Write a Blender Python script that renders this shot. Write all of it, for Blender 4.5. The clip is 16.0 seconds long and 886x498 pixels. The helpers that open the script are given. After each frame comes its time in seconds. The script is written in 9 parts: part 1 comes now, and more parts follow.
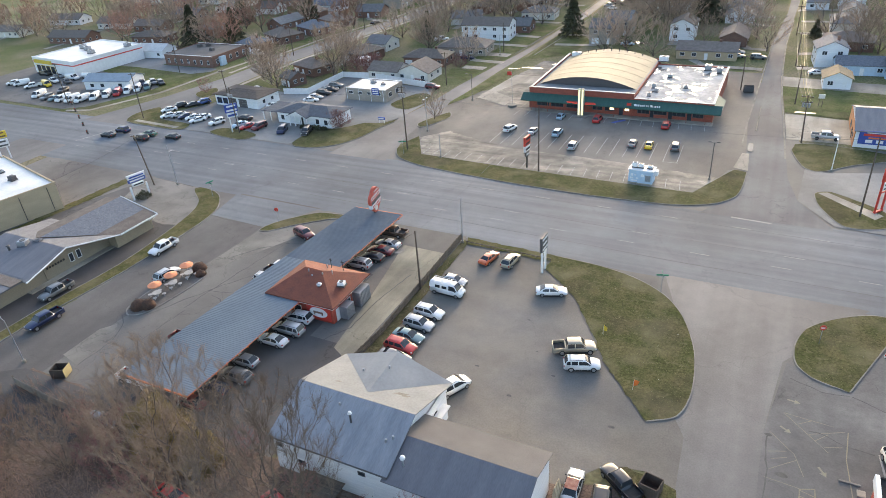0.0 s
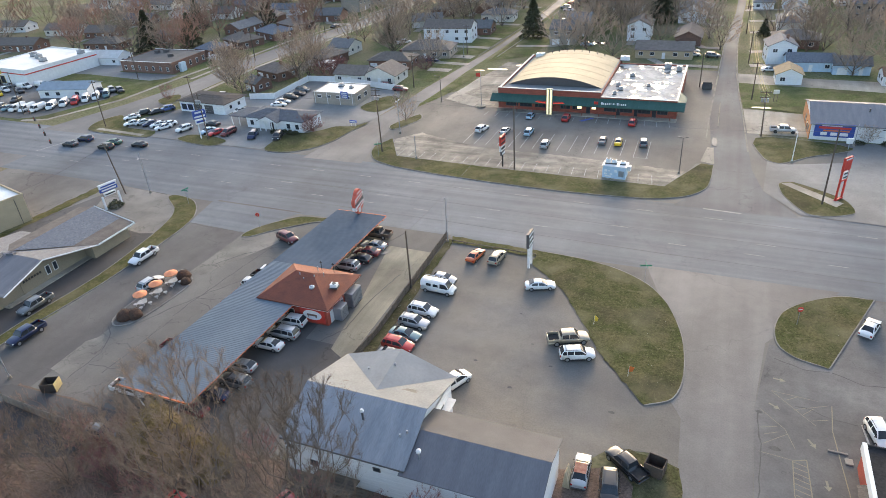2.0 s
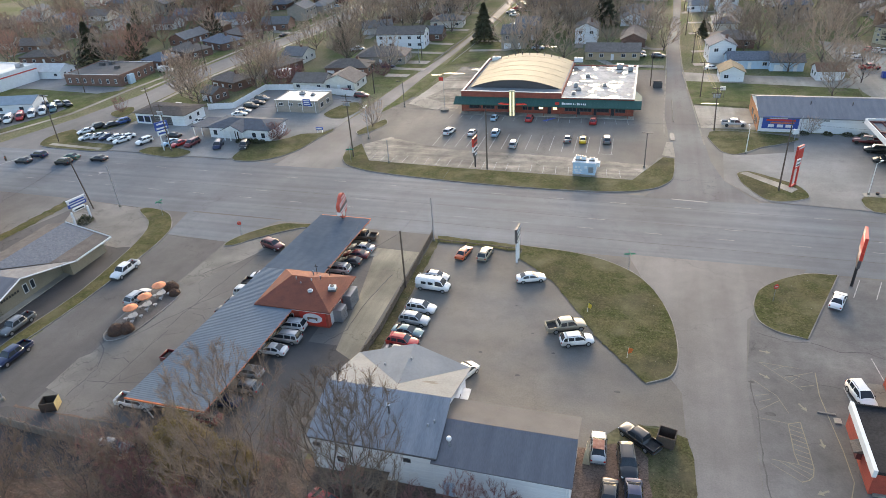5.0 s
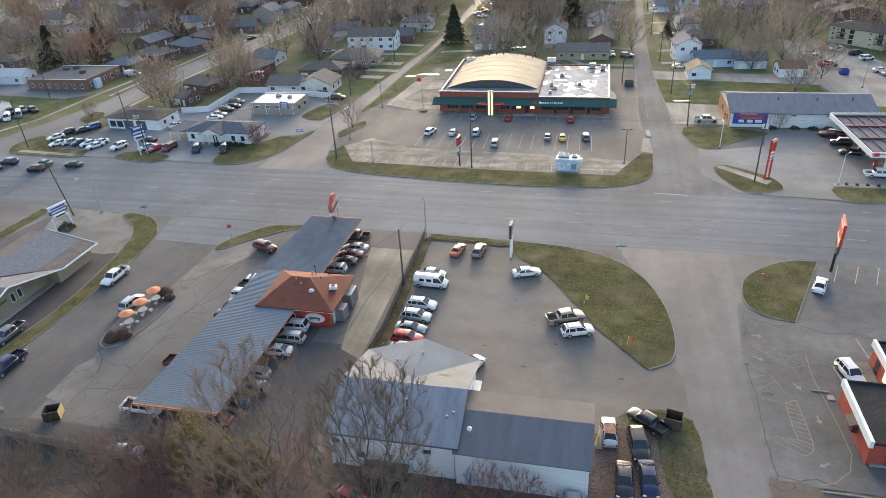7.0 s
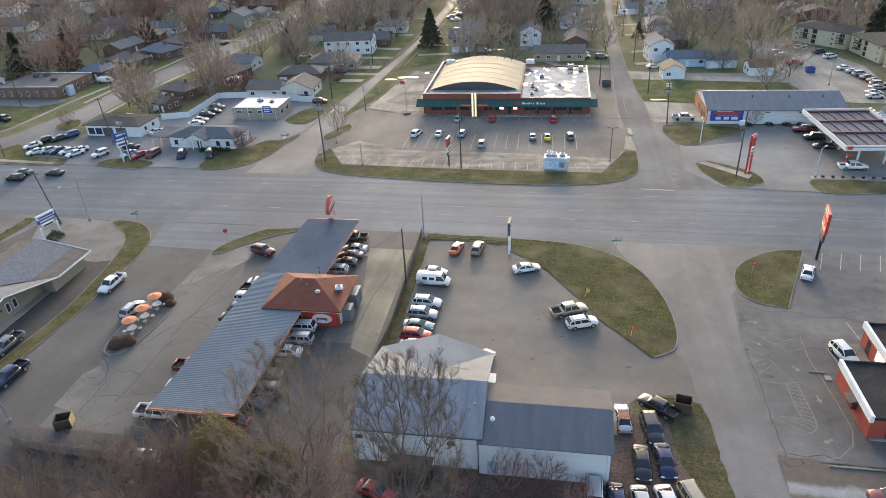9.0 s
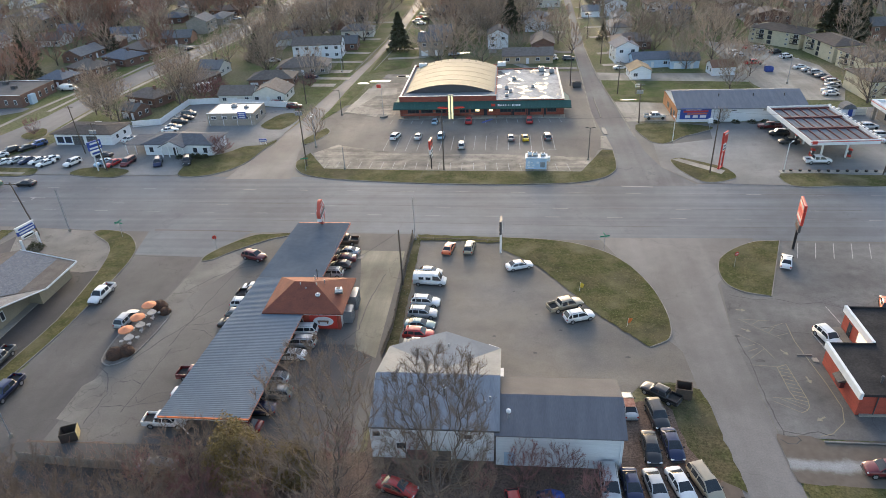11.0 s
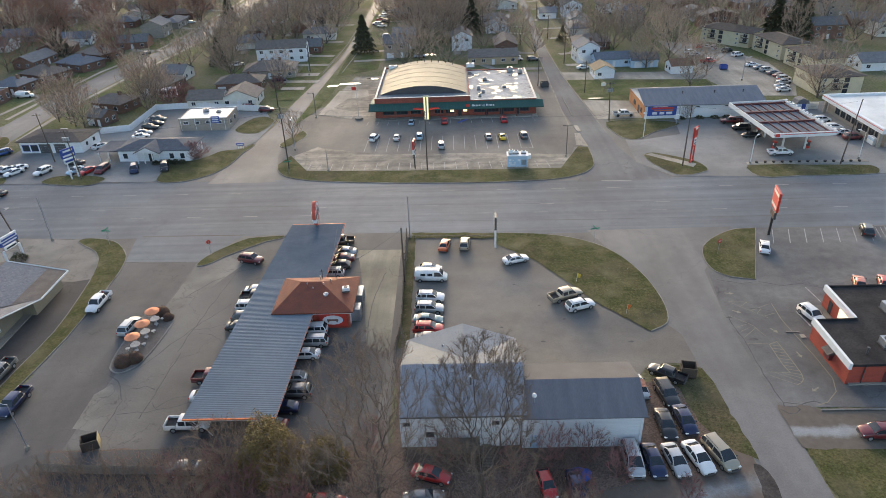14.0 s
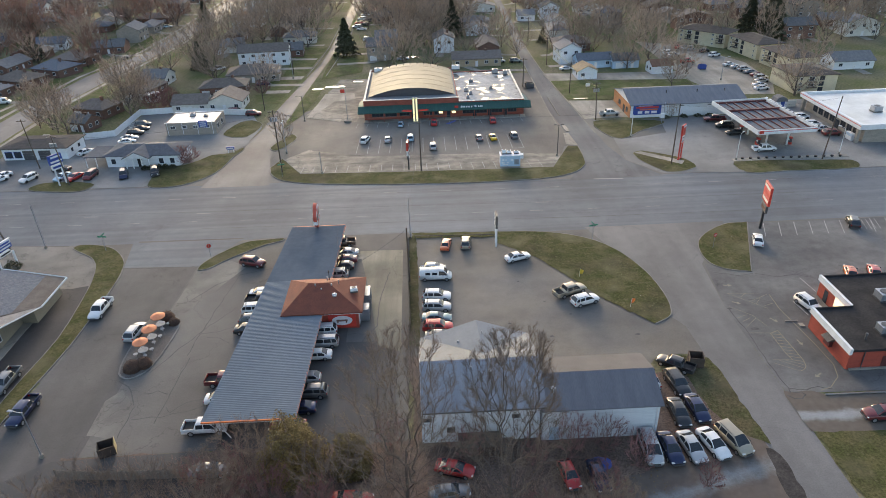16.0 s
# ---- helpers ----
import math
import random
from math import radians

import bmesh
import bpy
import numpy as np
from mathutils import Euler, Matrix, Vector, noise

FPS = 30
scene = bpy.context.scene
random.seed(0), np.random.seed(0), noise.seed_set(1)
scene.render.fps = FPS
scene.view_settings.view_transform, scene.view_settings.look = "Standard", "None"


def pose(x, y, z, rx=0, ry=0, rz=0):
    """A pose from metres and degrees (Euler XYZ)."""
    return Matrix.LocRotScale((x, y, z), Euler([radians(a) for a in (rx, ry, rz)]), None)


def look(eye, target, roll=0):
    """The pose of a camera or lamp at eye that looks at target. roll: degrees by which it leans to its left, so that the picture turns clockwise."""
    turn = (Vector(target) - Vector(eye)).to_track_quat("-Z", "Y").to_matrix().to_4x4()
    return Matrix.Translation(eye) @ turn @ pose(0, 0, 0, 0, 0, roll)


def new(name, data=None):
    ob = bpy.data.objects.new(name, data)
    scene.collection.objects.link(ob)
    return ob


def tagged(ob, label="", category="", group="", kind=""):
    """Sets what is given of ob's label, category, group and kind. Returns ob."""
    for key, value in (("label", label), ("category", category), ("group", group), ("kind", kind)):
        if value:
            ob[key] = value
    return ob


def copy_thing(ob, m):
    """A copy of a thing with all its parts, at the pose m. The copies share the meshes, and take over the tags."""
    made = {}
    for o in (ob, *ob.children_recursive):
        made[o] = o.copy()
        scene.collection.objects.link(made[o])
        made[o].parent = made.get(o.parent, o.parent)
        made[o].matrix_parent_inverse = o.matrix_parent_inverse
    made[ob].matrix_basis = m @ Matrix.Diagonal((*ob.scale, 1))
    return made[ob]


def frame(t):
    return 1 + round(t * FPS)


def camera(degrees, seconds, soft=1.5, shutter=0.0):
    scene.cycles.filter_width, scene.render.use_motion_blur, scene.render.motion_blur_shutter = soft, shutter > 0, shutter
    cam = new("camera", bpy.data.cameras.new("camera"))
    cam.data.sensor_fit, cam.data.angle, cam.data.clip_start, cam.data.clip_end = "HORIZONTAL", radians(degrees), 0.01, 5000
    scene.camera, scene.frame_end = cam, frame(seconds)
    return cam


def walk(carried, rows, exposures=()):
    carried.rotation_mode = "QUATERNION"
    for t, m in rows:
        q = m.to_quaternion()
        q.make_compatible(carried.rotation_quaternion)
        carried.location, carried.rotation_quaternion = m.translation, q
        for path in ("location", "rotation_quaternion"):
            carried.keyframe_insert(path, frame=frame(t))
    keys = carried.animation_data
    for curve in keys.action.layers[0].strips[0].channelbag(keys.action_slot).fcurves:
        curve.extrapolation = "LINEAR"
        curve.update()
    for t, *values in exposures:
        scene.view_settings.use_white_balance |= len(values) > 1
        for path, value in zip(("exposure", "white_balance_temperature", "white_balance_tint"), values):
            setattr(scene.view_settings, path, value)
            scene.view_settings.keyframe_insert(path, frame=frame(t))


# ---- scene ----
cam = camera(67.8, 16.0, soft=0.7)
PATH = [
    (0, (-1.427, 2.608, 58.163), (-2.246, 4.135, 57.164), -4.4),
    (0.5, (-2.465, 1.689, 58.269), (-3.259, 3.23, 57.272), -4.3),
    (1, (-3.644, 0.747, 58.532), (-4.403, 2.305, 57.534), -4.1),
    (1.5, (-4.635, -0.19, 58.675), (-5.361, 1.383, 57.676), -4.2),
    (2, (-5.629, -1.145, 58.745), (-6.326, 0.44, 57.745), -4.1),
    (2.5, (-6.799, -2.114, 58.793), (-7.466, -0.515, 57.795), -4.0),
    (3, (-7.874, -2.974, 58.804), (-8.508, -1.361, 57.805), -4.0),
    (3.5, (-9.013, -3.855, 58.829), (-9.626, -2.234, 57.831), -3.9),
    (4, (-10.184, -4.856, 58.951), (-10.768, -3.223, 57.954), -3.9),
    (6.5, (-16.389, -8.956, 59.855), (-16.84, -7.28, 58.862), -3.5),
    (7, (-17.779, -9.73, 59.79), (-18.197, -8.046, 58.795), -3.4),
    (7.5, (-19.086, -10.46, 59.806), (-19.475, -8.769, 58.812), -3.4),
    (8, (-20.454, -11.15, 59.858), (-20.817, -9.452, 58.866), -3.3),
    (8.5, (-21.748, -11.912, 59.96), (-22.087, -10.208, 58.969), -3.2),
    (9, (-23.126, -12.632, 60.066), (-23.446, -10.923, 59.076), -3.2),
    (11.5, (-30.33, -15.858, 61.033), (-30.505, -14.127, 60.046), -2.7),
    (12, (-31.728, -16.501, 61.334), (-31.89, -14.77, 60.347), -2.6),
    (12.5, (-33.179, -16.886, 61.419), (-33.322, -15.152, 60.433), -2.4),
    (13, (-34.746, -17.407, 61.509), (-34.849, -15.669, 60.523), -2.4),
    (13.5, (-36.009, -18.01, 61.606), (-36.086, -16.271, 60.62), -2.3),
    (14, (-37.479, -18.455, 61.581), (-37.523, -16.716, 60.594), -2.2),
    (14.5, (-38.842, -18.825, 61.535), (-38.865, -17.085, 60.549), -2.2),
    (15, (-40.327, -19.189, 61.499), (-40.328, -17.448, 60.515), -2.0),
    (15.5, (-41.64, -19.457, 61.596), (-41.627, -17.715, 60.613), -2.0),
    (16, (-42.962, -19.639, 61.635), (-42.923, -17.897, 60.654), -2.0),
]
walk(cam, [(t, look(eye, target, roll)) for t, eye, target, roll in PATH],
     exposures=[(0.0, 1.98, 6520, 12.5), (4.0, 1.88, 6520, 12.5), (9.0, 1.77, 6520, 12.5), (16.0, 1.51, 6520, 12.5)])

from mathutils.geometry import delaunay_2d_cdt

# ---- world, sun, exposure ----
SUN_AZ, SUN_EL = -7.0, 13.0
world = bpy.data.worlds.new("dusk_sky")
scene.world = world
world.use_nodes = True
wn = world.node_tree
bg = wn.nodes["Background"]
sky = wn.nodes.new("ShaderNodeTexSky")
sky.sky_type = "NISHITA"
sky.sun_disc = False
sky.sun_elevation, sky.sun_rotation = radians(SUN_EL), radians(SUN_AZ)
sky.air_density, sky.dust_density, sky.ozone_density = 1.0, 2.6, 1.05
wn.links.new(sky.outputs[0], bg.inputs[0])
bg.inputs[1].default_value = 0.15
sun_data = bpy.data.lights.new("sun", "SUN")
sun_data.energy, sun_data.angle, sun_data.color = 0.55, radians(14), (1.0, 0.86, 0.66)
sun = new("sun", sun_data)
sun.matrix_world = look((200 * math.sin(radians(SUN_AZ)), 200, 200 * math.tan(radians(SUN_EL))), (0, 0, 0))

# ---- materials ----
MATS = {}


def mat(name, c1, c2=None, scale=0.6, rough=0.8, metal=0.0, fine=14.0, bump=0.15, rand=0.0, grain=0.16, spec=0.5, stretch=(1, 1, 1)):
    """Two-scale surface: large blotches between c1 and c2, fine grain in value and relief."""
    if name in MATS:
        return MATS[name]
    m = bpy.data.materials.new(name)
    m.use_nodes = True
    nt = m.node_tree
    n, l = nt.nodes, nt.links
    b = n["Principled BSDF"]
    c2 = c2 or tuple(v * 0.8 for v in c1)
    co = n.new("ShaderNodeTexCoord")
    mp = n.new("ShaderNodeMapping")
    mp.inputs["Scale"].default_value = stretch
    l.new(co.outputs["Object"], mp.inputs["Vector"])
    big = n.new("ShaderNodeTexNoise")
    big.inputs["Scale"].default_value, big.inputs["Detail"].default_value = scale, 5
    sm = n.new("ShaderNodeTexNoise")
    sm.inputs["Scale"].default_value, sm.inputs["Detail"].default_value = fine, 3
    for t in (big, sm):
        l.new(mp.outputs[0], t.inputs["Vector"])
    ramp = n.new("ShaderNodeValToRGB")
    ramp.color_ramp.elements[0].position, ramp.color_ramp.elements[1].position = 0.35, 0.65
    ramp.color_ramp.elements[0].color, ramp.color_ramp.elements[1].color = (*c1, 1), (*c2, 1)
    l.new(big.outputs["Fac"], ramp.inputs[0])
    val = n.new("ShaderNodeMapRange")
    val.inputs["From Min"].default_value, val.inputs["From Max"].default_value = 0.3, 0.7
    val.inputs["To Min"].default_value, val.inputs["To Max"].default_value = 1 - grain, 1 + grain
    l.new(sm.outputs["Fac"], val.inputs["Value"])
    hsv = n.new("ShaderNodeHueSaturation")
    l.new(ramp.outputs[0], hsv.inputs["Color"])
    last = val.outputs[0]
    if rand:
        oi = n.new("ShaderNodeObjectInfo")
        rr = n.new("ShaderNodeMapRange")
        rr.inputs["To Min"].default_value, rr.inputs["To Max"].default_value = 1 - rand, 1 + rand
        l.new(oi.outputs["Random"], rr.inputs["Value"])
        mul = n.new("ShaderNodeMath")
        mul.operation = "MULTIPLY"
        l.new(last, mul.inputs[0]), l.new(rr.outputs[0], mul.inputs[1])
        last = mul.outputs[0]
    l.new(last, hsv.inputs["Value"])
    l.new(hsv.outputs[0], b.inputs["Base Color"])
    b.inputs["Roughness"].default_value, b.inputs["Metallic"].default_value = rough, metal
    b.inputs["Specular IOR Level"].default_value = spec
    if bump:
        bp = n.new("ShaderNodeBump")
        bp.inputs["Strength"].default_value, bp.inputs["Distance"].default_value = bump, 0.05
        l.new(sm.outputs["Fac"], bp.inputs["Height"])
        l.new(bp.outputs[0], b.inputs["Normal"])
    m["cols"] = [*c1]
    MATS[name] = m
    return m


def cracked(name, c1, c2, cell=0.09, width=0.012, dark=0.45, rough=0.85, patch=0.05, streak=None, depth=0.14, mottle=0.09):
    """Paving with wandering cracks, tar patches and stains."""
    m = mat(name, c1, c2, scale=0.07, rough=rough, fine=5.0, grain=0.1, bump=0.03, spec=0.35)
    nt = m.node_tree
    n, l = nt.nodes, nt.links
    co = n.new("ShaderNodeTexCoord")
    warp = n.new("ShaderNodeTexNoise")
    warp.inputs["Scale"].default_value, warp.inputs["Detail"].default_value = 0.35, 4
    add = n.new("ShaderNodeVectorMath")
    add.operation = "MULTIPLY_ADD"
    add.inputs[1].default_value = (7, 7, 0)
    l.new(co.outputs["Object"], warp.inputs["Vector"]), l.new(warp.outputs["Color"], add.inputs[0]), l.new(co.outputs["Object"], add.inputs[2])
    vor = n.new("ShaderNodeTexVoronoi")
    vor.feature = "DISTANCE_TO_EDGE"
    vor.inputs["Scale"].default_value = cell
    l.new(add.outputs[0], vor.inputs["Vector"])
    ramp = n.new("ShaderNodeValToRGB")
    e = ramp.color_ramp.elements
    e[0].position, e[1].position = 0.0, width
    e[0].color, e[1].color = (dark, dark, dark, 1), (1, 1, 1, 1)
    l.new(vor.outputs["Distance"], ramp.inputs[0])
    st = n.new("ShaderNodeTexNoise")
    st.inputs["Scale"].default_value, st.inputs["Detail"].default_value = patch, 6
    sr = n.new("ShaderNodeValToRGB")
    sr.color_ramp.elements[0].position, sr.color_ramp.elements[1].position = 0.38, 0.6
    sr.color_ramp.elements[0].color, sr.color_ramp.elements[1].color = (0.72, 0.71, 0.70, 1), (1.06, 1.05, 1.03, 1)
    l.new(co.outputs["Object"], st.inputs["Vector"]), l.new(st.outputs["Fac"], sr.inputs[0])
    b = n["Principled BSDF"]
    src = b.inputs["Base Color"].links[0].from_socket
    m1, m2 = n.new("ShaderNodeMix"), n.new("ShaderNodeMix")
    for q in (m1, m2):
        q.data_type, q.blend_type = "RGBA", "MULTIPLY"
        q.inputs[0].default_value = 1
    l.new(src, m1.inputs[6]), l.new(ramp.outputs[0], m1.inputs[7])
    l.new(m1.outputs[2], m2.inputs[6]), l.new(sr.outputs[0], m2.inputs[7])
    l.new(m2.outputs[2], b.inputs["Base Color"])
    mo, mr, m4 = n.new("ShaderNodeTexNoise"), n.new("ShaderNodeMapRange"), n.new("ShaderNodeMix")
    mo.inputs["Scale"].default_value, mo.inputs["Detail"].default_value, mo.inputs["Roughness"].default_value = .5, 8, .65
    mr.inputs["From Min"].default_value, mr.inputs["From Max"].default_value = .32, .66
    mr.inputs["To Min"].default_value, mr.inputs["To Max"].default_value = 1 - mottle, 1 + mottle * .5
    m4.data_type, m4.blend_type = "RGBA", "MULTIPLY"
    m4.inputs[0].default_value = 1
    l.new(co.outputs["Object"], mo.inputs["Vector"]), l.new(mo.outputs["Fac"], mr.inputs["Value"])
    l.new(m2.outputs[2], m4.inputs[6]), l.new(mr.outputs[0], m4.inputs[7])
    m2 = m4
    l.new(m2.outputs[2], b.inputs["Base Color"])
    if streak:
        # wheel wear and run-off, drawn out along the way of travel
        mp = n.new("ShaderNodeMapping")
        mp.inputs["Scale"].default_value = (*streak, 1)
        sn = n.new("ShaderNodeTexNoise")
        sn.inputs["Scale"].default_value, sn.inputs["Detail"].default_value = 1.0, 4
        rr = n.new("ShaderNodeMapRange")
        rr.inputs["From Min"].default_value, rr.inputs["From Max"].default_value = 0.3, 0.7
        rr.inputs["To Min"].default_value, rr.inputs["To Max"].default_value = 1 - depth, 1 + depth
        m3 = n.new("ShaderNodeMix")
        m3.data_type, m3.blend_type = "RGBA", "MULTIPLY"
        m3.inputs[0].default_value = 1
        l.new(co.outputs["Object"], mp.inputs["Vector"]), l.new(mp.outputs[0], sn.inputs["Vector"]), l.new(sn.outputs["Fac"], rr.inputs["Value"])
        l.new(m2.outputs[2], m3.inputs[6]), l.new(rr.outputs[0], m3.inputs[7])
        l.new(m3.outputs[2], b.inputs["Base Color"])
    return m


def turf(name, c1, c2):
    """Grass with straw-coloured worn patches and darker damp ground."""
    m = mat(name, c1, c2, scale=0.3, rough=1.0, fine=4.0, bump=0.5, grain=0.38, spec=0.1)
    n, l = m.node_tree.nodes, m.node_tree.links
    b, co = n["Principled BSDF"], n.new("ShaderNodeTexCoord")
    src = b.inputs["Base Color"].links[0].from_socket
    for scale, detail, lo, hi, col in ((0.16, 6, 0.5, 0.68, (0.19, 0.165, 0.1, 1)), (0.11, 5, 0.52, 0.7, (0.055, 0.046, 0.03, 1)), (1.3, 4, 0.58, 0.72, (0.16, 0.145, 0.08, 1))):
        t, r, q = n.new("ShaderNodeTexNoise"), n.new("ShaderNodeMapRange"), n.new("ShaderNodeMix")
        t.inputs["Scale"].default_value, t.inputs["Detail"].default_value = scale, detail
        r.inputs["From Min"].default_value, r.inputs["From Max"].default_value, r.inputs["To Max"].default_value = lo, hi, 0.6
        q.data_type = "RGBA"
        mp = n.new("ShaderNodeMapping")
        mp.inputs["Location"].default_value = (scale * 91, scale * 37, 0)
        l.new(co.outputs["Object"], mp.inputs["Vector"]), l.new(mp.outputs[0], t.inputs["Vector"]), l.new(t.outputs["Fac"], r.inputs["Value"]), l.new(r.outputs[0], q.inputs[0])
        l.new(src, q.inputs[6])
        q.inputs[7].default_value = col
        src = q.outputs[2]
    l.new(src, b.inputs["Base Color"])
    return m


def paint(name, c, rough=0.5, metal=0.0, coat=0.0, bump=0.02):
    m = mat(name, c, tuple(v * 0.9 for v in c), scale=1.3, rough=rough, metal=metal, fine=30, grain=0.05, bump=bump)
    m.node_tree.nodes["Principled BSDF"].inputs["Coat Weight"].default_value = coat
    return m


ROAD = cracked("road_asphalt", (0.124, 0.14, 0.16), (0.147, 0.163, 0.183), cell=0.03, width=0.002, dark=0.85, patch=0.025, rough=0.82, streak=(0.01, 0.55), depth=0.17)
STREET = cracked("street_asphalt", (0.147, 0.145, 0.146), (0.168, 0.165, 0.165), cell=0.04, width=0.003, dark=0.8, patch=0.04, rough=0.75, streak=(0.4, 0.02), depth=0.1)
LOT = cracked("old_lot_asphalt", (0.13, 0.126, 0.123), (0.165, 0.158, 0.15), cell=0.06, width=0.007, dark=0.5, streak=(0.3, 0.06), depth=0.08)
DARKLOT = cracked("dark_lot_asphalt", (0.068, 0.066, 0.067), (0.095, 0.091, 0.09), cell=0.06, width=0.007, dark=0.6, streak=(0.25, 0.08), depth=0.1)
SMOOTHLOT = cracked("smooth_lot_asphalt", (0.137, 0.134, 0.13), (0.162, 0.154, 0.143), cell=0.03, width=0.002, dark=0.85, patch=0.05, streak=(0.15, 0.1), depth=0.07)
EATLOT = cracked("bluish_patched_asphalt", (0.122, 0.123, 0.126), (0.152, 0.15, 0.149), cell=0.045, width=0.003, dark=0.7, patch=0.06, streak=(0.1, 0.12), depth=0.1, mottle=0.22)
CARLOT = cracked("dusty_lot_asphalt", (0.142, 0.139, 0.136), (0.178, 0.162, 0.138), cell=0.03, width=0.002, dark=0.9, patch=0.05, streak=(0.08, 0.22), depth=0.08)
WESTST = cracked("brown_grey_asphalt", (0.105, 0.102, 0.1), (0.128, 0.123, 0.12), cell=0.05, width=0.004, dark=0.75, patch=0.04, streak=(0.35, 0.03), depth=0.09)
DRIVELOT = cracked("pale_drive_in_asphalt", (0.122, 0.118, 0.113), (0.15, 0.145, 0.136), cell=0.05, width=0.004, dark=0.65, patch=0.05, streak=(0.2, 0.08), depth=0.08)
GASLOT = cracked("pale_forecourt_asphalt", (0.2, 0.2, 0.199), (0.238, 0.235, 0.23), cell=0.04, width=0.003, dark=0.75, patch=0.04, streak=(0.06, 0.2), depth=0.09)
NESTREET = cracked("dark_street_asphalt", (0.112, 0.118, 0.128), (0.142, 0.148, 0.157), cell=0.06, width=0.006, dark=0.65, patch=0.05, streak=(0.5, 0.02), depth=0.14)
PLAZALOT = cracked("weathered_plaza_asphalt", (0.148, 0.138, 0.128), (0.185, 0.169, 0.15), cell=0.05, width=0.004, dark=0.7, patch=0.04, streak=(0.22, 0.03), depth=0.13)
# Real wear, with warm low-sun glare lightened into the pale tone.
WORNGLARELOT = cracked("worn_asphalt_with_glare", (0.175, 0.162, 0.142), (0.3, 0.272, 0.23), cell=0.14, width=0.01, dark=0.6, patch=0.2, streak=(0.05, 0.5), depth=0.28, mottle=0.3)
CONC = cracked("concrete_paving", (0.27, 0.252, 0.22), (0.33, 0.306, 0.265), cell=0.07, width=0.006, dark=0.55, patch=0.08, streak=(0.5, 0.04), depth=0.14)
DRIVECONC = cracked("yellowed_concrete", (0.2, 0.188, 0.148), (0.25, 0.235, 0.185), cell=0.05, width=0.004, dark=0.6, patch=0.09, streak=(0.7, 0.05), depth=0.2)
PATCH = cracked("worn_concrete_patch", (0.165, 0.157, 0.145), (0.205, 0.196, 0.18), cell=0.12, width=0.009, dark=0.6, patch=0.15)
KERB = mat("kerb_concrete", (0.23, 0.217, 0.195), (0.13, 0.123, 0.112), scale=0.35, rough=0.9, grain=0.2)
WORNGRASS = turf("worn_verge_grass", (0.062, 0.066, 0.026), (0.1, 0.084, 0.046))
GRASS = turf("spring_grass", (0.06, 0.066, 0.022), (0.105, 0.094, 0.042))
GREENLAWN = turf("green_house_lawn", (0.075, 0.098, 0.03), (0.11, 0.115, 0.048))
# Patchy lawn; its tones are lifted to imitate haze over far ground.
LAWN = mat("haze_lightened_lawn", (0.095, 0.115, 0.045), (0.185, 0.16, 0.105), scale=0.05, rough=1.0, fine=1.6, bump=0.4, grain=0.35, spec=0.1)
EARTH = mat("leaf_litter_earth", (0.17, 0.122, 0.097), (0.12, 0.09, 0.073), scale=0.3, rough=1.0, fine=5, bump=0.5, grain=0.4, spec=0.1)
def margins(name, pale, dirt, line, half, soft):
    """Pale wheel-worn gravel along a straight line, fading by wandering edges into brown dirt."""
    m = mat(name, pale, tuple(v * .82 for v in pale), scale=0.5, rough=0.9, fine=6, bump=0.15, grain=0.14, spec=0.15)
    n, l = m.node_tree.nodes, m.node_tree.links
    b, co, dot, off = n["Principled BSDF"], n.new("ShaderNodeTexCoord"), n.new("ShaderNodeVectorMath"), n.new("ShaderNodeMath")
    (ax, ay), (bx, by) = line
    d = Vector((bx - ax, by - ay)).normalized()
    dot.operation = "DOT_PRODUCT"
    dot.inputs[1].default_value = (-d.y, d.x, 0)
    off.operation = "SUBTRACT"
    off.inputs[1].default_value = -d.y * ax + d.x * ay
    ab, wob, add, r, q = n.new("ShaderNodeMath"), n.new("ShaderNodeTexNoise"), n.new("ShaderNodeMath"), n.new("ShaderNodeMapRange"), n.new("ShaderNodeMix")
    ab.operation, add.operation = "ABSOLUTE", "MULTIPLY_ADD"
    wob.inputs["Scale"].default_value, wob.inputs["Detail"].default_value, wob.inputs["Roughness"].default_value = .45, 7, .65
    add.inputs[1].default_value = soft * 4
    r.inputs["From Min"].default_value, r.inputs["From Max"].default_value = half + soft, half + soft * 3
    r.interpolation_type = "SMOOTHSTEP"
    q.data_type = "RGBA"
    src = b.inputs["Base Color"].links[0].from_socket
    l.new(co.outputs["Object"], dot.inputs[0]), l.new(dot.outputs["Value"], off.inputs[0]), l.new(off.outputs[0], ab.inputs[0])
    l.new(co.outputs["Object"], wob.inputs["Vector"]), l.new(wob.outputs["Fac"], add.inputs[0]), l.new(ab.outputs[0], add.inputs[2])
    l.new(add.outputs[0], r.inputs["Value"]), l.new(r.outputs[0], q.inputs[0]), l.new(src, q.inputs[6])
    g, h = n.new("ShaderNodeTexNoise"), n.new("ShaderNodeMix")
    g.inputs["Scale"].default_value, g.inputs["Detail"].default_value = 1.1, 6
    h.data_type = "RGBA"
    h.inputs[6].default_value, h.inputs[7].default_value = (*(v * .72 for v in dirt), 1), (*(v * 1.25 for v in dirt), 1)
    l.new(co.outputs["Object"], g.inputs["Vector"]), l.new(g.outputs["Fac"], h.inputs[0]), l.new(h.outputs[2], q.inputs[7])
    l.new(q.outputs[2], b.inputs["Base Color"])
    return m


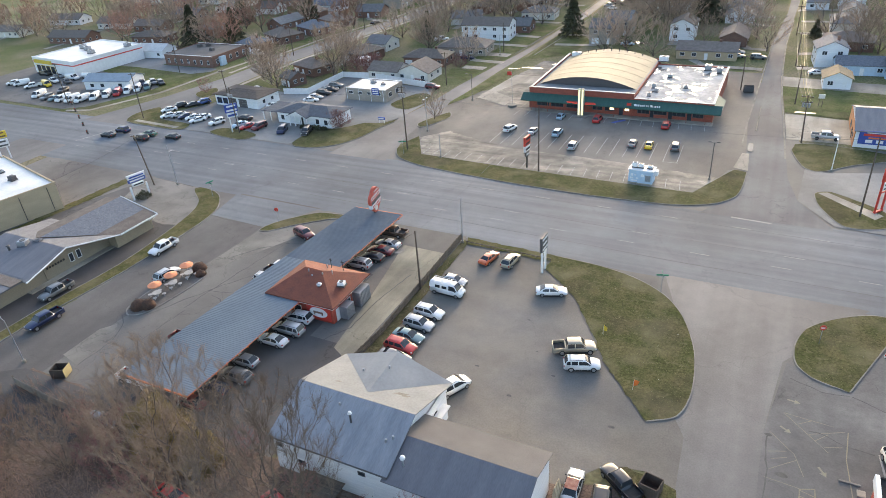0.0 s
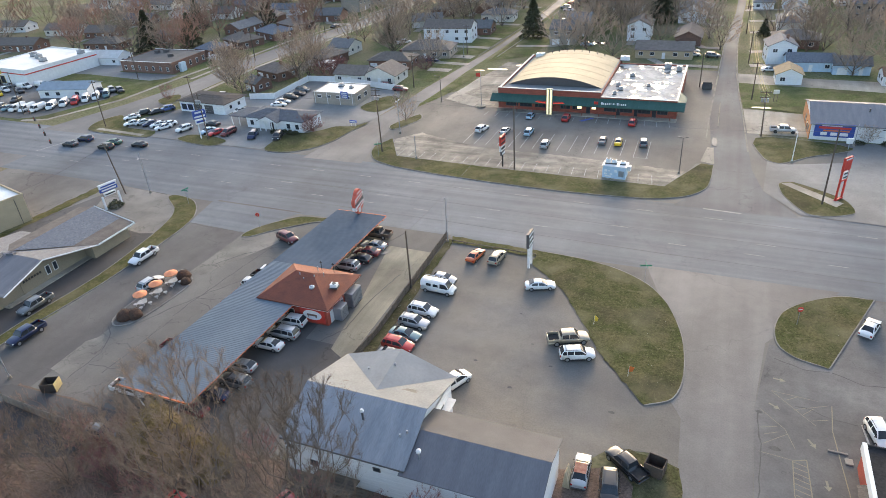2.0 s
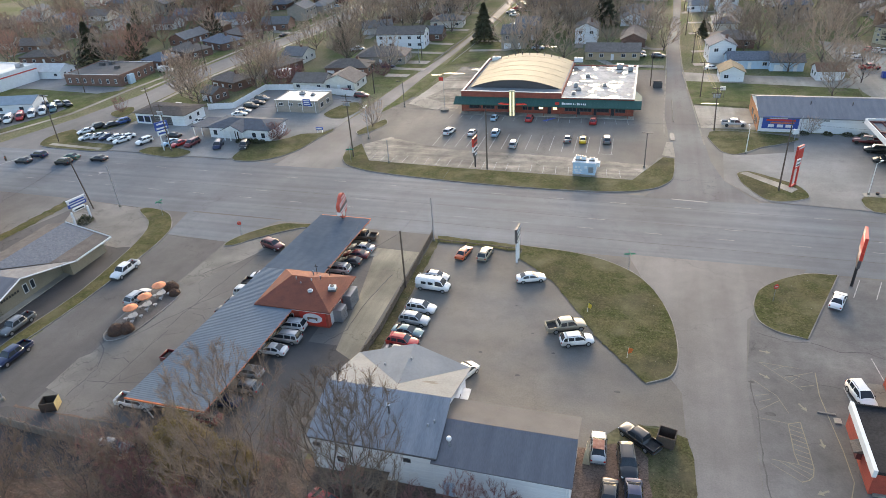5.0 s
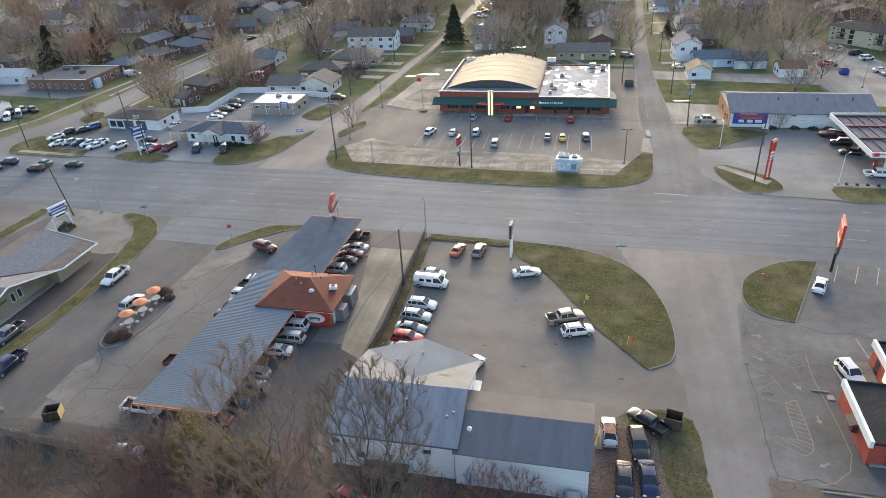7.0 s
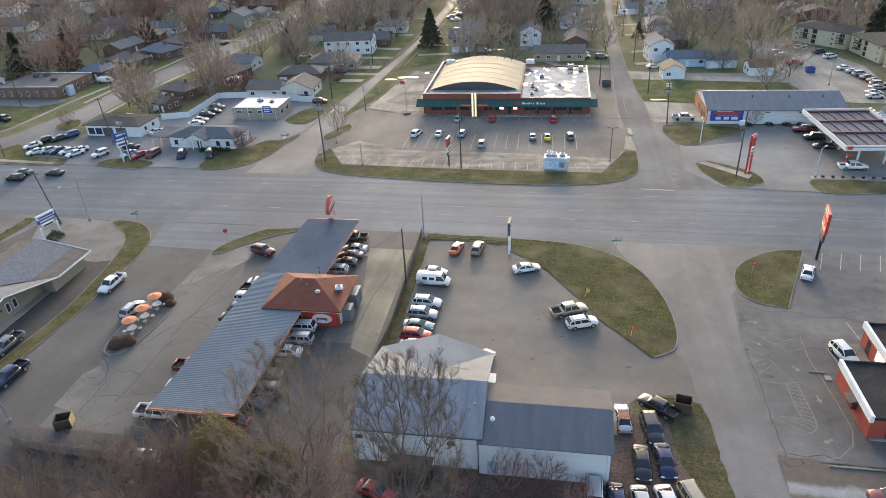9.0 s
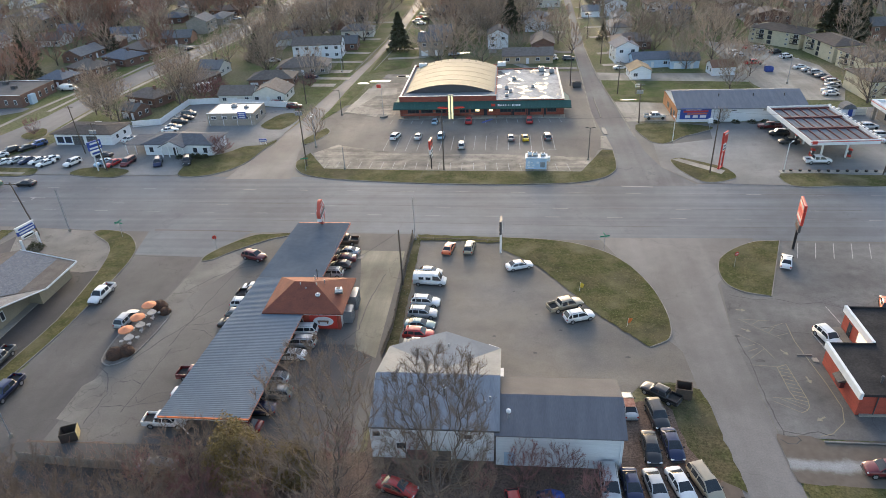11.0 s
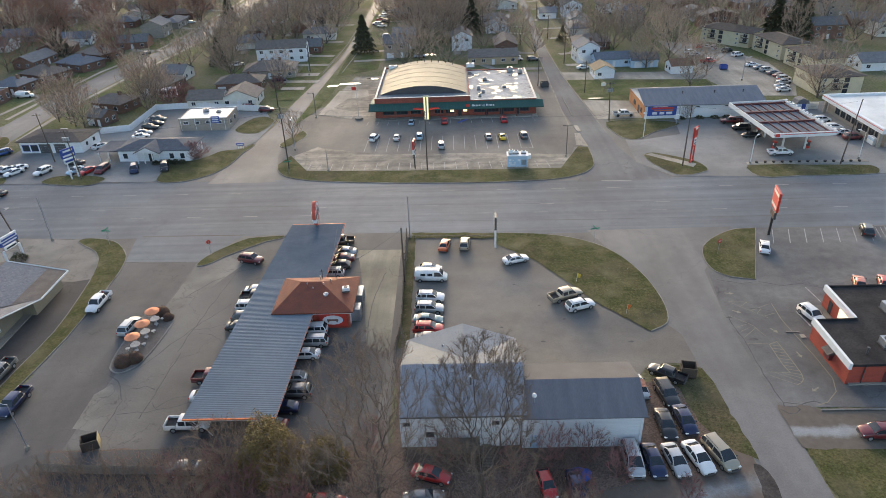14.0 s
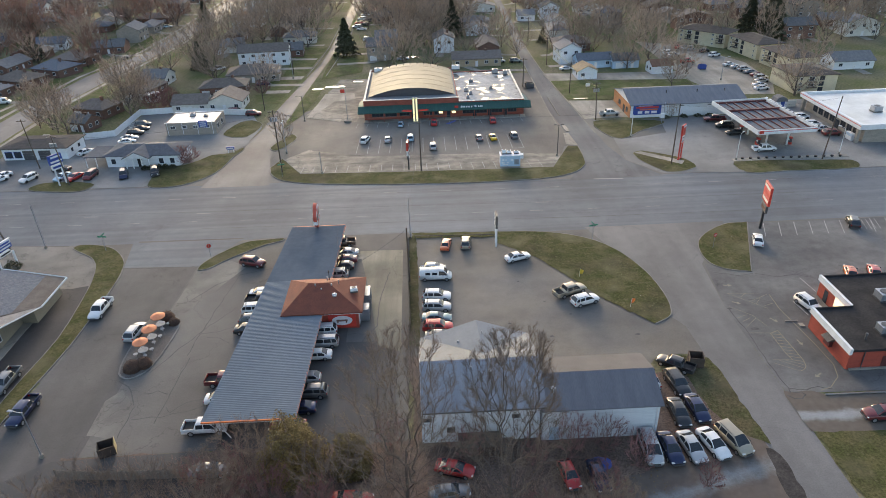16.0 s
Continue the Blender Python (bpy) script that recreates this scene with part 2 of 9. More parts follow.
TRACK = margins("gravel_track", (0.29, 0.3, 0.305), (0.13, 0.11, 0.092), ((5, 41.7), (20, 41.1)), .8, .6)
YARDTRACK = margins("wet_gravel_yard", (0.215, 0.225, 0.23), (0.13, 0.105, 0.088), ((-20, 29.4), (-3, 34.6)), .7, .9)
SOIL = mat("dark_wet_soil", (.05, .045, .042), (.075, .067, .062), scale=.7, rough=1.0, fine=5, bump=.3, grain=.25, spec=.1)
LINE = mat("worn_white_line", (0.42, 0.415, 0.4), (0.2, 0.198, 0.192), scale=1.4, rough=0.8, grain=0.25)
YLINE = mat("worn_yellow_line", (0.215, 0.19, 0.125), (0.145, 0.139, 0.125), scale=0.7, rough=0.8, grain=0.25)


# ---- mesh helpers ----
def part(name, bm, material, parent=None, label="", smooth=False):
    me = bpy.data.meshes.new(name)
    bmesh.ops.recalc_face_normals(bm, faces=bm.faces)
    bm.to_mesh(me)
    bm.free()
    for m in material if isinstance(material, (list, tuple)) else [material]:
        me.materials.append(m)
    if smooth:
        me.polygons.foreach_set("use_smooth", [True] * len(me.polygons))
    ob = new(name, me)
    if parent:
        ob.parent = parent
    if label:
        ob["label"] = label
    return ob


def again(ob, name, m, parent, material=None):
    """A further piece on the same mesh."""
    o = new(name, ob.data)
    o.parent = parent
    o.matrix_basis = m
    if material:
        o.material_slots[0].link = "OBJECT"
        o.material_slots[0].material = material
    return o


def thing(name, x, y, z=0.0, rz=0.0, label="", category="", group="", kind=""):
    e = new(name)
    e.matrix_basis = pose(x, y, z, 0, 0, rz)
    e.empty_display_size = 0.2
    return tagged(e, label, category, group, kind)


def box(bm, x0, y0, z0, x1, y1, z1, mi=0, bev=0.0):
    r = bmesh.ops.create_cube(bm, size=1, matrix=Matrix.LocRotScale(((x0 + x1) / 2, (y0 + y1) / 2, (z0 + z1) / 2), None, (abs(x1 - x0), abs(y1 - y0), abs(z1 - z0))))
    fs = {f for v in r["verts"] for f in v.link_faces}
    for f in fs:
        f.material_index = mi
    if bev:
        bmesh.ops.bevel(bm, geom=list({e for v in r["verts"] for e in v.link_edges}), offset=bev, segments=1, affect="EDGES")
    return bm


def B(x0, y0, z0, x1, y1, z1, bev=0.0):
    return box(bmesh.new(), x0, y0, z0, x1, y1, z1, 0, bev)


def tube(bm, a, b, r0, r1=None, n=8, caps=True):
    a, b = Vector(a), Vector(b)
    d = b - a
    bmesh.ops.create_cone(bm, cap_ends=caps, segments=n, radius1=r0, radius2=r0 if r1 is None else r1, depth=d.length,
                          matrix=Matrix.Translation((a + b) / 2) @ d.to_track_quat("Z", "Y").to_matrix().to_4x4())
    return bm


def T(a, b, r0, r1=None, n=8):
    return tube(bmesh.new(), a, b, r0, r1, n)


def prism(bm, pts, z0, z1, mi=0):
    lo = [bm.verts.new((x, y, z0)) for x, y in pts]
    hi = [bm.verts.new((x, y, z1)) for x, y in pts]
    fs = [bm.faces.new(hi), bm.faces.new(lo[::-1])]
    for i in range(len(pts)):
        j = (i + 1) % len(pts)
        fs.append(bm.faces.new((lo[i], lo[j], hi[j], hi[i])))
    for f in fs:
        f.material_index = mi
    return bm


def poly(pts, z=0.0):
    bm = bmesh.new()
    bm.faces.new([bm.verts.new((x, y, z)) for x, y in pts])
    return bm


def faces(verts, fs):
    bm = bmesh.new()
    vs = [bm.verts.new(v) for v in verts]
    for f in fs:
        bm.faces.new([vs[i] for i in f])
    return bm


def rounded(pts, times=2):
    """A smooth closed line through the points."""
    if not times:
        return pts
    out, n, k = [], len(pts), 2 + times
    for i in range(n):
        a, b, c, d = (Vector(pts[(i + j) % n]) for j in (-1, 0, 1, 2))
        L = (c - b).length
        m0 = (c - a).normalized() * L * .8
        m1 = (d - b).normalized() * L * .8
        for j in range(k):
            t = j / k
            p = b * (2 * t ** 3 - 3 * t * t + 1) + m0 * (t ** 3 - 2 * t * t + t) + c * (3 * t * t - 2 * t ** 3) + m1 * (t ** 3 - t * t)
            out.append((p.x, p.y))
    return out


def curve(pts, k=4):
    """A smooth open line through the points, ends kept."""
    out, n = [], len(pts)
    P = [Vector(p) for p in pts]
    for i in range(n - 1):
        b, c = P[i], P[i + 1]
        L = (c - b).length
        m0 = (c - (P[i - 1] if i else b)).normalized() * L * .85
        m1 = ((P[i + 2] if i + 2 < n else c) - b).normalized() * L * .85
        for j in range(k):
            t = j / k
            p = b * (2 * t ** 3 - 3 * t * t + 1) + m0 * (t ** 3 - 2 * t * t + t) + c * (3 * t * t - 2 * t ** 3) + m1 * (t ** 3 - t * t)
            out.append((p.x, p.y))
    return out + [tuple(pts[-1])]


def inset(pts, d):
    area = sum(a[0] * b[1] - b[0] * a[1] for a, b in zip(pts, pts[1:] + pts[:1]))
    s = 1 if area > 0 else -1
    out = []
    for p, q, r in zip(pts[-1:] + pts[:-1], pts, pts[1:] + pts[:1]):
        t = Vector((r[0] - p[0], r[1] - p[1])).normalized()
        out.append((q[0] - s * t.y * d, q[1] + s * t.x * d))
    return out


LEVEL = [0.0]
GROUND = []


def level(x, y):
    """The height of the topmost paving or bed at a place."""
    top = 0.0
    for pts, z in GROUND:
        inside = False
        for (ax, ay), (bx, by) in zip(pts, pts[1:] + pts[:1]):
            if (ay > y) != (by > y) and x < (bx - ax) * (y - ay) / (by - ay) + ax:
                inside = not inside
        if inside:
            top = max(top, z)
    return top


def ragged(pts, amp=0.3):
    """The outline of a worn edge: short stretches pushed in and out."""
    out = []
    for (ax, ay), (bx, by) in zip(pts, pts[1:] + pts[:1]):
        L = math.hypot(bx - ax, by - ay)
        n = max(1, int(L / 0.9)) if L < 60 else 1
        for i in range(n):
            x, y = ax + (bx - ax) * i / n, ay + (by - ay) * i / n
            w = amp if n > 1 else 0
            out.append((x + w * noise.noise((x * .7, y * .7, 3)) * 2, y + w * noise.noise((x * .7, y * .7, 9)) * 2))
    return out


def pavement(name, pts, material, label, kind="structure", category="pavement", step=0.003):
    if material in (EARTH, TRACK, YARDTRACK, SOIL, GRASS, WORNGRASS, WORNGLARELOT):
        pts = ragged(pts, .14 if material == WORNGRASS else .3)
    """A sheet of paving, each laid a few millimetres over the ones before."""
    LEVEL[0] += step
    GROUND.append((pts, LEVEL[0]))
    return tagged(part(name, poly(pts, LEVEL[0]), material), label, category, kind=kind)


def island(name, pts, label, top=None, h=0.15, kerb=0.15, smooth=2, bare=0):
    """A raised bed behind a concrete kerb; the last few sides (bare) fall to the paving with no kerb."""
    pts = rounded(pts, smooth)
    inn = inset(pts, kerb)
    low = set(range(len(pts) - bare + 1, len(pts))) if bare else set()
    root = thing(name, 0, 0, 0, label=label, category="kerbed island", kind="structure")
    bm = bmesh.new()
    n = len(pts)
    rows = [[bm.verts.new((x, y, z)) for x, y in q] for q, z in ((pts, -0.02), (pts, h), (inn, h), (inn, h - 0.05))]
    for a, b in zip(rows, rows[1:]):
        for i in range(n):
            if i in low or (i + 1) % n in low:
                continue
            bm.faces.new((a[i], a[(i + 1) % n], b[(i + 1) % n], b[i]))
    part("kerb", bm, KERB, root, "weathered concrete kerb")
    bm = bmesh.new()
    q = [Vector(pts[i]) if i in low else Vector(p) for i, p in enumerate(inset(pts, kerb * 0.8))]
    edge = [q[i] for i in low]
    vs, _, fs, *_ = delaunay_2d_cdt(q, [], [list(range(len(q)))], 1, 1e-4)
    vs = [bm.verts.new((v.x, v.y, LEVEL[0] + 0.02 if any((v - e).length < .01 for e in edge) else h - 0.015)) for v in vs]
    for f in fs:
        bm.faces.new([vs[i] for i in f])
    GROUND.append((pts, h - 0.015))
    part("turf", bm, top or GRASS, root, "patchy spring turf")
    return root


# ---- ground, roads and lots ----
bm = bmesh.new()
bmesh.ops.create_grid(bm, x_segments=60, y_segments=60, size=3000)
tagged(part("ground", bm, LAWN), "patchy spring lawn and earth reaching the horizon", "ground", kind="structure")
pavement("town_asphalt", [(-168, 60), (-140, 56), (4, 56), (130, 44), (130, 172), (52, 172), (46, 160), (20, 160), (6, 160), (-5, 205), (-60, 205), (-82, 176), (-92, 152), (-104, 141), (-156, 150), (-168, 128)], SMOOTHLOT, "worn asphalt between highway, lots and verges")
pavement("road_main", [(-600, 108), (-300, 103), (-130, 99.2), (-110, 97.7), (-72, 97.1), (-28, 96.0), (-20, 95.1), (60, 95), (600, 93),
                       (600, 117), (60, 119), (20, 120.3), (-30, 120.2), (-51, 121.2), (-78, 125.2), (-108, 125.6), (-137, 126.6), (-300, 132), (-600, 142)],
         ROAD, "wide grey asphalt highway with worn lane lines", category="road")
pavement("road_west", [(-101, 98.5), (-100, 88), (-99.6, 81), (-99.3, 60), (-101, 48), (-101, -120), (-88, -120), (-88, 48), (-87, 70), (-86, 87), (-80, 98)], WESTST, "grey asphalt side street", category="road")
pavement("road_south", [(-12, 96), (-4.5, 74), (-4.6, 66), (-9, 62), (-5.5, 57), (-3.6, 48), (-3, 40), (-2.7, 29), (-2.5, -120), (3.8, -120), (3.6, 29), (3.9, 46), (4, 66), (5.5, 80), (16, 96)], STREET, "grey asphalt side street", category="road")
pavement("road_northwest", [(-96, 124), (-92.3, 149), (-89.5, 164), (-88.6, 183), (-85, 215), (-82, 240), (-81, 268), (-81, 460), (-76, 460), (-77, 290), (-78.4, 268), (-79.7, 239), (-82.3, 200), (-83.4, 174), (-83, 141), (-80, 124)], STREET, "narrow grey residential street", category="road")
pavement("road_northeast", [(-10, 119.5), (-4.4, 130), (-3.4, 140), (-4.4, 150), (-5.6, 171), (-5.2, 188), (-4, 262), (-1.5, 304), (2, 520), (7, 520), (2.2, 325), (0.8, 290), (-0.4, 251), (-0.2, 220), (0.6, 194), (1.6, 178), (2.9, 162), (3.4, 150), (4, 140), (6, 130), (12, 119.5)], NESTREET, "grey asphalt residential street", category="road")
pavement("road_far_west", [(-186, 125), (-178, 150), (-173.6, 173), (-172.8, 205), (-170, 235), (-161, 275), (-159.5, 311), (-160, 460), (-150, 460), (-151, 300), (-152, 285), (-156.5, 250), (-160, 221), (-163, 197), (-163, 155), (-168, 125)], STREET, "grey asphalt street through houses", category="road")
pavement("road_cross", [(-190, 108), (-186, -100), (-172, -100), (-171, 108)], STREET, "grey asphalt cross street", category="road")
pavement("street_apron", [(-102, 97.9), (-100.2, 88.2), (-86.2, 87.4), (-80, 97.6)], ROAD, "pale asphalt apron where the side street meets the highway", category="road")
pavement("drivein_lot", [(-86.3, 87), (-87, 70), (-88, 48), (-88, 41), (-46.8, 41), (-47, 97), (-78, 97.4)], DRIVELOT, "cracked asphalt lot of the drive-in")
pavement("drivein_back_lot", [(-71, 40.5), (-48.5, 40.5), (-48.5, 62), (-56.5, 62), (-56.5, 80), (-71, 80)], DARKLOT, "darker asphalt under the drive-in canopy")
pavement("concrete_drive", [(-51.6, 61), (-48.0, 59), (-48.1, 90.2), (-56.4, 90.4), (-53.4, 74)], DRIVECONC, "pale concrete drive")
pavement("concrete_patch", [(-88.8, 51.3), (-87.2, 53.4), (-84.3, 50.1), (-84.4, 43.9), (-88.6, 44.8)], PATCH, "pale broken concrete patch")
pavement("concrete_patch_north", [(-86, 86.5), (-86.6, 73), (-84, 72), (-77, 86.5), (-80.5, 89)], PATCH, "pale broken concrete patch")
pavement("car_lot", [(-46.4, 96.2), (-29, 95.5), (-29, 90), (-23, 85), (-18, 77), (-14.5, 70), (-8, 63), (-5.4, 64.6), (-4, 62), (-3.6, 52), (-5, 54.8), (-7, 55.4), (-11, 54.8), (-15, 50), (-30, 46), (-46.4, 58)], CARLOT, "grey asphalt used-car lot")
pavement("restaurant_lot", [(4, 66), (3.9, 46), (60, 45), (120, 45), (120, 94.4), (20, 94.6), (12.7, 77), (6, 80)], EATLOT, "patched asphalt restaurant lot")
pavement("club_lot", [(-150, 30), (-103.5, 30), (-103.5, 53), (-102.3, 67), (-104, 82), (-106, 89), (-108, 92.5), (-115, 98), (-150, 99.5)], DARKLOT, "dark asphalt lot round the low clubhouse")
pavement("club_apron", [(-131, 99), (-114, 97.6), (-109.2, 93.6), (-106.6, 91), (-103.6, 82.4), (-107, 81.4), (-124, 84)], PATCH, "worn grey concrete apron beside the clubhouse")
pavement("store_lot", [(-165, 60), (-140, 60), (-128, 99.2), (-165, 100.2)], LOT, "asphalt lot beside the tan block building")
pavement("plaza_lot", [(-79.5, 141), (-75.5, 132), (-73, 129.6), (-12.3, 127.2), (-10.4, 130.3), (-7, 141), (-3.6, 141.5), (-4.6, 150), (-5.7, 171), (-5.2, 215), (-62, 217), (-78, 176), (-83, 174), (-84, 150)], PLAZALOT, "wide asphalt parking lot of the plaza")
pavement("plaza_lot_worn", [(-79, 140), (-75, 132.3), (-72.8, 130), (-12.5, 127.7), (-10.6, 131), (-8.5, 136), (-30, 138.5), (-58, 140), (-74, 146)], WORNGLARELOT, "pale worn asphalt strip")
pavement("plaza_lot_side", [(-79, 172), (-62.5, 168), (-61.5, 215), (-72, 216)], WORNGLARELOT, "pale worn asphalt strip beside the plaza")
pavement("plaza_walk", [(-6.3, 142.4), (-5.3, 151), (-3.9, 151), (-3.4, 141.3)], CONC, "pale worn concrete strip beside the street")
pavement("gas_lot", [(6, 130), (12, 121), (31, 119.6), (120, 118.8), (120, 172), (52, 172), (50, 160.5), (24, 160.5), (22, 148), (11, 144.6), (7, 146)], GASLOT, "pale asphalt forecourt of the gas station")
pavement("shop_drive", [(3, 162), (17, 162), (17.5, 178), (2, 180)], CONC, "pale concrete drive beside the shop")
pavement("house_drive", [(-.2, 213), (.2, 203.4), (9.5, 202.4), (28, 200.6), (46, 198.6), (48, 209.4), (20, 210.4)], CONC, "pale gravel drive behind the houses")
pavement("apartment_lot", [(46, 257), (46.4, 196), (50, 180), (66, 178), (72, 192), (74, 217), (63, 247)], CONC, "pale concrete lot before the apartments")
pavement("office_lot", [(-156, 127.4), (-110, 126.2), (-104, 136), (-95, 146), (-91.5, 152), (-90, 166), (-95, 178), (-130, 185), (-132, 164), (-156, 164)], GASLOT, "pale asphalt lot among the small offices")
pavement("dealer_grass", [(-203, 128.8), (-192.4, 131.6), (-184.4, 154), (-182.8, 181), (-191, 175), (-237, 178), (-240, 166), (-205, 160)], GREENLAWN, "green verge between sales lot and street", category="grass")
pavement("dealer_lot", [(-270, 133), (-203, 130.6), (-196.6, 134.4), (-189.6, 152.6), (-189.4, 158), (-197, 162), (-236, 170), (-270, 176)], LOT, "asphalt lot crowded with parked vans")
pavement("brick_office_lot", [(-237, 176.6), (-222.5, 177.2), (-191, 174), (-185, 178), (-185.2, 182), (-213, 182), (-213, 203), (-226, 205), (-235, 192)], GASLOT, "asphalt lot beside the brick office")
pavement("yard_earth", [(-90, 41), (-46, 41), (-46, 46), (-47, 58), (-32, 50), (-15, 50), (-5, 54.5), (-3.8, 48), (-3.1, 40), (-2.8, 28), (-2.6, -40), (-90, -40)], EARTH, "brown leaf-littered earth under bare trees", category="ground")
pavement("gravel_yard", rounded([(-24, 31.6), (-17, 34.6), (-9, 35.6), (-6.2, 36.4), (-5.0, 38.6), (-3.4, 38.8), (-2.9, 35), (-2.8, 24), (-10, 20), (-26, 22)]), YARDTRACK, "pale wet gravel worn into brown dirt")
pavement("wet_soil", [(-3.3, 36.8), (-2.6, 36.6), (-2.1, 35.6), (-1.75, 34.4), (-2.0, 32), (-2.3, 29), (-2.4, 26), (-4, 26), (-4.2, 30), (-4.0, 32.6), (-3.5, 34.8)], SOIL, "dark wet broken edge of the side street")
pavement("back_lane", [(-120, 22), (-91, 40.5), (-72, 41), (-72, 33), (-92, 26), (-110, 14)], DARKLOT, "dark lane behind the drive-in")
pavement("side_grass", [(-11.5, 54.2), (-9, 55.2), (-6, 54.9), (-3.5, 54), (-2.95, 51), (-2.85, 45), (-2.5, 41), (-2.4, 37.4), (-5.8, 39.6), (-7.4, 44), (-8.0, 50)], WORNGRASS, "worn grass verge", category="grass")
pavement("lot_grass", [(2, 181), (17.8, 179), (45, 181), (45.8, 198.6), (28, 200.6), (9.5, 202.4), (0.4, 203.2)], GREENLAWN, "green grass plot behind the shop", category="grass")

pavement("club_verge", [(-137, 60), (-134.6, 60), (-133.8, 76), (-132.2, 87), (-131.6, 97.4), (-134.2, 97.6), (-134.9, 88.5), (-136, 77.8)], GRASS, "grass strip beside the tan building", category="grass")
pavement("gas_verge", [(3.9, 39), (60, 38.8), (60, -20), (3.7, -20)], GRASS, "worn grass behind the restaurant", category="grass")
pavement("gravel_drive", [(3.7, 46.4), (6.4, 46.3), (8.7, 45.6), (14, 45.6), (40, 45.4), (40, 38.6), (14, 38.7), (5.2, 38.8), (3.6, 39.2), (3.5, 43)], TRACK, "pale gravel drive with brown dirt margins")


def torn(pts, amp=0.22):
    """A worn turf edge with no kerb, pushed in and out."""
    out = []
    for (ax, ay), (bx, by) in zip(pts, pts[1:]):
        n = max(1, int(math.hypot(bx - ax, by - ay) / 0.7))
        for i in range(n):
            x, y = ax + (bx - ax) * i / n, ay + (by - ay) * i / n
            out.append((x + amp * noise.noise((x * .8, y * .8, 3)) * 2, y + amp * noise.noise((x * .8, y * .8, 9)) * 2))
    return out[1:]


edge = torn([(-8.4, 62.8), (-11, 66), (-15.2, 71), (-18.6, 77), (-23.4, 84.8), (-30.2, 91.4), (-30, 95.8)])
island("lawn_triangle", curve([(-30, 95.8), (-22, 95.1), (-16, 93.4), (-11, 90.2), (-7.6, 85.5), (-5, 78), (-4.2, 70), (-5.2, 65), (-8.4, 62.8)]) + edge, "large teardrop lawn between car lot and street", smooth=0, bare=len(edge) + 1)
island("lawn_corner_southeast", curve([(20.4, 95), (16, 94.8), (11.3, 92), (8, 88.4), (6.7, 84), (7.0, 80), (9, 77.8), (13.0, 76.6)]), "small kerbed corner lawn", smooth=0)
island("lawn_plaza_strip", [(-79.6, 140.6), *curve([(-81.8, 134.5), (-80.6, 130.2), (-77.5, 126.4), (-70, 123.7), (-51, 121.3), (-31.5, 120.3), (-17, 120.8), (-11.5, 122), (-7.2, 124.4), (-4.4, 128.5), (-3.6, 134.5)]), (-3.5, 140.6), (-6.2, 141.2), (-12.4, 127.6), (-31, 128), (-51.5, 128.7), (-73.5, 130.1)], "long kerbed grass strip before the plaza lot", smooth=0)
island("plaza_tree_island", [(-84.6, 149), (-82.4, 146.4), (-79.2, 152), (-78.2, 156), (-80, 159.4), (-81.2, 158)], "small kerbed planting island", smooth=1, kerb=.25)
island("lawn_gas_corner", [(8.7, 133.6), (9.4, 134.9), (11.8, 135.5), (19.7, 129.7), (21.2, 126), (20.9, 123.6), (16.4, 121.3), (13.1, 121.7), (9.5, 128.6)], "small kerbed lawn at the gas station corner")
island("lawn_gas_front", [(31, 126.1), (31, 119.3), (40, 119.1), (57, 119), (59, 121.8), (58, 124), (45, 125.2)], "kerbed grass strip before the gas station", smooth=1)
island("lawn_shop", [(4.7, 159.2), (15.3, 159.9), (24.4, 156.8), (21, 153.2), (15.9, 150.2), (11.6, 146.2), (9.1, 144.7), (6.4, 146.8)], "kerbed grass plot before the blue-roofed shop", smooth=1)
island("lawn_west_strip", [(-112.6, 98.0), (-108, 97.4), (-105, 95.8), (-102.2, 92.6), (-100.6, 89.6), (-99.6, 83.9), (-99.4, 65), (-101, 48), (-101, 20), (-103.2, 20), (-103.4, 53), (-102.4, 66.5), (-103.9, 81.5), (-105.8, 89), (-108.2, 92.6), (-113.4, 96.6)], "long kerbed grass strip along the side street", smooth=1)
island("lawn_drivein", [(-86, 86), (-84, 86.3), (-81, 89.6), (-75, 94.6), (-71.6, 96.6), (-75, 96.8), (-79, 96.2), (-82.6, 92.9), (-85.3, 89.2)], "kerbed sliver of grass at the drive-in entrance", smooth=2)
island("lawn_office", [(-110, 133), (-109.4, 127), (-107.3, 125.3), (-101.4, 126), (-96.8, 129.7), (-94.1, 135.2), (-92.8, 143.6), (-91.4, 150.2), (-94.3, 146.6), (-99, 145.4), (-101.6, 142), (-104.4, 139.2), (-109, 138)], "kerbed corner lawn before the white office", smooth=1)
island("lawn_flat_office", [(-100.3, 161.8), (-97.6, 172), (-94.4, 173.4), (-90.4, 169), (-92.6, 158.8), (-96.6, 158.6)], "green lawn corner beside the flat-roofed office", smooth=1)
island("lawn_office_front", [(-138, 127.8), (-136, 131.1), (-130, 131.2), (-126.4, 130.8), (-122.6, 129), (-123.2, 126), (-125.6, 124.9), (-134.5, 126.1)], "kerbed grass patch before the garage", smooth=1)
island("lawn_dealer_front", [(-173.4, 133.7), (-171, 140.6), (-167.4, 138.6), (-159.2, 131.9), (-148.4, 131), (-147.4, 126.5), (-159.7, 126.3), (-170.5, 127.6)], "kerbed grass corner with a pole", smooth=1)
island("shrub_island", [(-170.2, 156), (-166.4, 152.4), (-162.6, 152.4), (-163, 157.6), (-167.4, 162)], "kerbed planting island with a bare shrub", smooth=1)
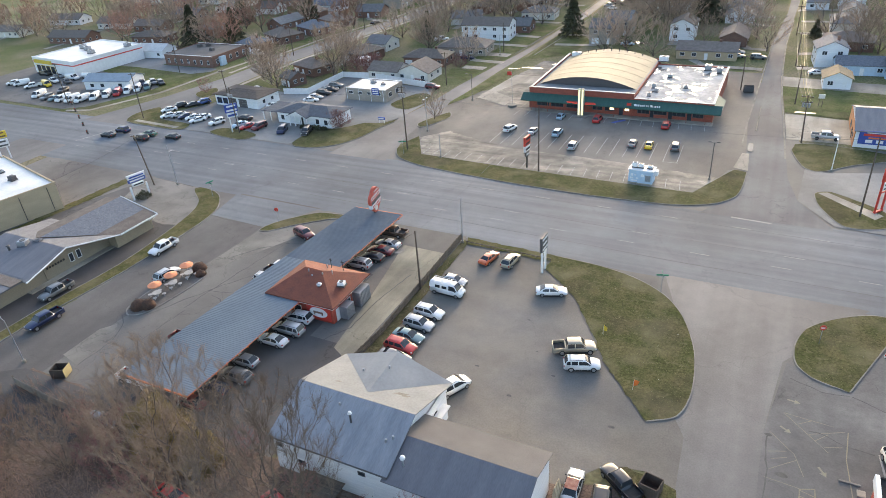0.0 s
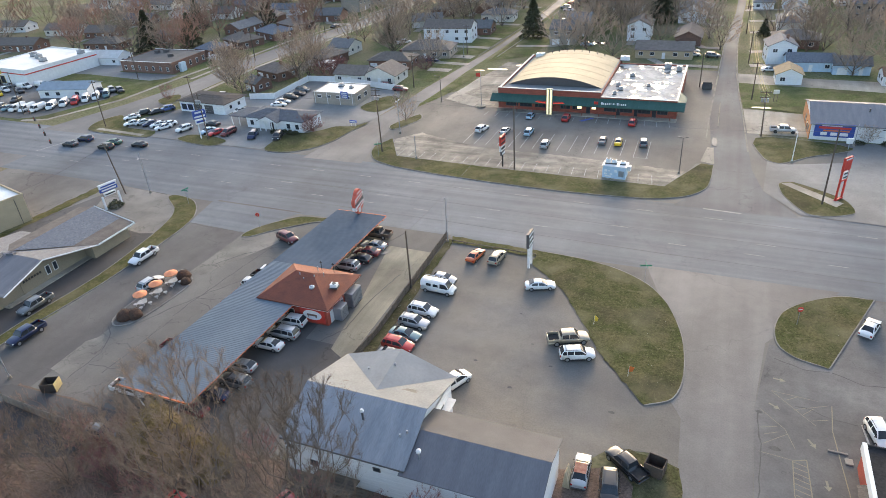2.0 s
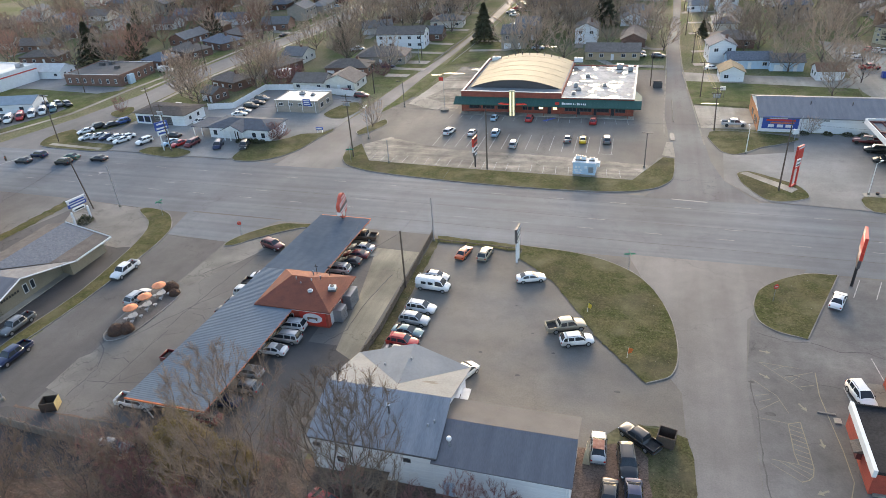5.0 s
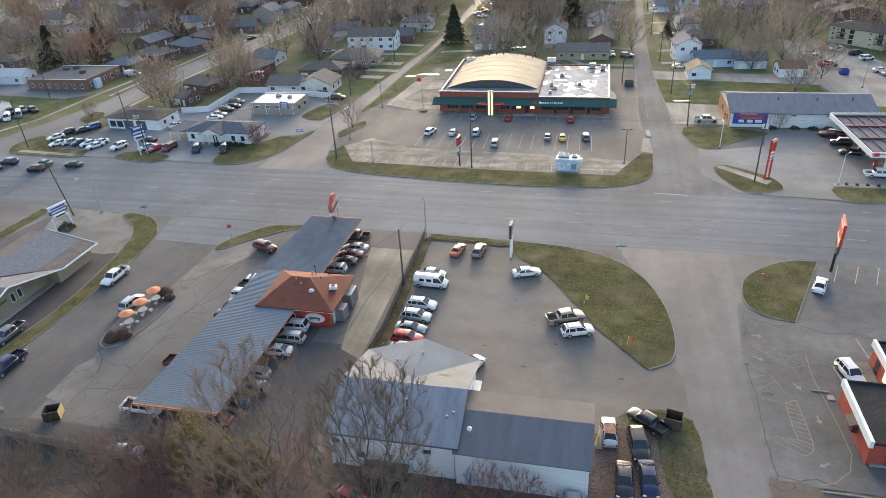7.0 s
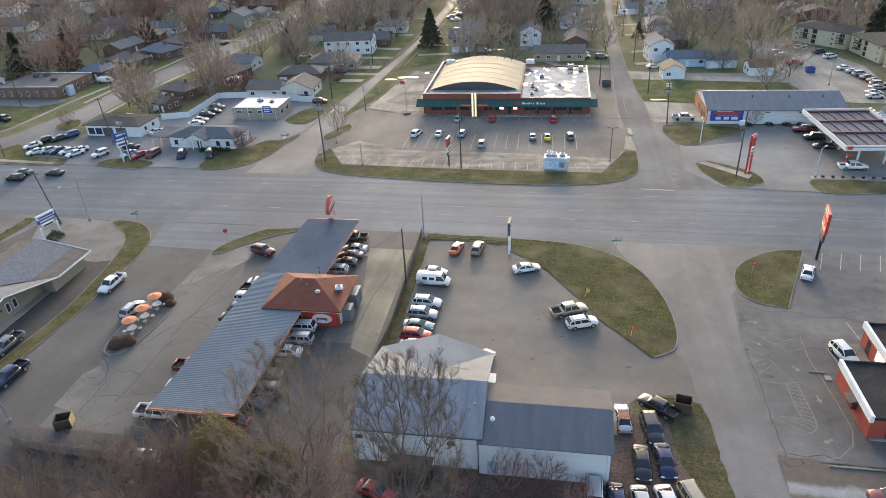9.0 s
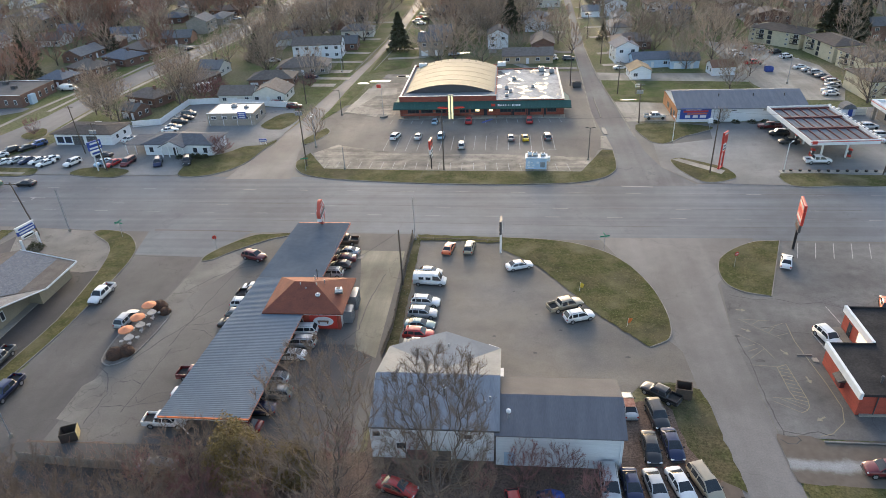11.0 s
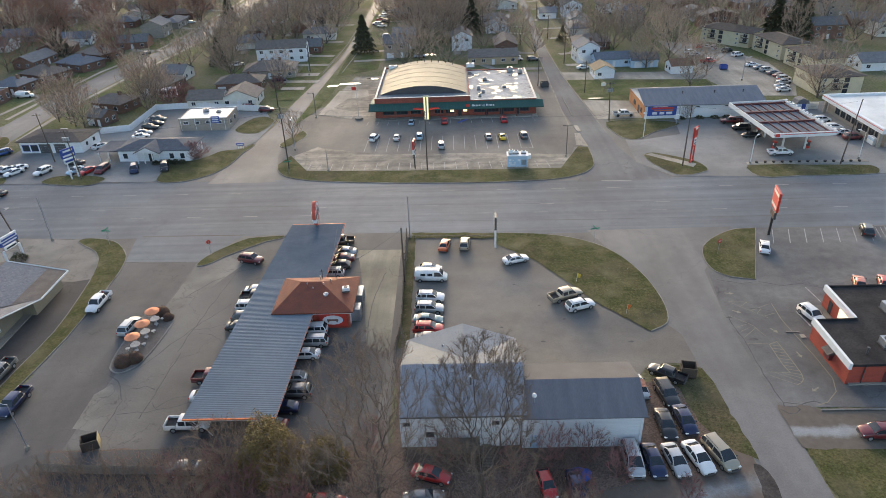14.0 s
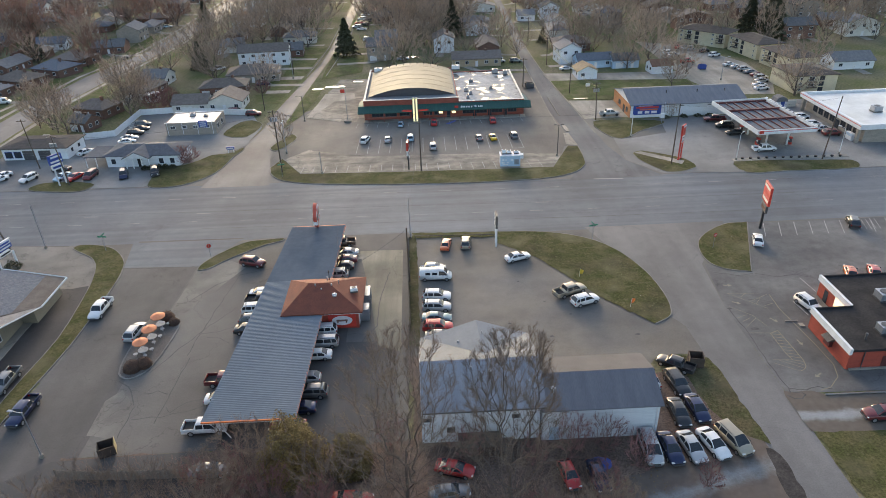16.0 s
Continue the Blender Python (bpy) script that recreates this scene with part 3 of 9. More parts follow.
island("patio_island", [(-88.6, 72.6), (-84.8, 70.8), (-83.7, 67.8), (-84.9, 57.6), (-87.2, 55.6), (-89.2, 57), (-89.8, 62), (-89.4, 70.6)], "kerbed gravel patio bed", top=mat("dark_patio_gravel", (0.1, 0.09, 0.082), (0.14, 0.125, 0.112), scale=0.8, rough=1.0, fine=9, bump=0.3, grain=0.3), smooth=1, kerb=.24)
island("plaza_end_island", [(-4.3, 152.2), (-3.3, 152.2), (-3.5, 157.2), (-4.5, 157.2)], "small kerbed concrete end island", top=CONC, smooth=1, kerb=0.18)

# ---- building materials ----
WHITE = paint("white_paint", (0.7, 0.71, 0.72), rough=0.6)
OFFWHITE = paint("cream_siding", (0.62, 0.6, 0.55), rough=0.7)
SIDING = mat("white_siding", (0.70, 0.72, 0.74), (0.62, 0.64, 0.67), scale=0.5, rough=0.6, fine=6, grain=0.08, stretch=(0.3, 0.3, 6))
BLUEMETAL = mat("blue_grey_metal_roof", (0.19, 0.205, 0.232), (0.255, 0.27, 0.297), scale=0.3, rough=0.5, metal=0.15, fine=3, grain=0.1, bump=0.05, stretch=(3, 0.4, 1))
CANOPYMETAL = mat("corrugated_steel", (0.108, 0.142, 0.178), (0.135, 0.168, 0.202), scale=0.12, rough=0.85, metal=0.0, fine=1.5, grain=0.05, bump=0.0, spec=0.15)
NORTHROOF = mat("dark_coated_roofing", (0.07, 0.095, 0.127), (0.095, 0.122, 0.155), scale=0.16, rough=0.95, fine=1.2, grain=0.05, bump=0.0, spec=0.05)
DARKMETAL = mat("slate_blue_roofing", (0.1, 0.102, 0.119), (0.132, 0.133, 0.15), scale=0.3, rough=0.6, fine=4, grain=0.1, bump=0.03, stretch=(2.5, 0.4, 1))
GABLEMETAL = mat("grey_metal_roof", (0.2, 0.215, 0.232), (0.24, 0.257, 0.272), scale=0.25, rough=0.8, fine=3, bump=0.02, grain=0.05, spec=0.2)
TANROOF = mat("weathered_cream_roofing", (0.24, 0.248, 0.25), (0.205, 0.213, 0.218), scale=0.3, rough=0.9, fine=4, bump=0.02, grain=0.08, spec=0.15)
REDSHINGLE = mat("red_brown_shingle", (0.19, 0.055, 0.03), (0.14, 0.042, 0.026), scale=0.5, rough=0.85, fine=7, grain=0.3, bump=0.4, stretch=(1, 1, 3))
BRICK = mat("red_brick", (0.27, 0.075, 0.05), (0.21, 0.06, 0.042), scale=0.6, rough=0.85, fine=9, grain=0.3, bump=0.3, stretch=(1, 1, 3))
TANBRICK = mat("tan_brick", (0.31, 0.275, 0.235), (0.26, 0.232, 0.198), scale=0.5, rough=0.9, fine=9, grain=0.2, bump=0.25, stretch=(1, 1, 3))
BROWNBRICK = mat("brown_red_brick", (0.175, 0.1, 0.075), (0.135, 0.08, 0.062), scale=0.6, rough=0.9, fine=9, grain=0.3, bump=0.3, rand=0.25, stretch=(1, 1, 3))
TANWALL = mat("tan_painted_block", (0.42, 0.335, 0.225), (0.37, 0.3, 0.2), scale=0.3, rough=0.85, fine=5, grain=0.1, stretch=(1, 1, 4))
OLIVE = mat("olive_tan_wall", (0.25, 0.215, 0.155), (0.215, 0.185, 0.138), scale=0.3, rough=0.85, fine=5, grain=0.12)
MEMBRANE = mat("white_roof_membrane", (0.66, 0.65, 0.63), (0.48, 0.47, 0.455), scale=0.16, rough=0.35, fine=2, grain=0.06, bump=0.03)
SILVERROOF = mat("silver_coated_roof", (0.52, 0.505, 0.48), (0.3, 0.29, 0.275), scale=0.3, rough=0.9, metal=0.0, fine=1.5, grain=0.2, bump=0.1, spec=0.15)
def ponded(m, scale, wet):
    """Standing water in the low spots of a flat roof: darker and mirror-smooth."""
    n, l = m.node_tree.nodes, m.node_tree.links
    b, co = n["Principled BSDF"], n.new("ShaderNodeTexCoord")
    src = b.inputs["Base Color"].links[0].from_socket
    t, r, q, g = n.new("ShaderNodeTexNoise"), n.new("ShaderNodeMapRange"), n.new("ShaderNodeMix"), n.new("ShaderNodeMapRange")
    t.inputs["Scale"].default_value, t.inputs["Detail"].default_value = scale, 5
    r.inputs["From Min"].default_value, r.inputs["From Max"].default_value = wet, wet + .03
    g.inputs["To Min"].default_value, g.inputs["To Max"].default_value = b.inputs["Roughness"].default_value, .12
    q.data_type = "RGBA"
    l.new(co.outputs["Object"], t.inputs["Vector"]), l.new(t.outputs["Fac"], r.inputs["Value"]), l.new(r.outputs[0], q.inputs[0]), l.new(r.outputs[0], g.inputs["Value"])
    l.new(src, q.inputs[6])
    q.inputs[7].default_value = (.09, .085, .08, 1)
    l.new(q.outputs[2], b.inputs["Base Color"]), l.new(g.outputs[0], b.inputs["Roughness"])


ponded(SILVERROOF, .28, .56)
# Gold sheen of the low sun is mixed into the barrel's base colour.
BARREL = mat("painted_gold_sheen_barrel", (0.31, 0.265, 0.175), (0.25, 0.215, 0.145), scale=0.18, rough=0.7, metal=0.1, fine=2, grain=0.08, bump=0.05)
GREENMETAL = mat("dark_green_metal", (0.022, 0.075, 0.062), (0.03, 0.09, 0.075), scale=0.4, rough=0.5, metal=0.1, fine=4, grain=0.1, stretch=(6, 0.3, 1))
BLACKROOF = mat("black_tar_roof", (0.024, 0.023, 0.025), (0.042, 0.04, 0.04), scale=0.3, rough=0.95, fine=4, grain=0.2, spec=0.15)
BLUESHINGLE = mat("blue_grey_shingle", (0.085, 0.1, 0.13), (0.13, 0.145, 0.17), scale=2.2, rough=0.85, fine=5, grain=0.3, bump=0.4)
BROWNSHINGLE = mat("brown_shingle", (0.115, 0.096, 0.085), (0.15, 0.128, 0.114), scale=1.0, rough=0.9, fine=6, grain=0.25, bump=0.4, rand=0.2)
GREYSHINGLE = mat("grey_shingle", (0.125, 0.125, 0.13), (0.165, 0.163, 0.165), scale=1.0, rough=0.9, fine=6, grain=0.25, bump=0.4, rand=0.25)
STEEL = mat("dull_galvanised_steel", (0.36, 0.38, 0.41), (0.28, 0.3, 0.33), scale=0.8, rough=0.4, metal=0.6, fine=10, grain=0.12)
SIGNRED = paint("faded_sign_red", (0.5, 0.085, 0.05), rough=0.55)
ORANGE = paint("orange_paint", (0.62, 0.15, 0.03), rough=0.5)
REDPAINT = paint("red_paint", (0.52, 0.045, 0.03), rough=0.45)
DARKRED = paint("dark_red_steel", (0.1, 0.025, 0.025), rough=0.6)
REDWALL = mat("red_painted_brick", (0.36, 0.065, 0.04), (0.29, 0.055, 0.035), scale=0.6, rough=0.75, fine=8, grain=0.2, bump=0.25, stretch=(1, 1, 3))
BLACK = paint("black_trim", (0.02, 0.02, 0.022), rough=0.5)
DARKGREY = paint("dark_grey_metal", (0.07, 0.07, 0.075), rough=0.55)
WOOD = mat("grey_weathered_wood", (0.15, 0.122, 0.094), (0.1, 0.081, 0.064), scale=1.0, rough=0.9, fine=12, grain=0.25, bump=0.3, rand=0.2, stretch=(1, 1, 0.2))
POLEWOOD = mat("pole_wood", (0.11, 0.085, 0.065), (0.075, 0.06, 0.05), scale=0.6, rough=0.9, fine=10, grain=0.25, stretch=(2, 2, 0.1))
BLUEPAINT = paint("blue_paint", (0.03, 0.07, 0.30), rough=0.5)
YELLOWPAINT = paint("yellow_paint", (0.62, 0.45, 0.05), rough=0.5)
PEACH = paint("faded_orange_cloth", (0.72, 0.27, 0.13), rough=0.8)
PALEBLUE = paint("pale_blue_wall", (0.42, 0.55, 0.68), rough=0.6)
GLASS = mat("window_glass", (0.03, 0.036, 0.045), (0.05, 0.055, 0.065), scale=0.3, rough=0.08, fine=2, grain=0.05, bump=0.0)
CHROME = paint("chrome_trim", (0.6, 0.6, 0.62), rough=0.2, metal=1.0, bump=0)


def glow(name, c, power):
    m = bpy.data.materials.new(name)
    m.use_nodes = True
    b = m.node_tree.nodes["Principled BSDF"]
    b.inputs["Base Color"].default_value = (*c, 1)
    b.inputs["Emission Color"].default_value = (*c, 1)
    b.inputs["Emission Strength"].default_value = power
    return m


NEONWHITE = glow("lit_cream_tube", (0.85, 0.74, 0.36), 0.4)
NEONRED = glow("lit_red_tube", (0.7, 0.06, 0.03), 0.15)
LITSIGN = glow("lit_sign_face", (1.0, 0.85, 0.55), 0.7)
WARMPANE = glow("lit_window", (1.0, 0.8, 0.4), 0.6)
STOPLAMP = glow("lit_tail_lamp", (0.9, 0.03, 0.02), 0.6)
SHARED = {}


def shared(key, make):
    """One mesh for alike pieces."""
    if key not in SHARED:
        bm, mats = make()
        me = bpy.data.meshes.new(key if isinstance(key, str) else str(key[0]))
        bmesh.ops.recalc_face_normals(bm, faces=bm.faces)
        bm.to_mesh(me)
        bm.free()
        for m in mats:
            me.materials.append(m)
        SHARED[key] = me
    return SHARED[key]


def piece(name, key, make, m, parent, label=""):
    o = new(name, shared(key, make))
    o.parent = parent
    o.matrix_basis = m
    if label:
        o["label"] = label
    return o


def window(parent, x, y, z, w, h, face=0, frame_mat=None, pane=None, bars=0, name="window"):
    """A window whose outside faces -y when face is 0."""
    fm, pm = frame_mat or WHITE, pane or GLASS
    t = min(0.09, w * 0.1)

    def ring():
        bm = bmesh.new()
        box(bm, -w / 2, -0.06, 0, -w / 2 + t, 0.02, h), box(bm, w / 2 - t, -0.06, 0, w / 2, 0.02, h)
        box(bm, -w / 2 + t, -0.06, 0, w / 2 - t, 0.02, t), box(bm, -w / 2 + t, -0.06, h - t, w / 2 - t, 0.02, h)
        for i in range(bars):
            q = -w / 2 + (i + 1) * w / (bars + 1)
            box(bm, q - 0.03, -0.05, t, q + 0.03, 0.015, h - t)
        return bm, [fm]

    f = piece(name, ("window_frame", w, h, bars, fm.name), ring, pose(x, y, z, 0, 0, face), parent)
    piece("pane", ("pane", w, h, pm.name), lambda: (B(-w / 2 + t, -0.025, t, w / 2 - t, 0.01, h - t), [pm]), Matrix(), f)
    return f


def door(parent, x, y, z, w, h, face=0, material=None, frame_mat=None):
    m, fm = material or WHITE, frame_mat or WHITE

    def leaf():
        bm = B(-w / 2, -0.05, 0, w / 2, 0.02, h)
        box(bm, -w / 2 + 0.15, -0.065, h * 0.55, w / 2 - 0.15, -0.05, h - 0.2)
        return bm, [m]

    d = piece("door", ("door", w, h, m.name), leaf, pose(x, y, z, 0, 0, face), parent)
    piece("handle", "door_handle", lambda: (B(-0.03, -0.13, -0.02, 0.03, -0.05, 0.1), [CHROME]), pose(w / 2 - 0.12, 0, 1.0), d)
    return d


def garage_door(parent, x, y, z, w, h, face=0, material=None):
    m = material or WHITE

    def leaf():
        bm = bmesh.new()
        for i in range(4):
            box(bm, -w / 2, -0.04, i * h / 4 + 0.01, w / 2, 0.02, (i + 1) * h / 4 - 0.02, 0)
        return bm, [m]

    return piece("garage_door", ("garage_door", w, h, m.name), leaf, pose(x, y, z, 0, 0, face), parent)


def walls(parent, x0, y0, x1, y1, h, m, t=0.25, z0=0.0, top=True):
    """Four walls with thickness, each a part."""
    for a, b, c, d in ((x0, y0, x1, y0 + t), (x0, y1 - t, x1, y1), (x0, y0 + t, x0 + t, y1 - t), (x1 - t, y0 + t, x1, y1 - t)):
        part("wall", B(a, b, z0, c, d, h), m, parent)


def gable(x0, y0, x1, y1, z, rise, over=0.45, axis="x", thick=0.16):
    """A gable roof over a rectangle, with a slab's thickness."""
    bm = bmesh.new()
    if axis == "x":
        ym, s = (y0 + y1) / 2, rise / ((y1 - y0) / 2)
        pr = [(y0 - over, z - over * s), (ym, z + rise), (y1 + over, z - over * s)]
        P = lambda u, p, dz: (u, p[0], p[1] + dz)
        u0, u1 = x0 - over * 0.7, x1 + over * 0.7
    else:
        xm, s = (x0 + x1) / 2, rise / ((x1 - x0) / 2)
        pr = [(x0 - over, z - over * s), (xm, z + rise), (x1 + over, z - over * s)]
        P = lambda u, p, dz: (p[0], u, p[1] + dz)
        u0, u1 = y0 - over * 0.7, y1 + over * 0.7
    ring = [(p, 0) for p in pr] + [(p, thick) for p in pr[::-1]]
    a = [bm.verts.new(P(u0, p, d)) for p, d in ring]
    b = [bm.verts.new(P(u1, p, d)) for p, d in ring]
    for i in range(6):
        bm.faces.new((a[i], a[(i + 1) % 6], b[(i + 1) % 6], b[i]))
    for q in (a, b):
        bm.faces.new((q[0], q[1], q[4], q[5])), bm.faces.new((q[1], q[2], q[3], q[4]))
    return bm


def gable_end(x0, y0, x1, y1, z, rise, axis="x", t=0.2):
    """The two triangular wall tops under a gable roof, as two meshes."""
    out = []
    for k in (0, 1):
        if axis == "x":
            u = x0 if k == 0 else x1 - t
            v = [(u, y0, z), (u, y1, z), (u, (y0 + y1) / 2, z + rise)]
            w = [(p[0] + t, p[1], p[2]) for p in v]
        else:
            u = y0 if k == 0 else y1 - t
            v = [(x0, u, z), (x1, u, z), ((x0 + x1) / 2, u, z + rise)]
            w = [(p[0], p[1] + t, p[2]) for p in v]
        out.append(faces(v + w, [(0, 1, 2), (5, 4, 3), (0, 3, 4, 1), (1, 4, 5, 2), (2, 5, 3, 0)]))
    return out


def hip(x0, y0, x1, y1, z, rise, over=0.5, ridge=None, thick=0.14):
    x0, y0, x1, y1 = x0 - over, y0 - over, x1 + over, y1 + over
    w, d = x1 - x0, y1 - y0
    if ridge is None:
        r = max(0.0, abs(w - d) / 2)
        c = ((x0 + x1) / 2, (y0 + y1) / 2)
        ra, rb = ((c[0] - r, c[1]), (c[0] + r, c[1])) if w >= d else ((c[0], c[1] - r), (c[0], c[1] + r))
    else:
        ra, rb = ridge
    lo = [(x0, y0, z), (x1, y0, z), (x1, y1, z), (x0, y1, z)]
    up = [(x, y, q + thick) for x, y, q in lo]
    v = lo + up + [(*ra, z + rise), (*rb, z + rise)]
    f = [(0, 1, 2, 3)] + [(i, (i + 1) % 4, 4 + (i + 1) % 4, 4 + i) for i in range(4)]
    if w >= d or ridge is not None:
        f += [(4, 5, 9, 8), (5, 6, 9), (6, 7, 8, 9), (7, 4, 8)]
    else:
        f += [(4, 5, 8), (5, 6, 9, 8), (6, 7, 9), (7, 4, 8, 9)]
    return faces(v, f)


def bars(parent, name, lines, material, face=0, at=(0, 0, 0), label=""):
    """Raised plain bars on a sign face: rows of (x, z, width, height)."""
    for x, z, w, h in lines:
        o = part(name, B(x - w / 2, -0.03, z - h / 2, x + w / 2, 0, z + h / 2), material, parent, label)
        o.matrix_basis = pose(*at, 0, 0, face)


def vent_pipe(x, y, z, h=0.9, r=0.14, m=None):
    v = thing("roof_vent", x, y, z, label="small pale metal vent pipe standing on a roof", category="roof vent", group="roof vents")
    part("pipe", T((0, 0, -0.4), (0, 0, h), r, r, 10), m or WHITE, v)
    part("cap", T((0, 0, h), (0, 0, h + 0.22), r * 1.7, r * 1.2, 10), m or WHITE, v)
    return v


def roof_unit(x, y, z, w=1.4, d=1.1, h=0.8, m=None, rz=0):
    u = thing("rooftop_unit", x, y, z, rz, label="pale metal air conditioning unit on a roof", category="air conditioner", group="rooftop units")
    part("casing", B(-w / 2, -d / 2, 0.1, w / 2, d / 2, h, 0.03), m or STEEL, u)
    part("fan_guard", T((0, 0, h), (0, 0, h + 0.08), min(w, d) * 0.36, None, 14), DARKGREY, u)
    part("base", B(-w / 2 - 0.1, -d / 2 - 0.1, -0.12, w / 2 + 0.1, d / 2 + 0.1, 0.1), DARKGREY, u)
    return u


# ---- drive-in: canopy, kitchen, roof sign ----
def drivein_canopy():
    r = thing("drivein_canopy", -66, 69, 0, label="long drive-in canopy with corrugated steel roof and orange trim", category="canopy")
    S, N = (-72.5, -60.9, 42.8), (-69.4, -59.3, 95.5)
    n, cut = 150, 93
    for lo, hi, amp, m, nm in ((0, cut * 4, .026, CANOPYMETAL, "blue-grey corrugated steel sheet"), (cut * 4, n * 4, .007, NORTHROOF, "dark blue coated roof sheet")):
        bm, prev = bmesh.new(), None
        for i in range(lo, hi + 1):
            f = i / (n * 4)
            xa, xb, y = S[0] + (N[0] - S[0]) * f - 0.15, S[1] + (N[1] - S[1]) * f + 0.15, S[2] + (N[2] - S[2]) * f
            z = 3.22 + (amp if i % 4 in (1, 2) else 0)
            row = [bm.verts.new((xa + 66, y - 69, z)), bm.verts.new((xb + 66, y - 69, z - 0.05))]
            if prev:
                bm.faces.new((prev[0], prev[1], row[1], row[0]))
            prev = row
        part("roof_sheet", bm, m, r, nm)
    part("deck", faces([(x + 66, y - 69, z) for z in (2.98, 3.16) for x, y in ((S[0], S[2]), (S[1], S[2]), (N[1], N[2]), (N[0], N[2]))],
                       [(0, 3, 2, 1), (4, 5, 6, 7), (0, 1, 5, 4), (1, 2, 6, 5), (2, 3, 7, 6), (3, 0, 4, 7)]), DARKRED, r)
    for a, b in (((S[0], S[2]), (N[0], N[2])), ((S[1], S[2]), (N[1], N[2]))):
        part("fascia", T((a[0] + 66, a[1] - 69, 3.04), (b[0] + 66, b[1] - 69, 3.04), 0.15, None, 4), ORANGE, r, "faded orange fascia")
    part("end_fascia", B(S[0] + 66, S[2] - 69.12, 2.86, S[1] + 66, S[2] - 68.95, 3.06), WHITE, r)
    part("end_trim", B(S[0] + 66 - 0.1, S[2] - 69.2, 3.07, S[1] + 66 + 0.1, S[2] - 69.0, 3.24), ORANGE, r, "orange end trim")
    part("end_fascia", B(N[0] + 66, N[2] - 69, 2.9, N[1] + 66, N[2] - 68.85, 3.2), ORANGE, r)
    for i in range(10):
        f = i / 9
        y = S[2] + (N[2] - S[2]) * f
        for k, off in ((0, 3.0), (1, -3.0)):
            xe = (S[0] + (N[0] - S[0]) * f, S[1] + (N[1] - S[1]) * f)[k]
            if 62 < y < 78 and k:
                continue
            xb = xe + off
            part("post", T((xb + 66, y - 69 + 0.3, 0), (xe + 66 + off * 0.55, y - 69 + 0.3, 3.0), 0.09, None, 8), WHITE, r, "slanted white steel post")
    for i in range(26):
        f = (i + 0.5) / 26
        x, y = S[1] + (N[1] - S[1]) * f, S[2] + (N[2] - S[2]) * f
        piece("bracket", "canopy_bracket", lambda: (B(-0.9, -0.05, -0.2, 0, 0.05, 0.1), [ORANGE]), pose(x + 66, y - 69, 2.85), r)


drivein_canopy()


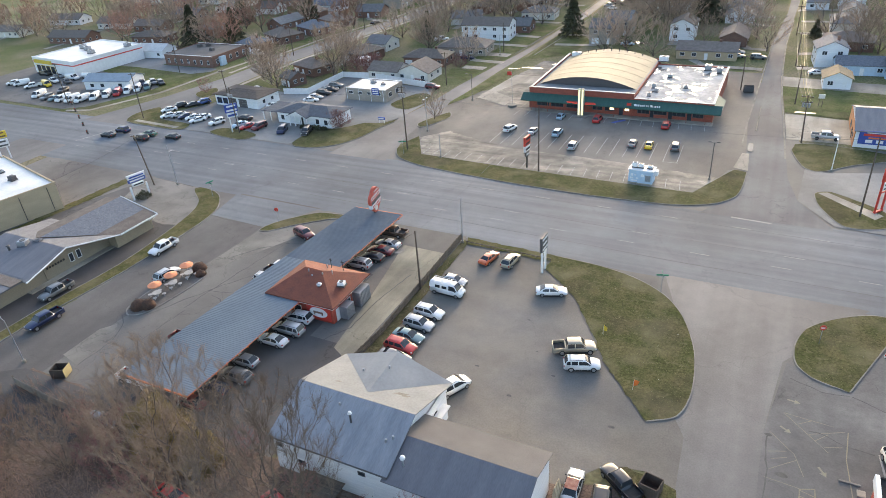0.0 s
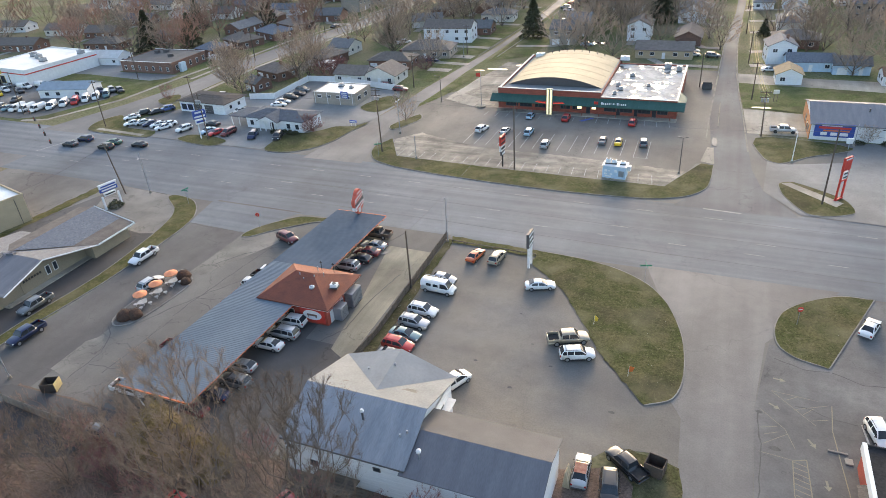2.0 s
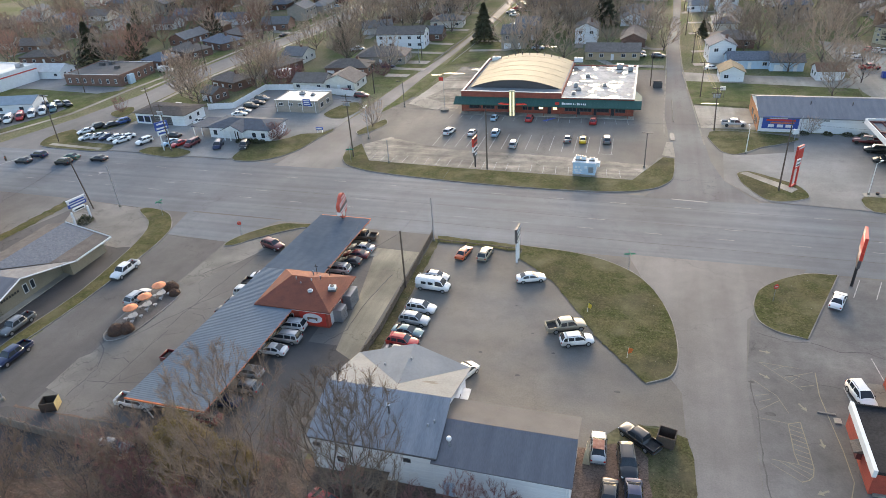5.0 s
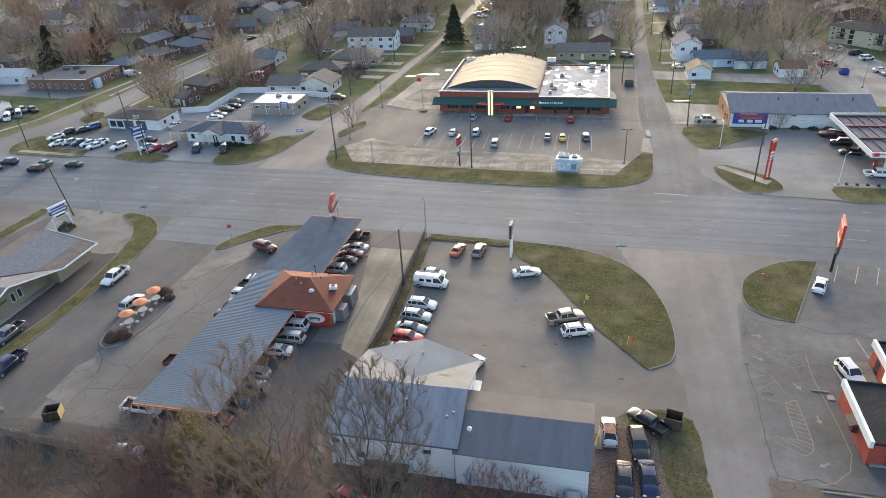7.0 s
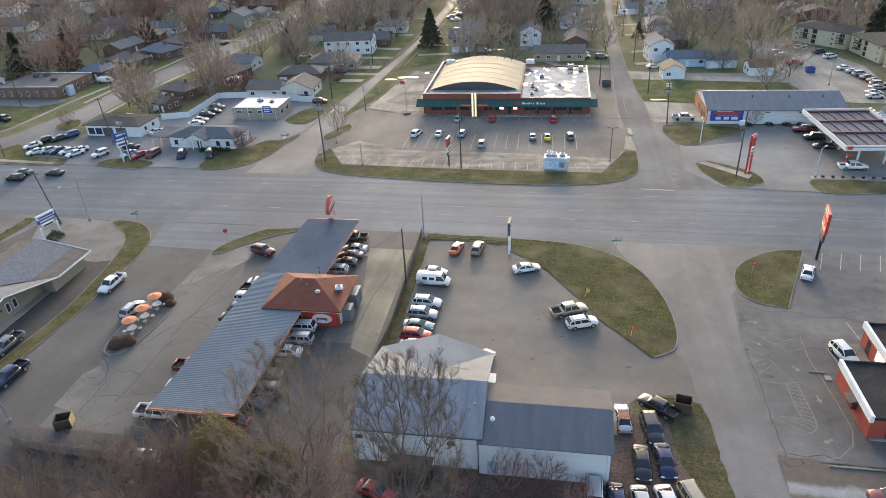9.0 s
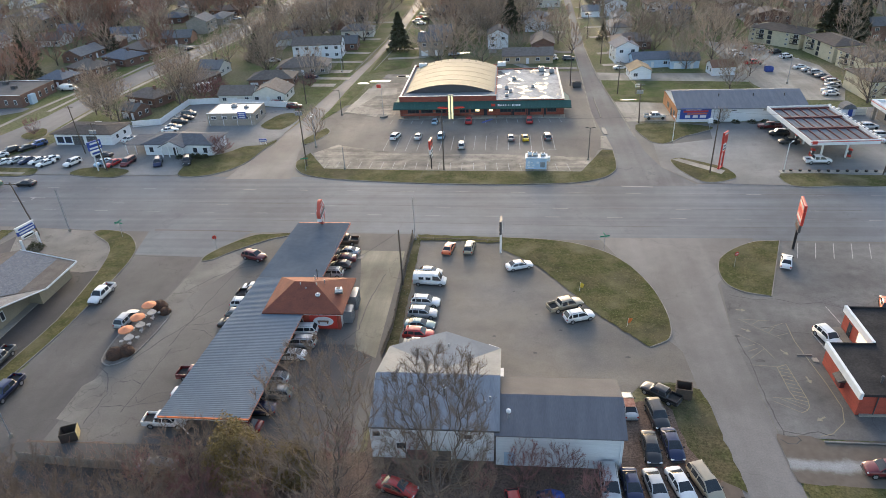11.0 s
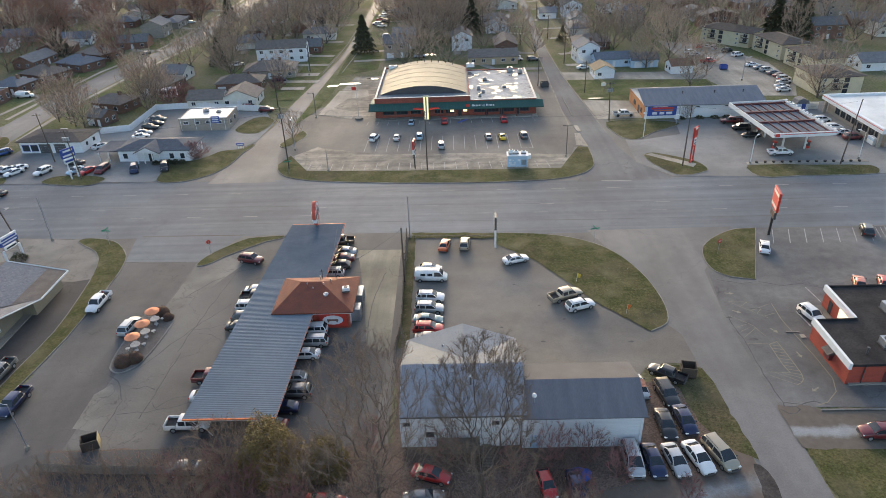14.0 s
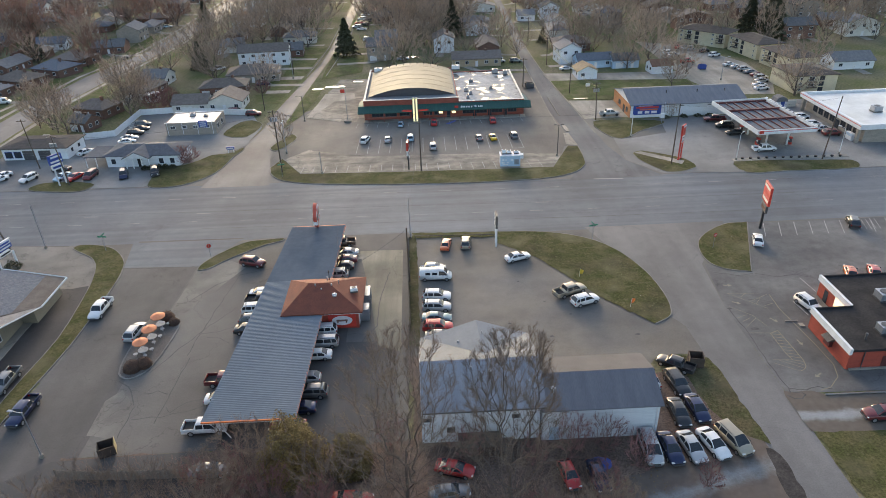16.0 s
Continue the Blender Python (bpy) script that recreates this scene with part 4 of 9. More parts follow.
def kitchen():
    r = thing("drivein_kitchen", -59, 70, 0, label="small drive-in kitchen with a red-brown hipped shingle roof", category="building")
    walls(r, -4.5, -4.3, 4.3, 4.4, 3.1, REDWALL)
    part("roof", hip(-7.55, -5.0, 5.1, 5.4, 3.26, 2.25, 0.0, ridge=((-3.7, 0.9), (-0.6, 0.8)), thick=0.18), REDSHINGLE, r, "red-brown hipped shingle roof")
    part("soffit", B(-7.45, -4.9, 3.1, 5.0, 5.3, 3.24), WHITE, r)
    sg = part("painted_sign", B(-0.4, -4.36, 0.35, 3.9, -4.3, 2.75), REDPAINT, r, "red sign panel with a white oval")
    bm = bmesh.new()
    bmesh.ops.create_cone(bm, cap_ends=True, segments=28, radius1=1, radius2=1, depth=0.06, matrix=Matrix.Translation((1.75, -4.39, 1.6)) @ Matrix.Diagonal((1.6, 1, 0.85, 1)) @ pose(0, 0, 0, 90))
    ov = part("oval", bm, WHITE, sg)
    part("brown_bar", B(0.85, -4.46, 1.45, 2.6, -4.42, 1.8, 0.015), BROWNBRICK, sg)
    part("brown_bar", B(0.95, -4.46, 1.2, 1.15, -4.42, 1.45), BROWNBRICK, sg)
    part("brown_bar", B(2.3, -4.46, 1.2, 2.5, -4.42, 1.45), BROWNBRICK, sg)
    window(r, -2.2, -4.3, 0.9, 1.5, 1.2)
    door(r, -3.6, -4.3, 0, 0.95, 2.05, 0, ORANGE)
    door(r, 4.3, -3.0, 0, 0.95, 2.1, 90, WHITE)
    window(r, 4.3, 0, 1.1, 0.9, 1.0, 90)
    for y0, y1, h in ((-2.7, -0.7, 2.3), (0.9, 3.9, 2.6)):
        c = thing("walk_in_cooler", -59 + 5.1, 70 + (y0 + y1) / 2, 0, label="ribbed grey steel walk-in cooler beside the kitchen", category="cooler", group="coolers")
        bm = B(-.7, (y0 - y1) / 2, 0.12, .7, (y1 - y0) / 2, h, 0.03)
        part("casing", bm, STEEL, c)
        for i in range(8):
            y = (y0 - y1) / 2 + 0.2 + i * (y1 - y0 - 0.4) / 7
            piece("rib", ("cooler_rib", h), lambda: (B(.7, -0.06, 0.2, .75, 0.06, h - 0.1), [STEEL]), pose(0, y, 0), c)
        part("skid", B(-0.65, (y0 - y1) / 2 + 0.1, 0, 0.65, (y1 - y0) / 2 - 0.1, 0.12), DARKGREY, c)
    roof_unit(-55.5, 70.0, 4.25, 1.1, 0.9, 0.6, WHITE, 10)
    v = thing("kitchen_exhaust", -58.4, 68.3, 4.1, label="white round kitchen exhaust fan on the red roof", category="exhaust fan")
    part("drum", T((0, 0, -0.4), (0, 0, 0.6), 0.36, 0.36, 14), STEEL, v)
    part("collar", T((0, 0, 0.6), (0, 0, 0.76), 0.4, 0.4, 14), WHITE, v)
    part("cap", T((0, 0, 0.76), (0, 0, 0.92), 0.34, 0.2, 14), STEEL, v)
    for x, y, z in ((-60.6, 69.6, 4.75), (-59.0, 70.2, 5.15), (-61.6, 70.2, 5.2), (-58.0, 71.3, 5.1), (-60.0, 72.8, 4.9)):
        vent_pipe(x, y, z, 0.3, 0.07, STEEL)
    for x, y in ((-59.8, 73.6), (-57.6, 73.6)):
        a = thing("roof_mast", x, y, 4.2, label="thin dark mast on the kitchen roof", category="mast", group="roof masts")
        part("mast", T((0, 0, -0.3), (0, 0, 1.9), 0.05, 0.05, 6), BLACK, a)
        part("cross_arm", B(-0.3, -0.03, 1.55, 0.3, 0.03, 1.62), BLACK, a)


kitchen()


def drivein_sign():
    r = thing("drivein_roof_sign", -64.6, 95.0, 3.2, 90, label="red lobed sign with white letter bands standing on the canopy roof", category="sign")
    prof = []
    for cx, cz, rr, a0, a1 in ((.25, 3.75, 1.25, -25, 160), (-.5, 2.75, 1.35, 150, 215), (-.1, .95, .8, 190, 340), (.35, 2.3, 1.35, -40, 20)):
        prof += [(cx + rr * math.cos(math.radians(a0 + (a1 - a0) * i / 10)), cz + rr * math.sin(math.radians(a0 + (a1 - a0) * i / 10))) for i in range(11)]
    v = [(x, y, z) for y in (-.3, .3) for x, z in prof]
    n = len(prof)
    part("cabinet", faces(v, [tuple(range(n)), tuple(range(2 * n - 1, n - 1, -1))] + [(i, (i + 1) % n, n + (i + 1) % n, n + i) for i in range(n)]), SIGNRED, r, "faded red lobed sign cabinet")
    for z, w, h, m, bar in ((3.45, 2.9, .62, WHITE, SIGNRED), (2.6, 3.1, .5, KERB, DARKGREY), (1.85, 3.1, .72, WHITE, SIGNRED)):
        p = part("band", faces([(sx * w / 2, y, z + sx * .28 + sz * h / 2) for y in (-.4, .4) for sx, sz in ((-1, -1), (1, -1), (1, 1), (-1, 1))], [(0, 1, 2, 3), (7, 6, 5, 4), (0, 4, 5, 1), (1, 5, 6, 2), (2, 6, 7, 3), (3, 7, 4, 0)]), m, r, "slanted letter band")
        for sy in (-1, 1):
            for k in range(6):
                x = -w * .4 + k * w * .16
                part("letter_bar", B(x - .14, sy * .41 - .02, z + x * .19 - h * .28, x + .14, sy * .41 + .02, z + x * .19 + h * .28), bar, p)
    for sy in (-1, 1):
        bm = bmesh.new()
        bmesh.ops.create_cone(bm, cap_ends=True, segments=20, radius1=.5, radius2=.5, depth=.04, matrix=Matrix.Translation((-.1, sy * .32, .95)) @ pose(0, 0, 0, 90))
        part("disc", bm, OFFWHITE, r, "round cream disc")
        part("crown_bar", T((-.5, sy * .33, 4.3), (1.0, sy * .33, 4.5), .09, None, 6), WHITE, r)
    for x in (-.4, .3):
        part("stand", T((x, 0, -.02), (x, 0, .6), .09), DARKGREY, r)


drivein_sign()


# ---- white workshop with blue roof, and its annex ----
def workshop():
    r = thing("white_workshop", -38, 48, 0, label="white sided workshop with a blue-grey metal roof and north gable", category="building")
    walls(r, -7.0, -7.6, 7.6, 6.6, 5.3, SIDING)
    a, e, n = 8.1, 5.55, 5.1
    W, E, S, N, ry = -6.9, 8.25, -8.25, 7.3, -1.6
    part("south_slope", faces([(W, S, e), (E, S, e), (E, ry, a), (W, ry, a), (W, S, e + .12), (E, S, e + .12), (E, ry, a + .12), (W, ry, a + .12)],
                              [(0, 1, 2, 3), (4, 7, 6, 5), (0, 4, 5, 1), (1, 5, 6, 2), (3, 2, 6, 7), (0, 3, 7, 4)]), BLUEMETAL, r, "blue-grey metal south slope")
    part("north_slope", faces([(W, ry, a), (E, ry, a), (E, N, n), (W, N, n), (W, ry, a + .12), (E, ry, a + .12), (E, N, n + .12), (W, N, n + .12)],
                              [(0, 3, 2, 1), (4, 5, 6, 7), (0, 1, 5, 4), (1, 2, 6, 5), (2, 3, 7, 6), (3, 0, 4, 7)]), TANROOF, r, "pale cream north slope with worn spots")
    zn = lambda y: a + (n - a) * (y - ry) / (N - ry) + .13
    part("cross_gable", faces([(W + .1, N + .02, n + .13), (.95, N + .25, 7.7), (1.3, -.1, zn(-.1)), (E - .1, N + .02, n + .13)], [(0, 2, 1), (1, 2, 3)]), GABLEMETAL, r, "grey metal cross gable")
    part("gable_wall", faces([(W + .3, N - .1, n), (E - .3, N - .1, n), (.95, N - .1, 7.55), (W + .3, N - .25, n), (E - .3, N - .25, n), (.95, N - .25, 7.55)], [(0, 1, 2), (5, 4, 3), (0, 3, 4, 1)]), SIDING, r)
    for x, y, w2, d2 in ((4.6, 1.6, .9, .35), (5.3, 1.4, .5, .25), (-3.0, .4, .35, .18)):
        part("worn_spot", faces([(x - w2, y - d2, zn(y - d2) + .01), (x + w2 * .6, y - d2 * .7, zn(y - d2 * .7) + .01), (x + w2, y + d2, zn(y + d2) + .01), (x - w2 * .4, y + d2 * .6, zn(y + d2 * .6) + .01)], [(0, 1, 2, 3)]), PATCH, r, "bare grey-brown worn spot")
    for s in (-1, 1):
        x = 7.6 if s > 0 else -6.8
        part("gable_wall", faces([(x - .2, -7.6, 5), (x - .2, 6.6, 5), (x - .2, ry, a - .1), (x, -7.6, 5), (x, 6.6, 5), (x, ry, a - .1)], [(0, 1, 2), (5, 4, 3), (1, 4, 5, 2), (2, 5, 3, 0)]), SIDING, r)
    part("gutter", B(W, S - .1, e - .06, E, S + .06, e + .08), DARKGREY, r)
    for x in (-6.2, 4.6):
        window(r, x, -7.6, 3.6, 0.9, 0.6, 0, DARKGREY)
    door(r, 0.6, -7.6, 2.0, 0.95, 2.1, 0, WHITE)
    window(r, -3.4, -7.6, 1.6, 1.2, 1.1)
    door(r, 5.2, -7.6, 0, 1.1, 2.2, 0, WHITE)
    window(r, 7.6, 3.6, 2.6, 1.2, 1.2, 90)
    garage_door(r, 7.6, 0.6, 0, 3.0, 3.0, 90, WHITE)
    st = part("porch_roof", B(7.6, 1.9, 3.1, 8.6, 5.6, 3.3), WHITE, r)
    for x, y, z in ((-38.5, 45.0, 7.6), (-30.9, 43.4, 7.0), (-31.5, 42.9, 6.8), (-39.8, 51.8, 6.6), (-36.5, 52.5, 7.5)):
        vent_pipe(x, y, z, 0.3, 0.09, STEEL)
    v = thing("flue_pipe", -36.3, 43.7, 7.2, label="tall dark flue with a white cap on the blue roof", category="flue")
    part("pipe", T((0, 0, -0.5), (0, 0, 1.2), 0.12), DARKGREY, v)
    part("cap", T((0, 0, 1.2), (0, 0, 1.5), 0.24, 0.14, 12), WHITE, v)
    # deck and steps on the south side
    d = thing("timber_deck", -38.0, 38.7, 0, label="weathered timber deck with rail and steps", category="deck")
    for i in range(12):
        piece("board", "deck_board", lambda: (B(-2.6, -0.09, 2.0, 2.6, 0.09, 2.05), [WOOD]), pose(0, -1.2 + i * 0.21, 0), d)
    for x in (-2.5, 0, 2.5):
        part("post", B(x - .07, -1.3, 0, x + .07, -1.16, 3.0), WOOD, d)
    for z in (2.5, 2.95):
        part("rail", B(-2.6, -1.26, z, 2.6, -1.2, z + 0.08), WOOD, d)
    for i in range(10):
        piece("step", "deck_step", lambda: (B(-0.6, -0.14, 0, 0.6, 0.14, 0.06), [WOOD]), pose(3.4, -0.9 - i * 0.28 + 1.0, 1.8 - i * 0.19), d)


workshop()


def annex():
    r = thing("workshop_annex", -23, 45, 0, label="low white annex with a slate-blue roof", category="building")
    walls(r, -7.2, -5.1, 7.2, 4.0, 4.9, SIDING)
    W, E = -7.35, 7.5
    ridge, ez, nz = 6.95, 5.15, 5.4
    part("south_slope", faces([(W, -5.6, ez), (E, -5.6, ez), (E, -0.6, ridge), (W, -0.6, ridge), (W, -5.6, ez + .12), (E, -5.6, ez + .12), (E, -0.6, ridge + .12), (W, -0.6, ridge + .12)],
                              [(0, 1, 2, 3), (4, 7, 6, 5), (0, 4, 5, 1), (1, 5, 6, 2), (3, 2, 6, 7), (0, 3, 7, 4)]), DARKMETAL, r, "slate-blue south slope")
    part("north_slope", faces([(W, -0.6, ridge), (E, -0.6, ridge), (E, 4.3, nz), (W, 4.3, nz), (W, -0.6, ridge + .12), (E, -0.6, ridge + .12), (E, 4.3, nz + .12), (W, 4.3, nz + .12)],
                              [(0, 3, 2, 1), (4, 5, 6, 7), (0, 1, 5, 4), (1, 2, 6, 5), (2, 3, 7, 6), (3, 0, 4, 7)]), mat("brown_grey_roofing", (0.148, 0.143, 0.141), (0.125, 0.121, 0.12), scale=0.3, rough=1.0, bump=0.02, grain=0.1, spec=0.1), r, "brown-grey north slope")
    for x in (-7.2, 7.0):
        part("gable_wall", faces([(x, -5.1, 4.9), (x, 4.0, 4.9), (x, 4.0, nz), (x, -0.6, ridge), (x + .2, -5.1, 4.9), (x + .2, 4.0, 4.9), (x + .2, 4.0, nz), (x + .2, -0.6, ridge)],
                                 [(0, 1, 2, 3), (7, 6, 5, 4), (0, 3, 7, 4), (3, 2, 6, 7), (2, 1, 5, 6)]), SIDING, r)
    part("north_wall_top", B(-7.2, 3.8, 4.9, 7.2, 4.0, nz), SIDING, r)
    door(r, -5.6, -5.1, 0, 1.3, 2.2, 0, PALEBLUE)
    part("leader", T((6.9, -5.2, 0), (6.9, -5.2, 4.6), 0.06), WHITE, r)
    bl = thing("timber_boards", -15.1, 47.6, 0, -4, label="pale timber boards leaning against the annex", category="boards")
    for i in range(3):
        part("board", faces([(0, i * .5, 0), (0.9, i * .5, 0), (0.35, i * .5, 2.4), (0.25, i * .5, 2.4), (0, i * .5 + .4, 0), (0.9, i * .5 + .4, 0), (0.35, i * .5 + .4, 2.4), (0.25, i * .5 + .4, 2.4)],
                            [(0, 1, 2, 3), (7, 6, 5, 4), (0, 4, 5, 1), (1, 5, 6, 2), (2, 6, 7, 3), (3, 7, 4, 0)]), TANWALL, bl)
    v = thing("turbine_vent", -28.75, 41.5, 6.15, label="white ball-shaped turbine vent on a stalk", category="roof vent")
    part("pipe", T((0, 0, -0.4), (0, 0, 0.75), 0.12), STEEL, v)
    bm = bmesh.new()
    bmesh.ops.create_uvsphere(bm, u_segments=12, v_segments=8, radius=0.3, matrix=Matrix.Translation((0, 0, 0.95)))
    part("turbine", bm, WHITE, v)


annex()


# ---- plaza with barrel roof ----
def plaza():
    r = thing("plaza_building", -37, 168.6, 0, label="brick shopping plaza with barrel roof and green metal awning", category="building")
    w = 23.4
    part("wall", B(-w, 0, 0, 4.3, 0.35, 5.9), BRICK, r, "taller brick front wall")
    part("wall", B(4.3, 0, 0, w, 0.35, 4.7), BRICK, r)
    part("wall", B(-w, 0.35, 0, -w + 0.35, 37, 5.6), BRICK, r)
    part("wall", B(w - 0.35, 0.35, 0, w, 34, 4.7), BRICK, r)
    part("wall", B(-w + .35, 36.6, 0, 4.3, 37, 5.4), BRICK, r)
    part("wall", B(4.3, 33.6, 0, w - .35, 34, 4.7), BRICK, r)
    part("party_wall", B(4.0, 0.35, 4.4, 4.3, 34, 5.2), BRICK, r)
    part("flat_roof", B(4.3, 0.35, 4.2, w - .35, 33.6, 4.45), SILVERROOF, r, "ponded silver-coated flat roof")
    part("roof_deck", B(-w + .35, 0.35, 4.9, 4.0, 36.6, 5.1), TANROOF, r)
    for a, b, c, d, z in ((-w - .1, -.1, 4.4, .45, 5.9), (4.4, -.1, w + .1, .45, 4.7), (w - .45, .45, w + .1, 34.1, 4.7), (-w - .1, .45, -w + .45, 37.1, 5.6)):
        part("coping", B(a, b, z, c, d, z + .1), OFFWHITE, r, "pale coping")
    # barrel vault
    n, R = 26, []
    bm = bmesh.new()
    x0, x1, rise, zb = -w + 1.0, 3.6, 2.5, 5.1
    for y in (6.0, 36.4):
        row = []
        for i in range(n + 1):
            f = i / n * 2 - 1
            row.append(bm.verts.new(((x0 + x1) / 2 + f * (x1 - x0) / 2, y, zb + rise * (1 - f * f))))
        R.append(row)
    for i in range(n):
        bm.faces.new((R[0][i], R[0][i + 1], R[1][i + 1], R[1][i]))
    bmesh.ops.subdivide_edges(bm, edges=[e for e in bm.edges if abs(e.verts[0].co.y - e.verts[1].co.y) > 5], cuts=8)
    part("barrel_roof", bm, BARREL, r, "gold-toned metal barrel roof", smooth=True)
    bm = bmesh.new()
    base = [bm.verts.new((x1, 6.3, 4.9)), bm.verts.new((x0, 6.3, 4.9))]
    bm.faces.new([bm.verts.new(((x0 + x1) / 2 + (i / n * 2 - 1) * (x1 - x0) / 2, 6.3, zb - .05 + rise * (1 - (i / n * 2 - 1) ** 2))) for i in range(n + 1)] + base)
    part("barrel_front", bm, DARKGREY, r, "dark curved gable under the barrel roof")
    for i in range(1, 6):
        y = 6 + i * 5.2
        bm = bmesh.new()
        for k in range(n):
            f0, f1 = k / n * 2 - 1, (k + 1) / n * 2 - 1
            tube(bm, ((x0 + x1) / 2 + f0 * (x1 - x0) / 2, y, zb + rise * (1 - f0 * f0) + .02), ((x0 + x1) / 2 + f1 * (x1 - x0) / 2, y, zb + rise * (1 - f1 * f1) + .02), 0.02, None, 4, False)
        part("seam", bm, BARREL, r)
    # awning
    prof = [(0, 4.35), (-2.3, 2.95), (-2.3, 2.7), (0, 2.75)]
    bm = bmesh.new()
    L = [bm.verts.new((-w - 1.7, y, z)) for y, z in prof]
    M = [bm.verts.new((w + 1.9, y, z)) for y, z in prof]
    for i in range(4):
        bm.faces.new((L[i], L[(i + 1) % 4], M[(i + 1) % 4], M[i]))
    bm.faces.new(L), bm.faces.new(M[::-1])
    part("awning", bm, GREENMETAL, r, "dark green standing-seam metal awning")
    for i in range(60):
        x = -w - 1.6 + i * (2 * w + 3.4) / 59
        piece("awning_seam", "awning_seam", lambda: (faces([(-.03, 0, 4.40), (.03, 0, 4.40), (.03, -2.3, 3.0), (-.03, -2.3, 3.0), (-.03, 0, 4.34), (.03, 0, 4.34), (.03, -2.3, 2.94), (-.03, -2.3, 2.94)], [(0, 1, 2, 3), (0, 3, 7, 4), (1, 5, 6, 2), (3, 2, 6, 7)]), [GREENMETAL]), pose(x, 0, 0), r)
    for s in (-1, 1):
        part("side_awning", faces([(s * w, 0, 4.35), (s * w, 9, 4.35), (s * (w + 1.9), 9, 2.95), (s * (w + 1.9), -2.3, 2.95), (s * w, 0, 2.8), (s * w, 9, 2.8)], [(0, 1, 2, 3), (4, 3, 2, 5), (1, 5, 2)]), GREENMETAL, r)
    # shop fronts
    for x, ww in ((-19.5, 3.4), (-15.6, 3.4), (-11.6, 3.0), (-4.8, 2.6), (-1.6, 2.6), (7.0, 3.2), (11.0, 3.2), (15.5, 3.2), (20.0, 2.6)):
        window(r, x, 0, 1.0, ww, 1.5, 0, DARKGREY, bars=2)
    for x in (-9.0, 1.3, 9.0, 13.4, 18.0):
        door(r, x, 0, 0, 1.0, 2.15, 0, GLASS)
    for x in (-1.0, 2.8):
        window(r, x, -0.08, 1.3, 1.3, 0.8, 0, BLACK, WARMPANE, name="lit_window_sign")
    for x in [-22 + i * 4.4 for i in range(11)]:
        part("awning_post", T((x, -2.1, 0), (x, -2.1, 2.75), 0.07), BRICK, r)
    part("walkway", B(-w, -2.6, 0.02, w + .3, 0, 0.17), CONC, r, "raised concrete walkway")
    # glowing pylon and name bars
    p = thing("lit_pylon_sign", -45.4, 165.6, 0, label="tall twin-fin pylon with lit cream tubes", category="sign")
    for x in (-0.42, 0.42):
        part("fin", B(x - .36, -.3, 0.1, x + .36, .3, 7.2, .04), mat("cream_green_fin", (.4, .4, .3), (.34, .34, .26), rough=.6), p)
        part("light_tube", B(x - .2, -.36, 0.4, x + .2, -.3, 7.0), NEONWHITE, p, "lit cream tube")
    part("kerb", B(-1.9, -1.6, 0.02, 1.9, 1.4, 0.2, .03), KERB, p)
    ns = thing("red_wing_sign", -45.4, 165.9, 3.0, label="red outstretched neon wings on the green awning", category="sign")
    ns.scale = (.85, 1, .6)
    for s in (-1, 1):
        for k in range(4):
            part("wing_bar", faces([(s * 1.1, -.05, .1 + k * .28), (s * (4.6 - k * .2), -.05, .55 + k * .18), (s * (4.6 - k * .2), -.05, .68 + k * .18), (s * 1.1, -.05, .24 + k * .28),
                                    (s * 1.1, .05, .1 + k * .28), (s * (4.6 - k * .2), .05, .55 + k * .18), (s * (4.6 - k * .2), .05, .68 + k * .18), (s * 1.1, .05, .24 + k * .28)],
                                   [(0, 1, 2, 3), (7, 6, 5, 4), (0, 4, 5, 1), (3, 2, 6, 7)]), NEONRED if k < 2 else REDPAINT, ns)
    nm = thing("pizza_shop_sign", -30.6, 166.9, 3.35, label="white raised letters as plain bars with a red square", category="sign")
    for i, ww in enumerate((.55, .4, .35, .4, .4, .15, .3, .1, .5, .2, .4, .4, .4)):
        part("letter_bar", B(-1.6 + i * .5, -.08, 0, -1.6 + i * .5 + ww * .8, .08, .55 if i in (0, 8) else .42), WHITE, nm)
    part("red_square", B(-3.4, -.08, -.05, -2.3, .08, .65), REDPAINT, nm)
    for x, y, ww, dd, h in ((-18.8, 199.3, 1.8, 1.8, 1.4), (-15.6, 197.5, 1.4, 1.6, 1.3), (-27.5, 190, 1.2, 1, .8), (-29.8, 179.5, 1.0, 1.0, 1.1), (-28.6, 176.2, .9, .9, .9), (-29.7, 172.3, .8, .8, .8), (-22, 181, .9, .9, .7)):
        roof_unit(x, y, 4.55, ww, dd, h)
    for x, y in ((-31.6, 203.6), (-57.6, 203.8)):
        roof_unit(x, y, 5.3, 2.6, 1.6, 1.3, WHITE)
    for i in range(9):
        x = -56 + i * 2.3
        f = (x - (-46.3)) / 11
        vent_pipe(x, 203, 5.1 + 2.5 * (1 - f * f) + .3, .5, .1, DARKGREY)


plaza()


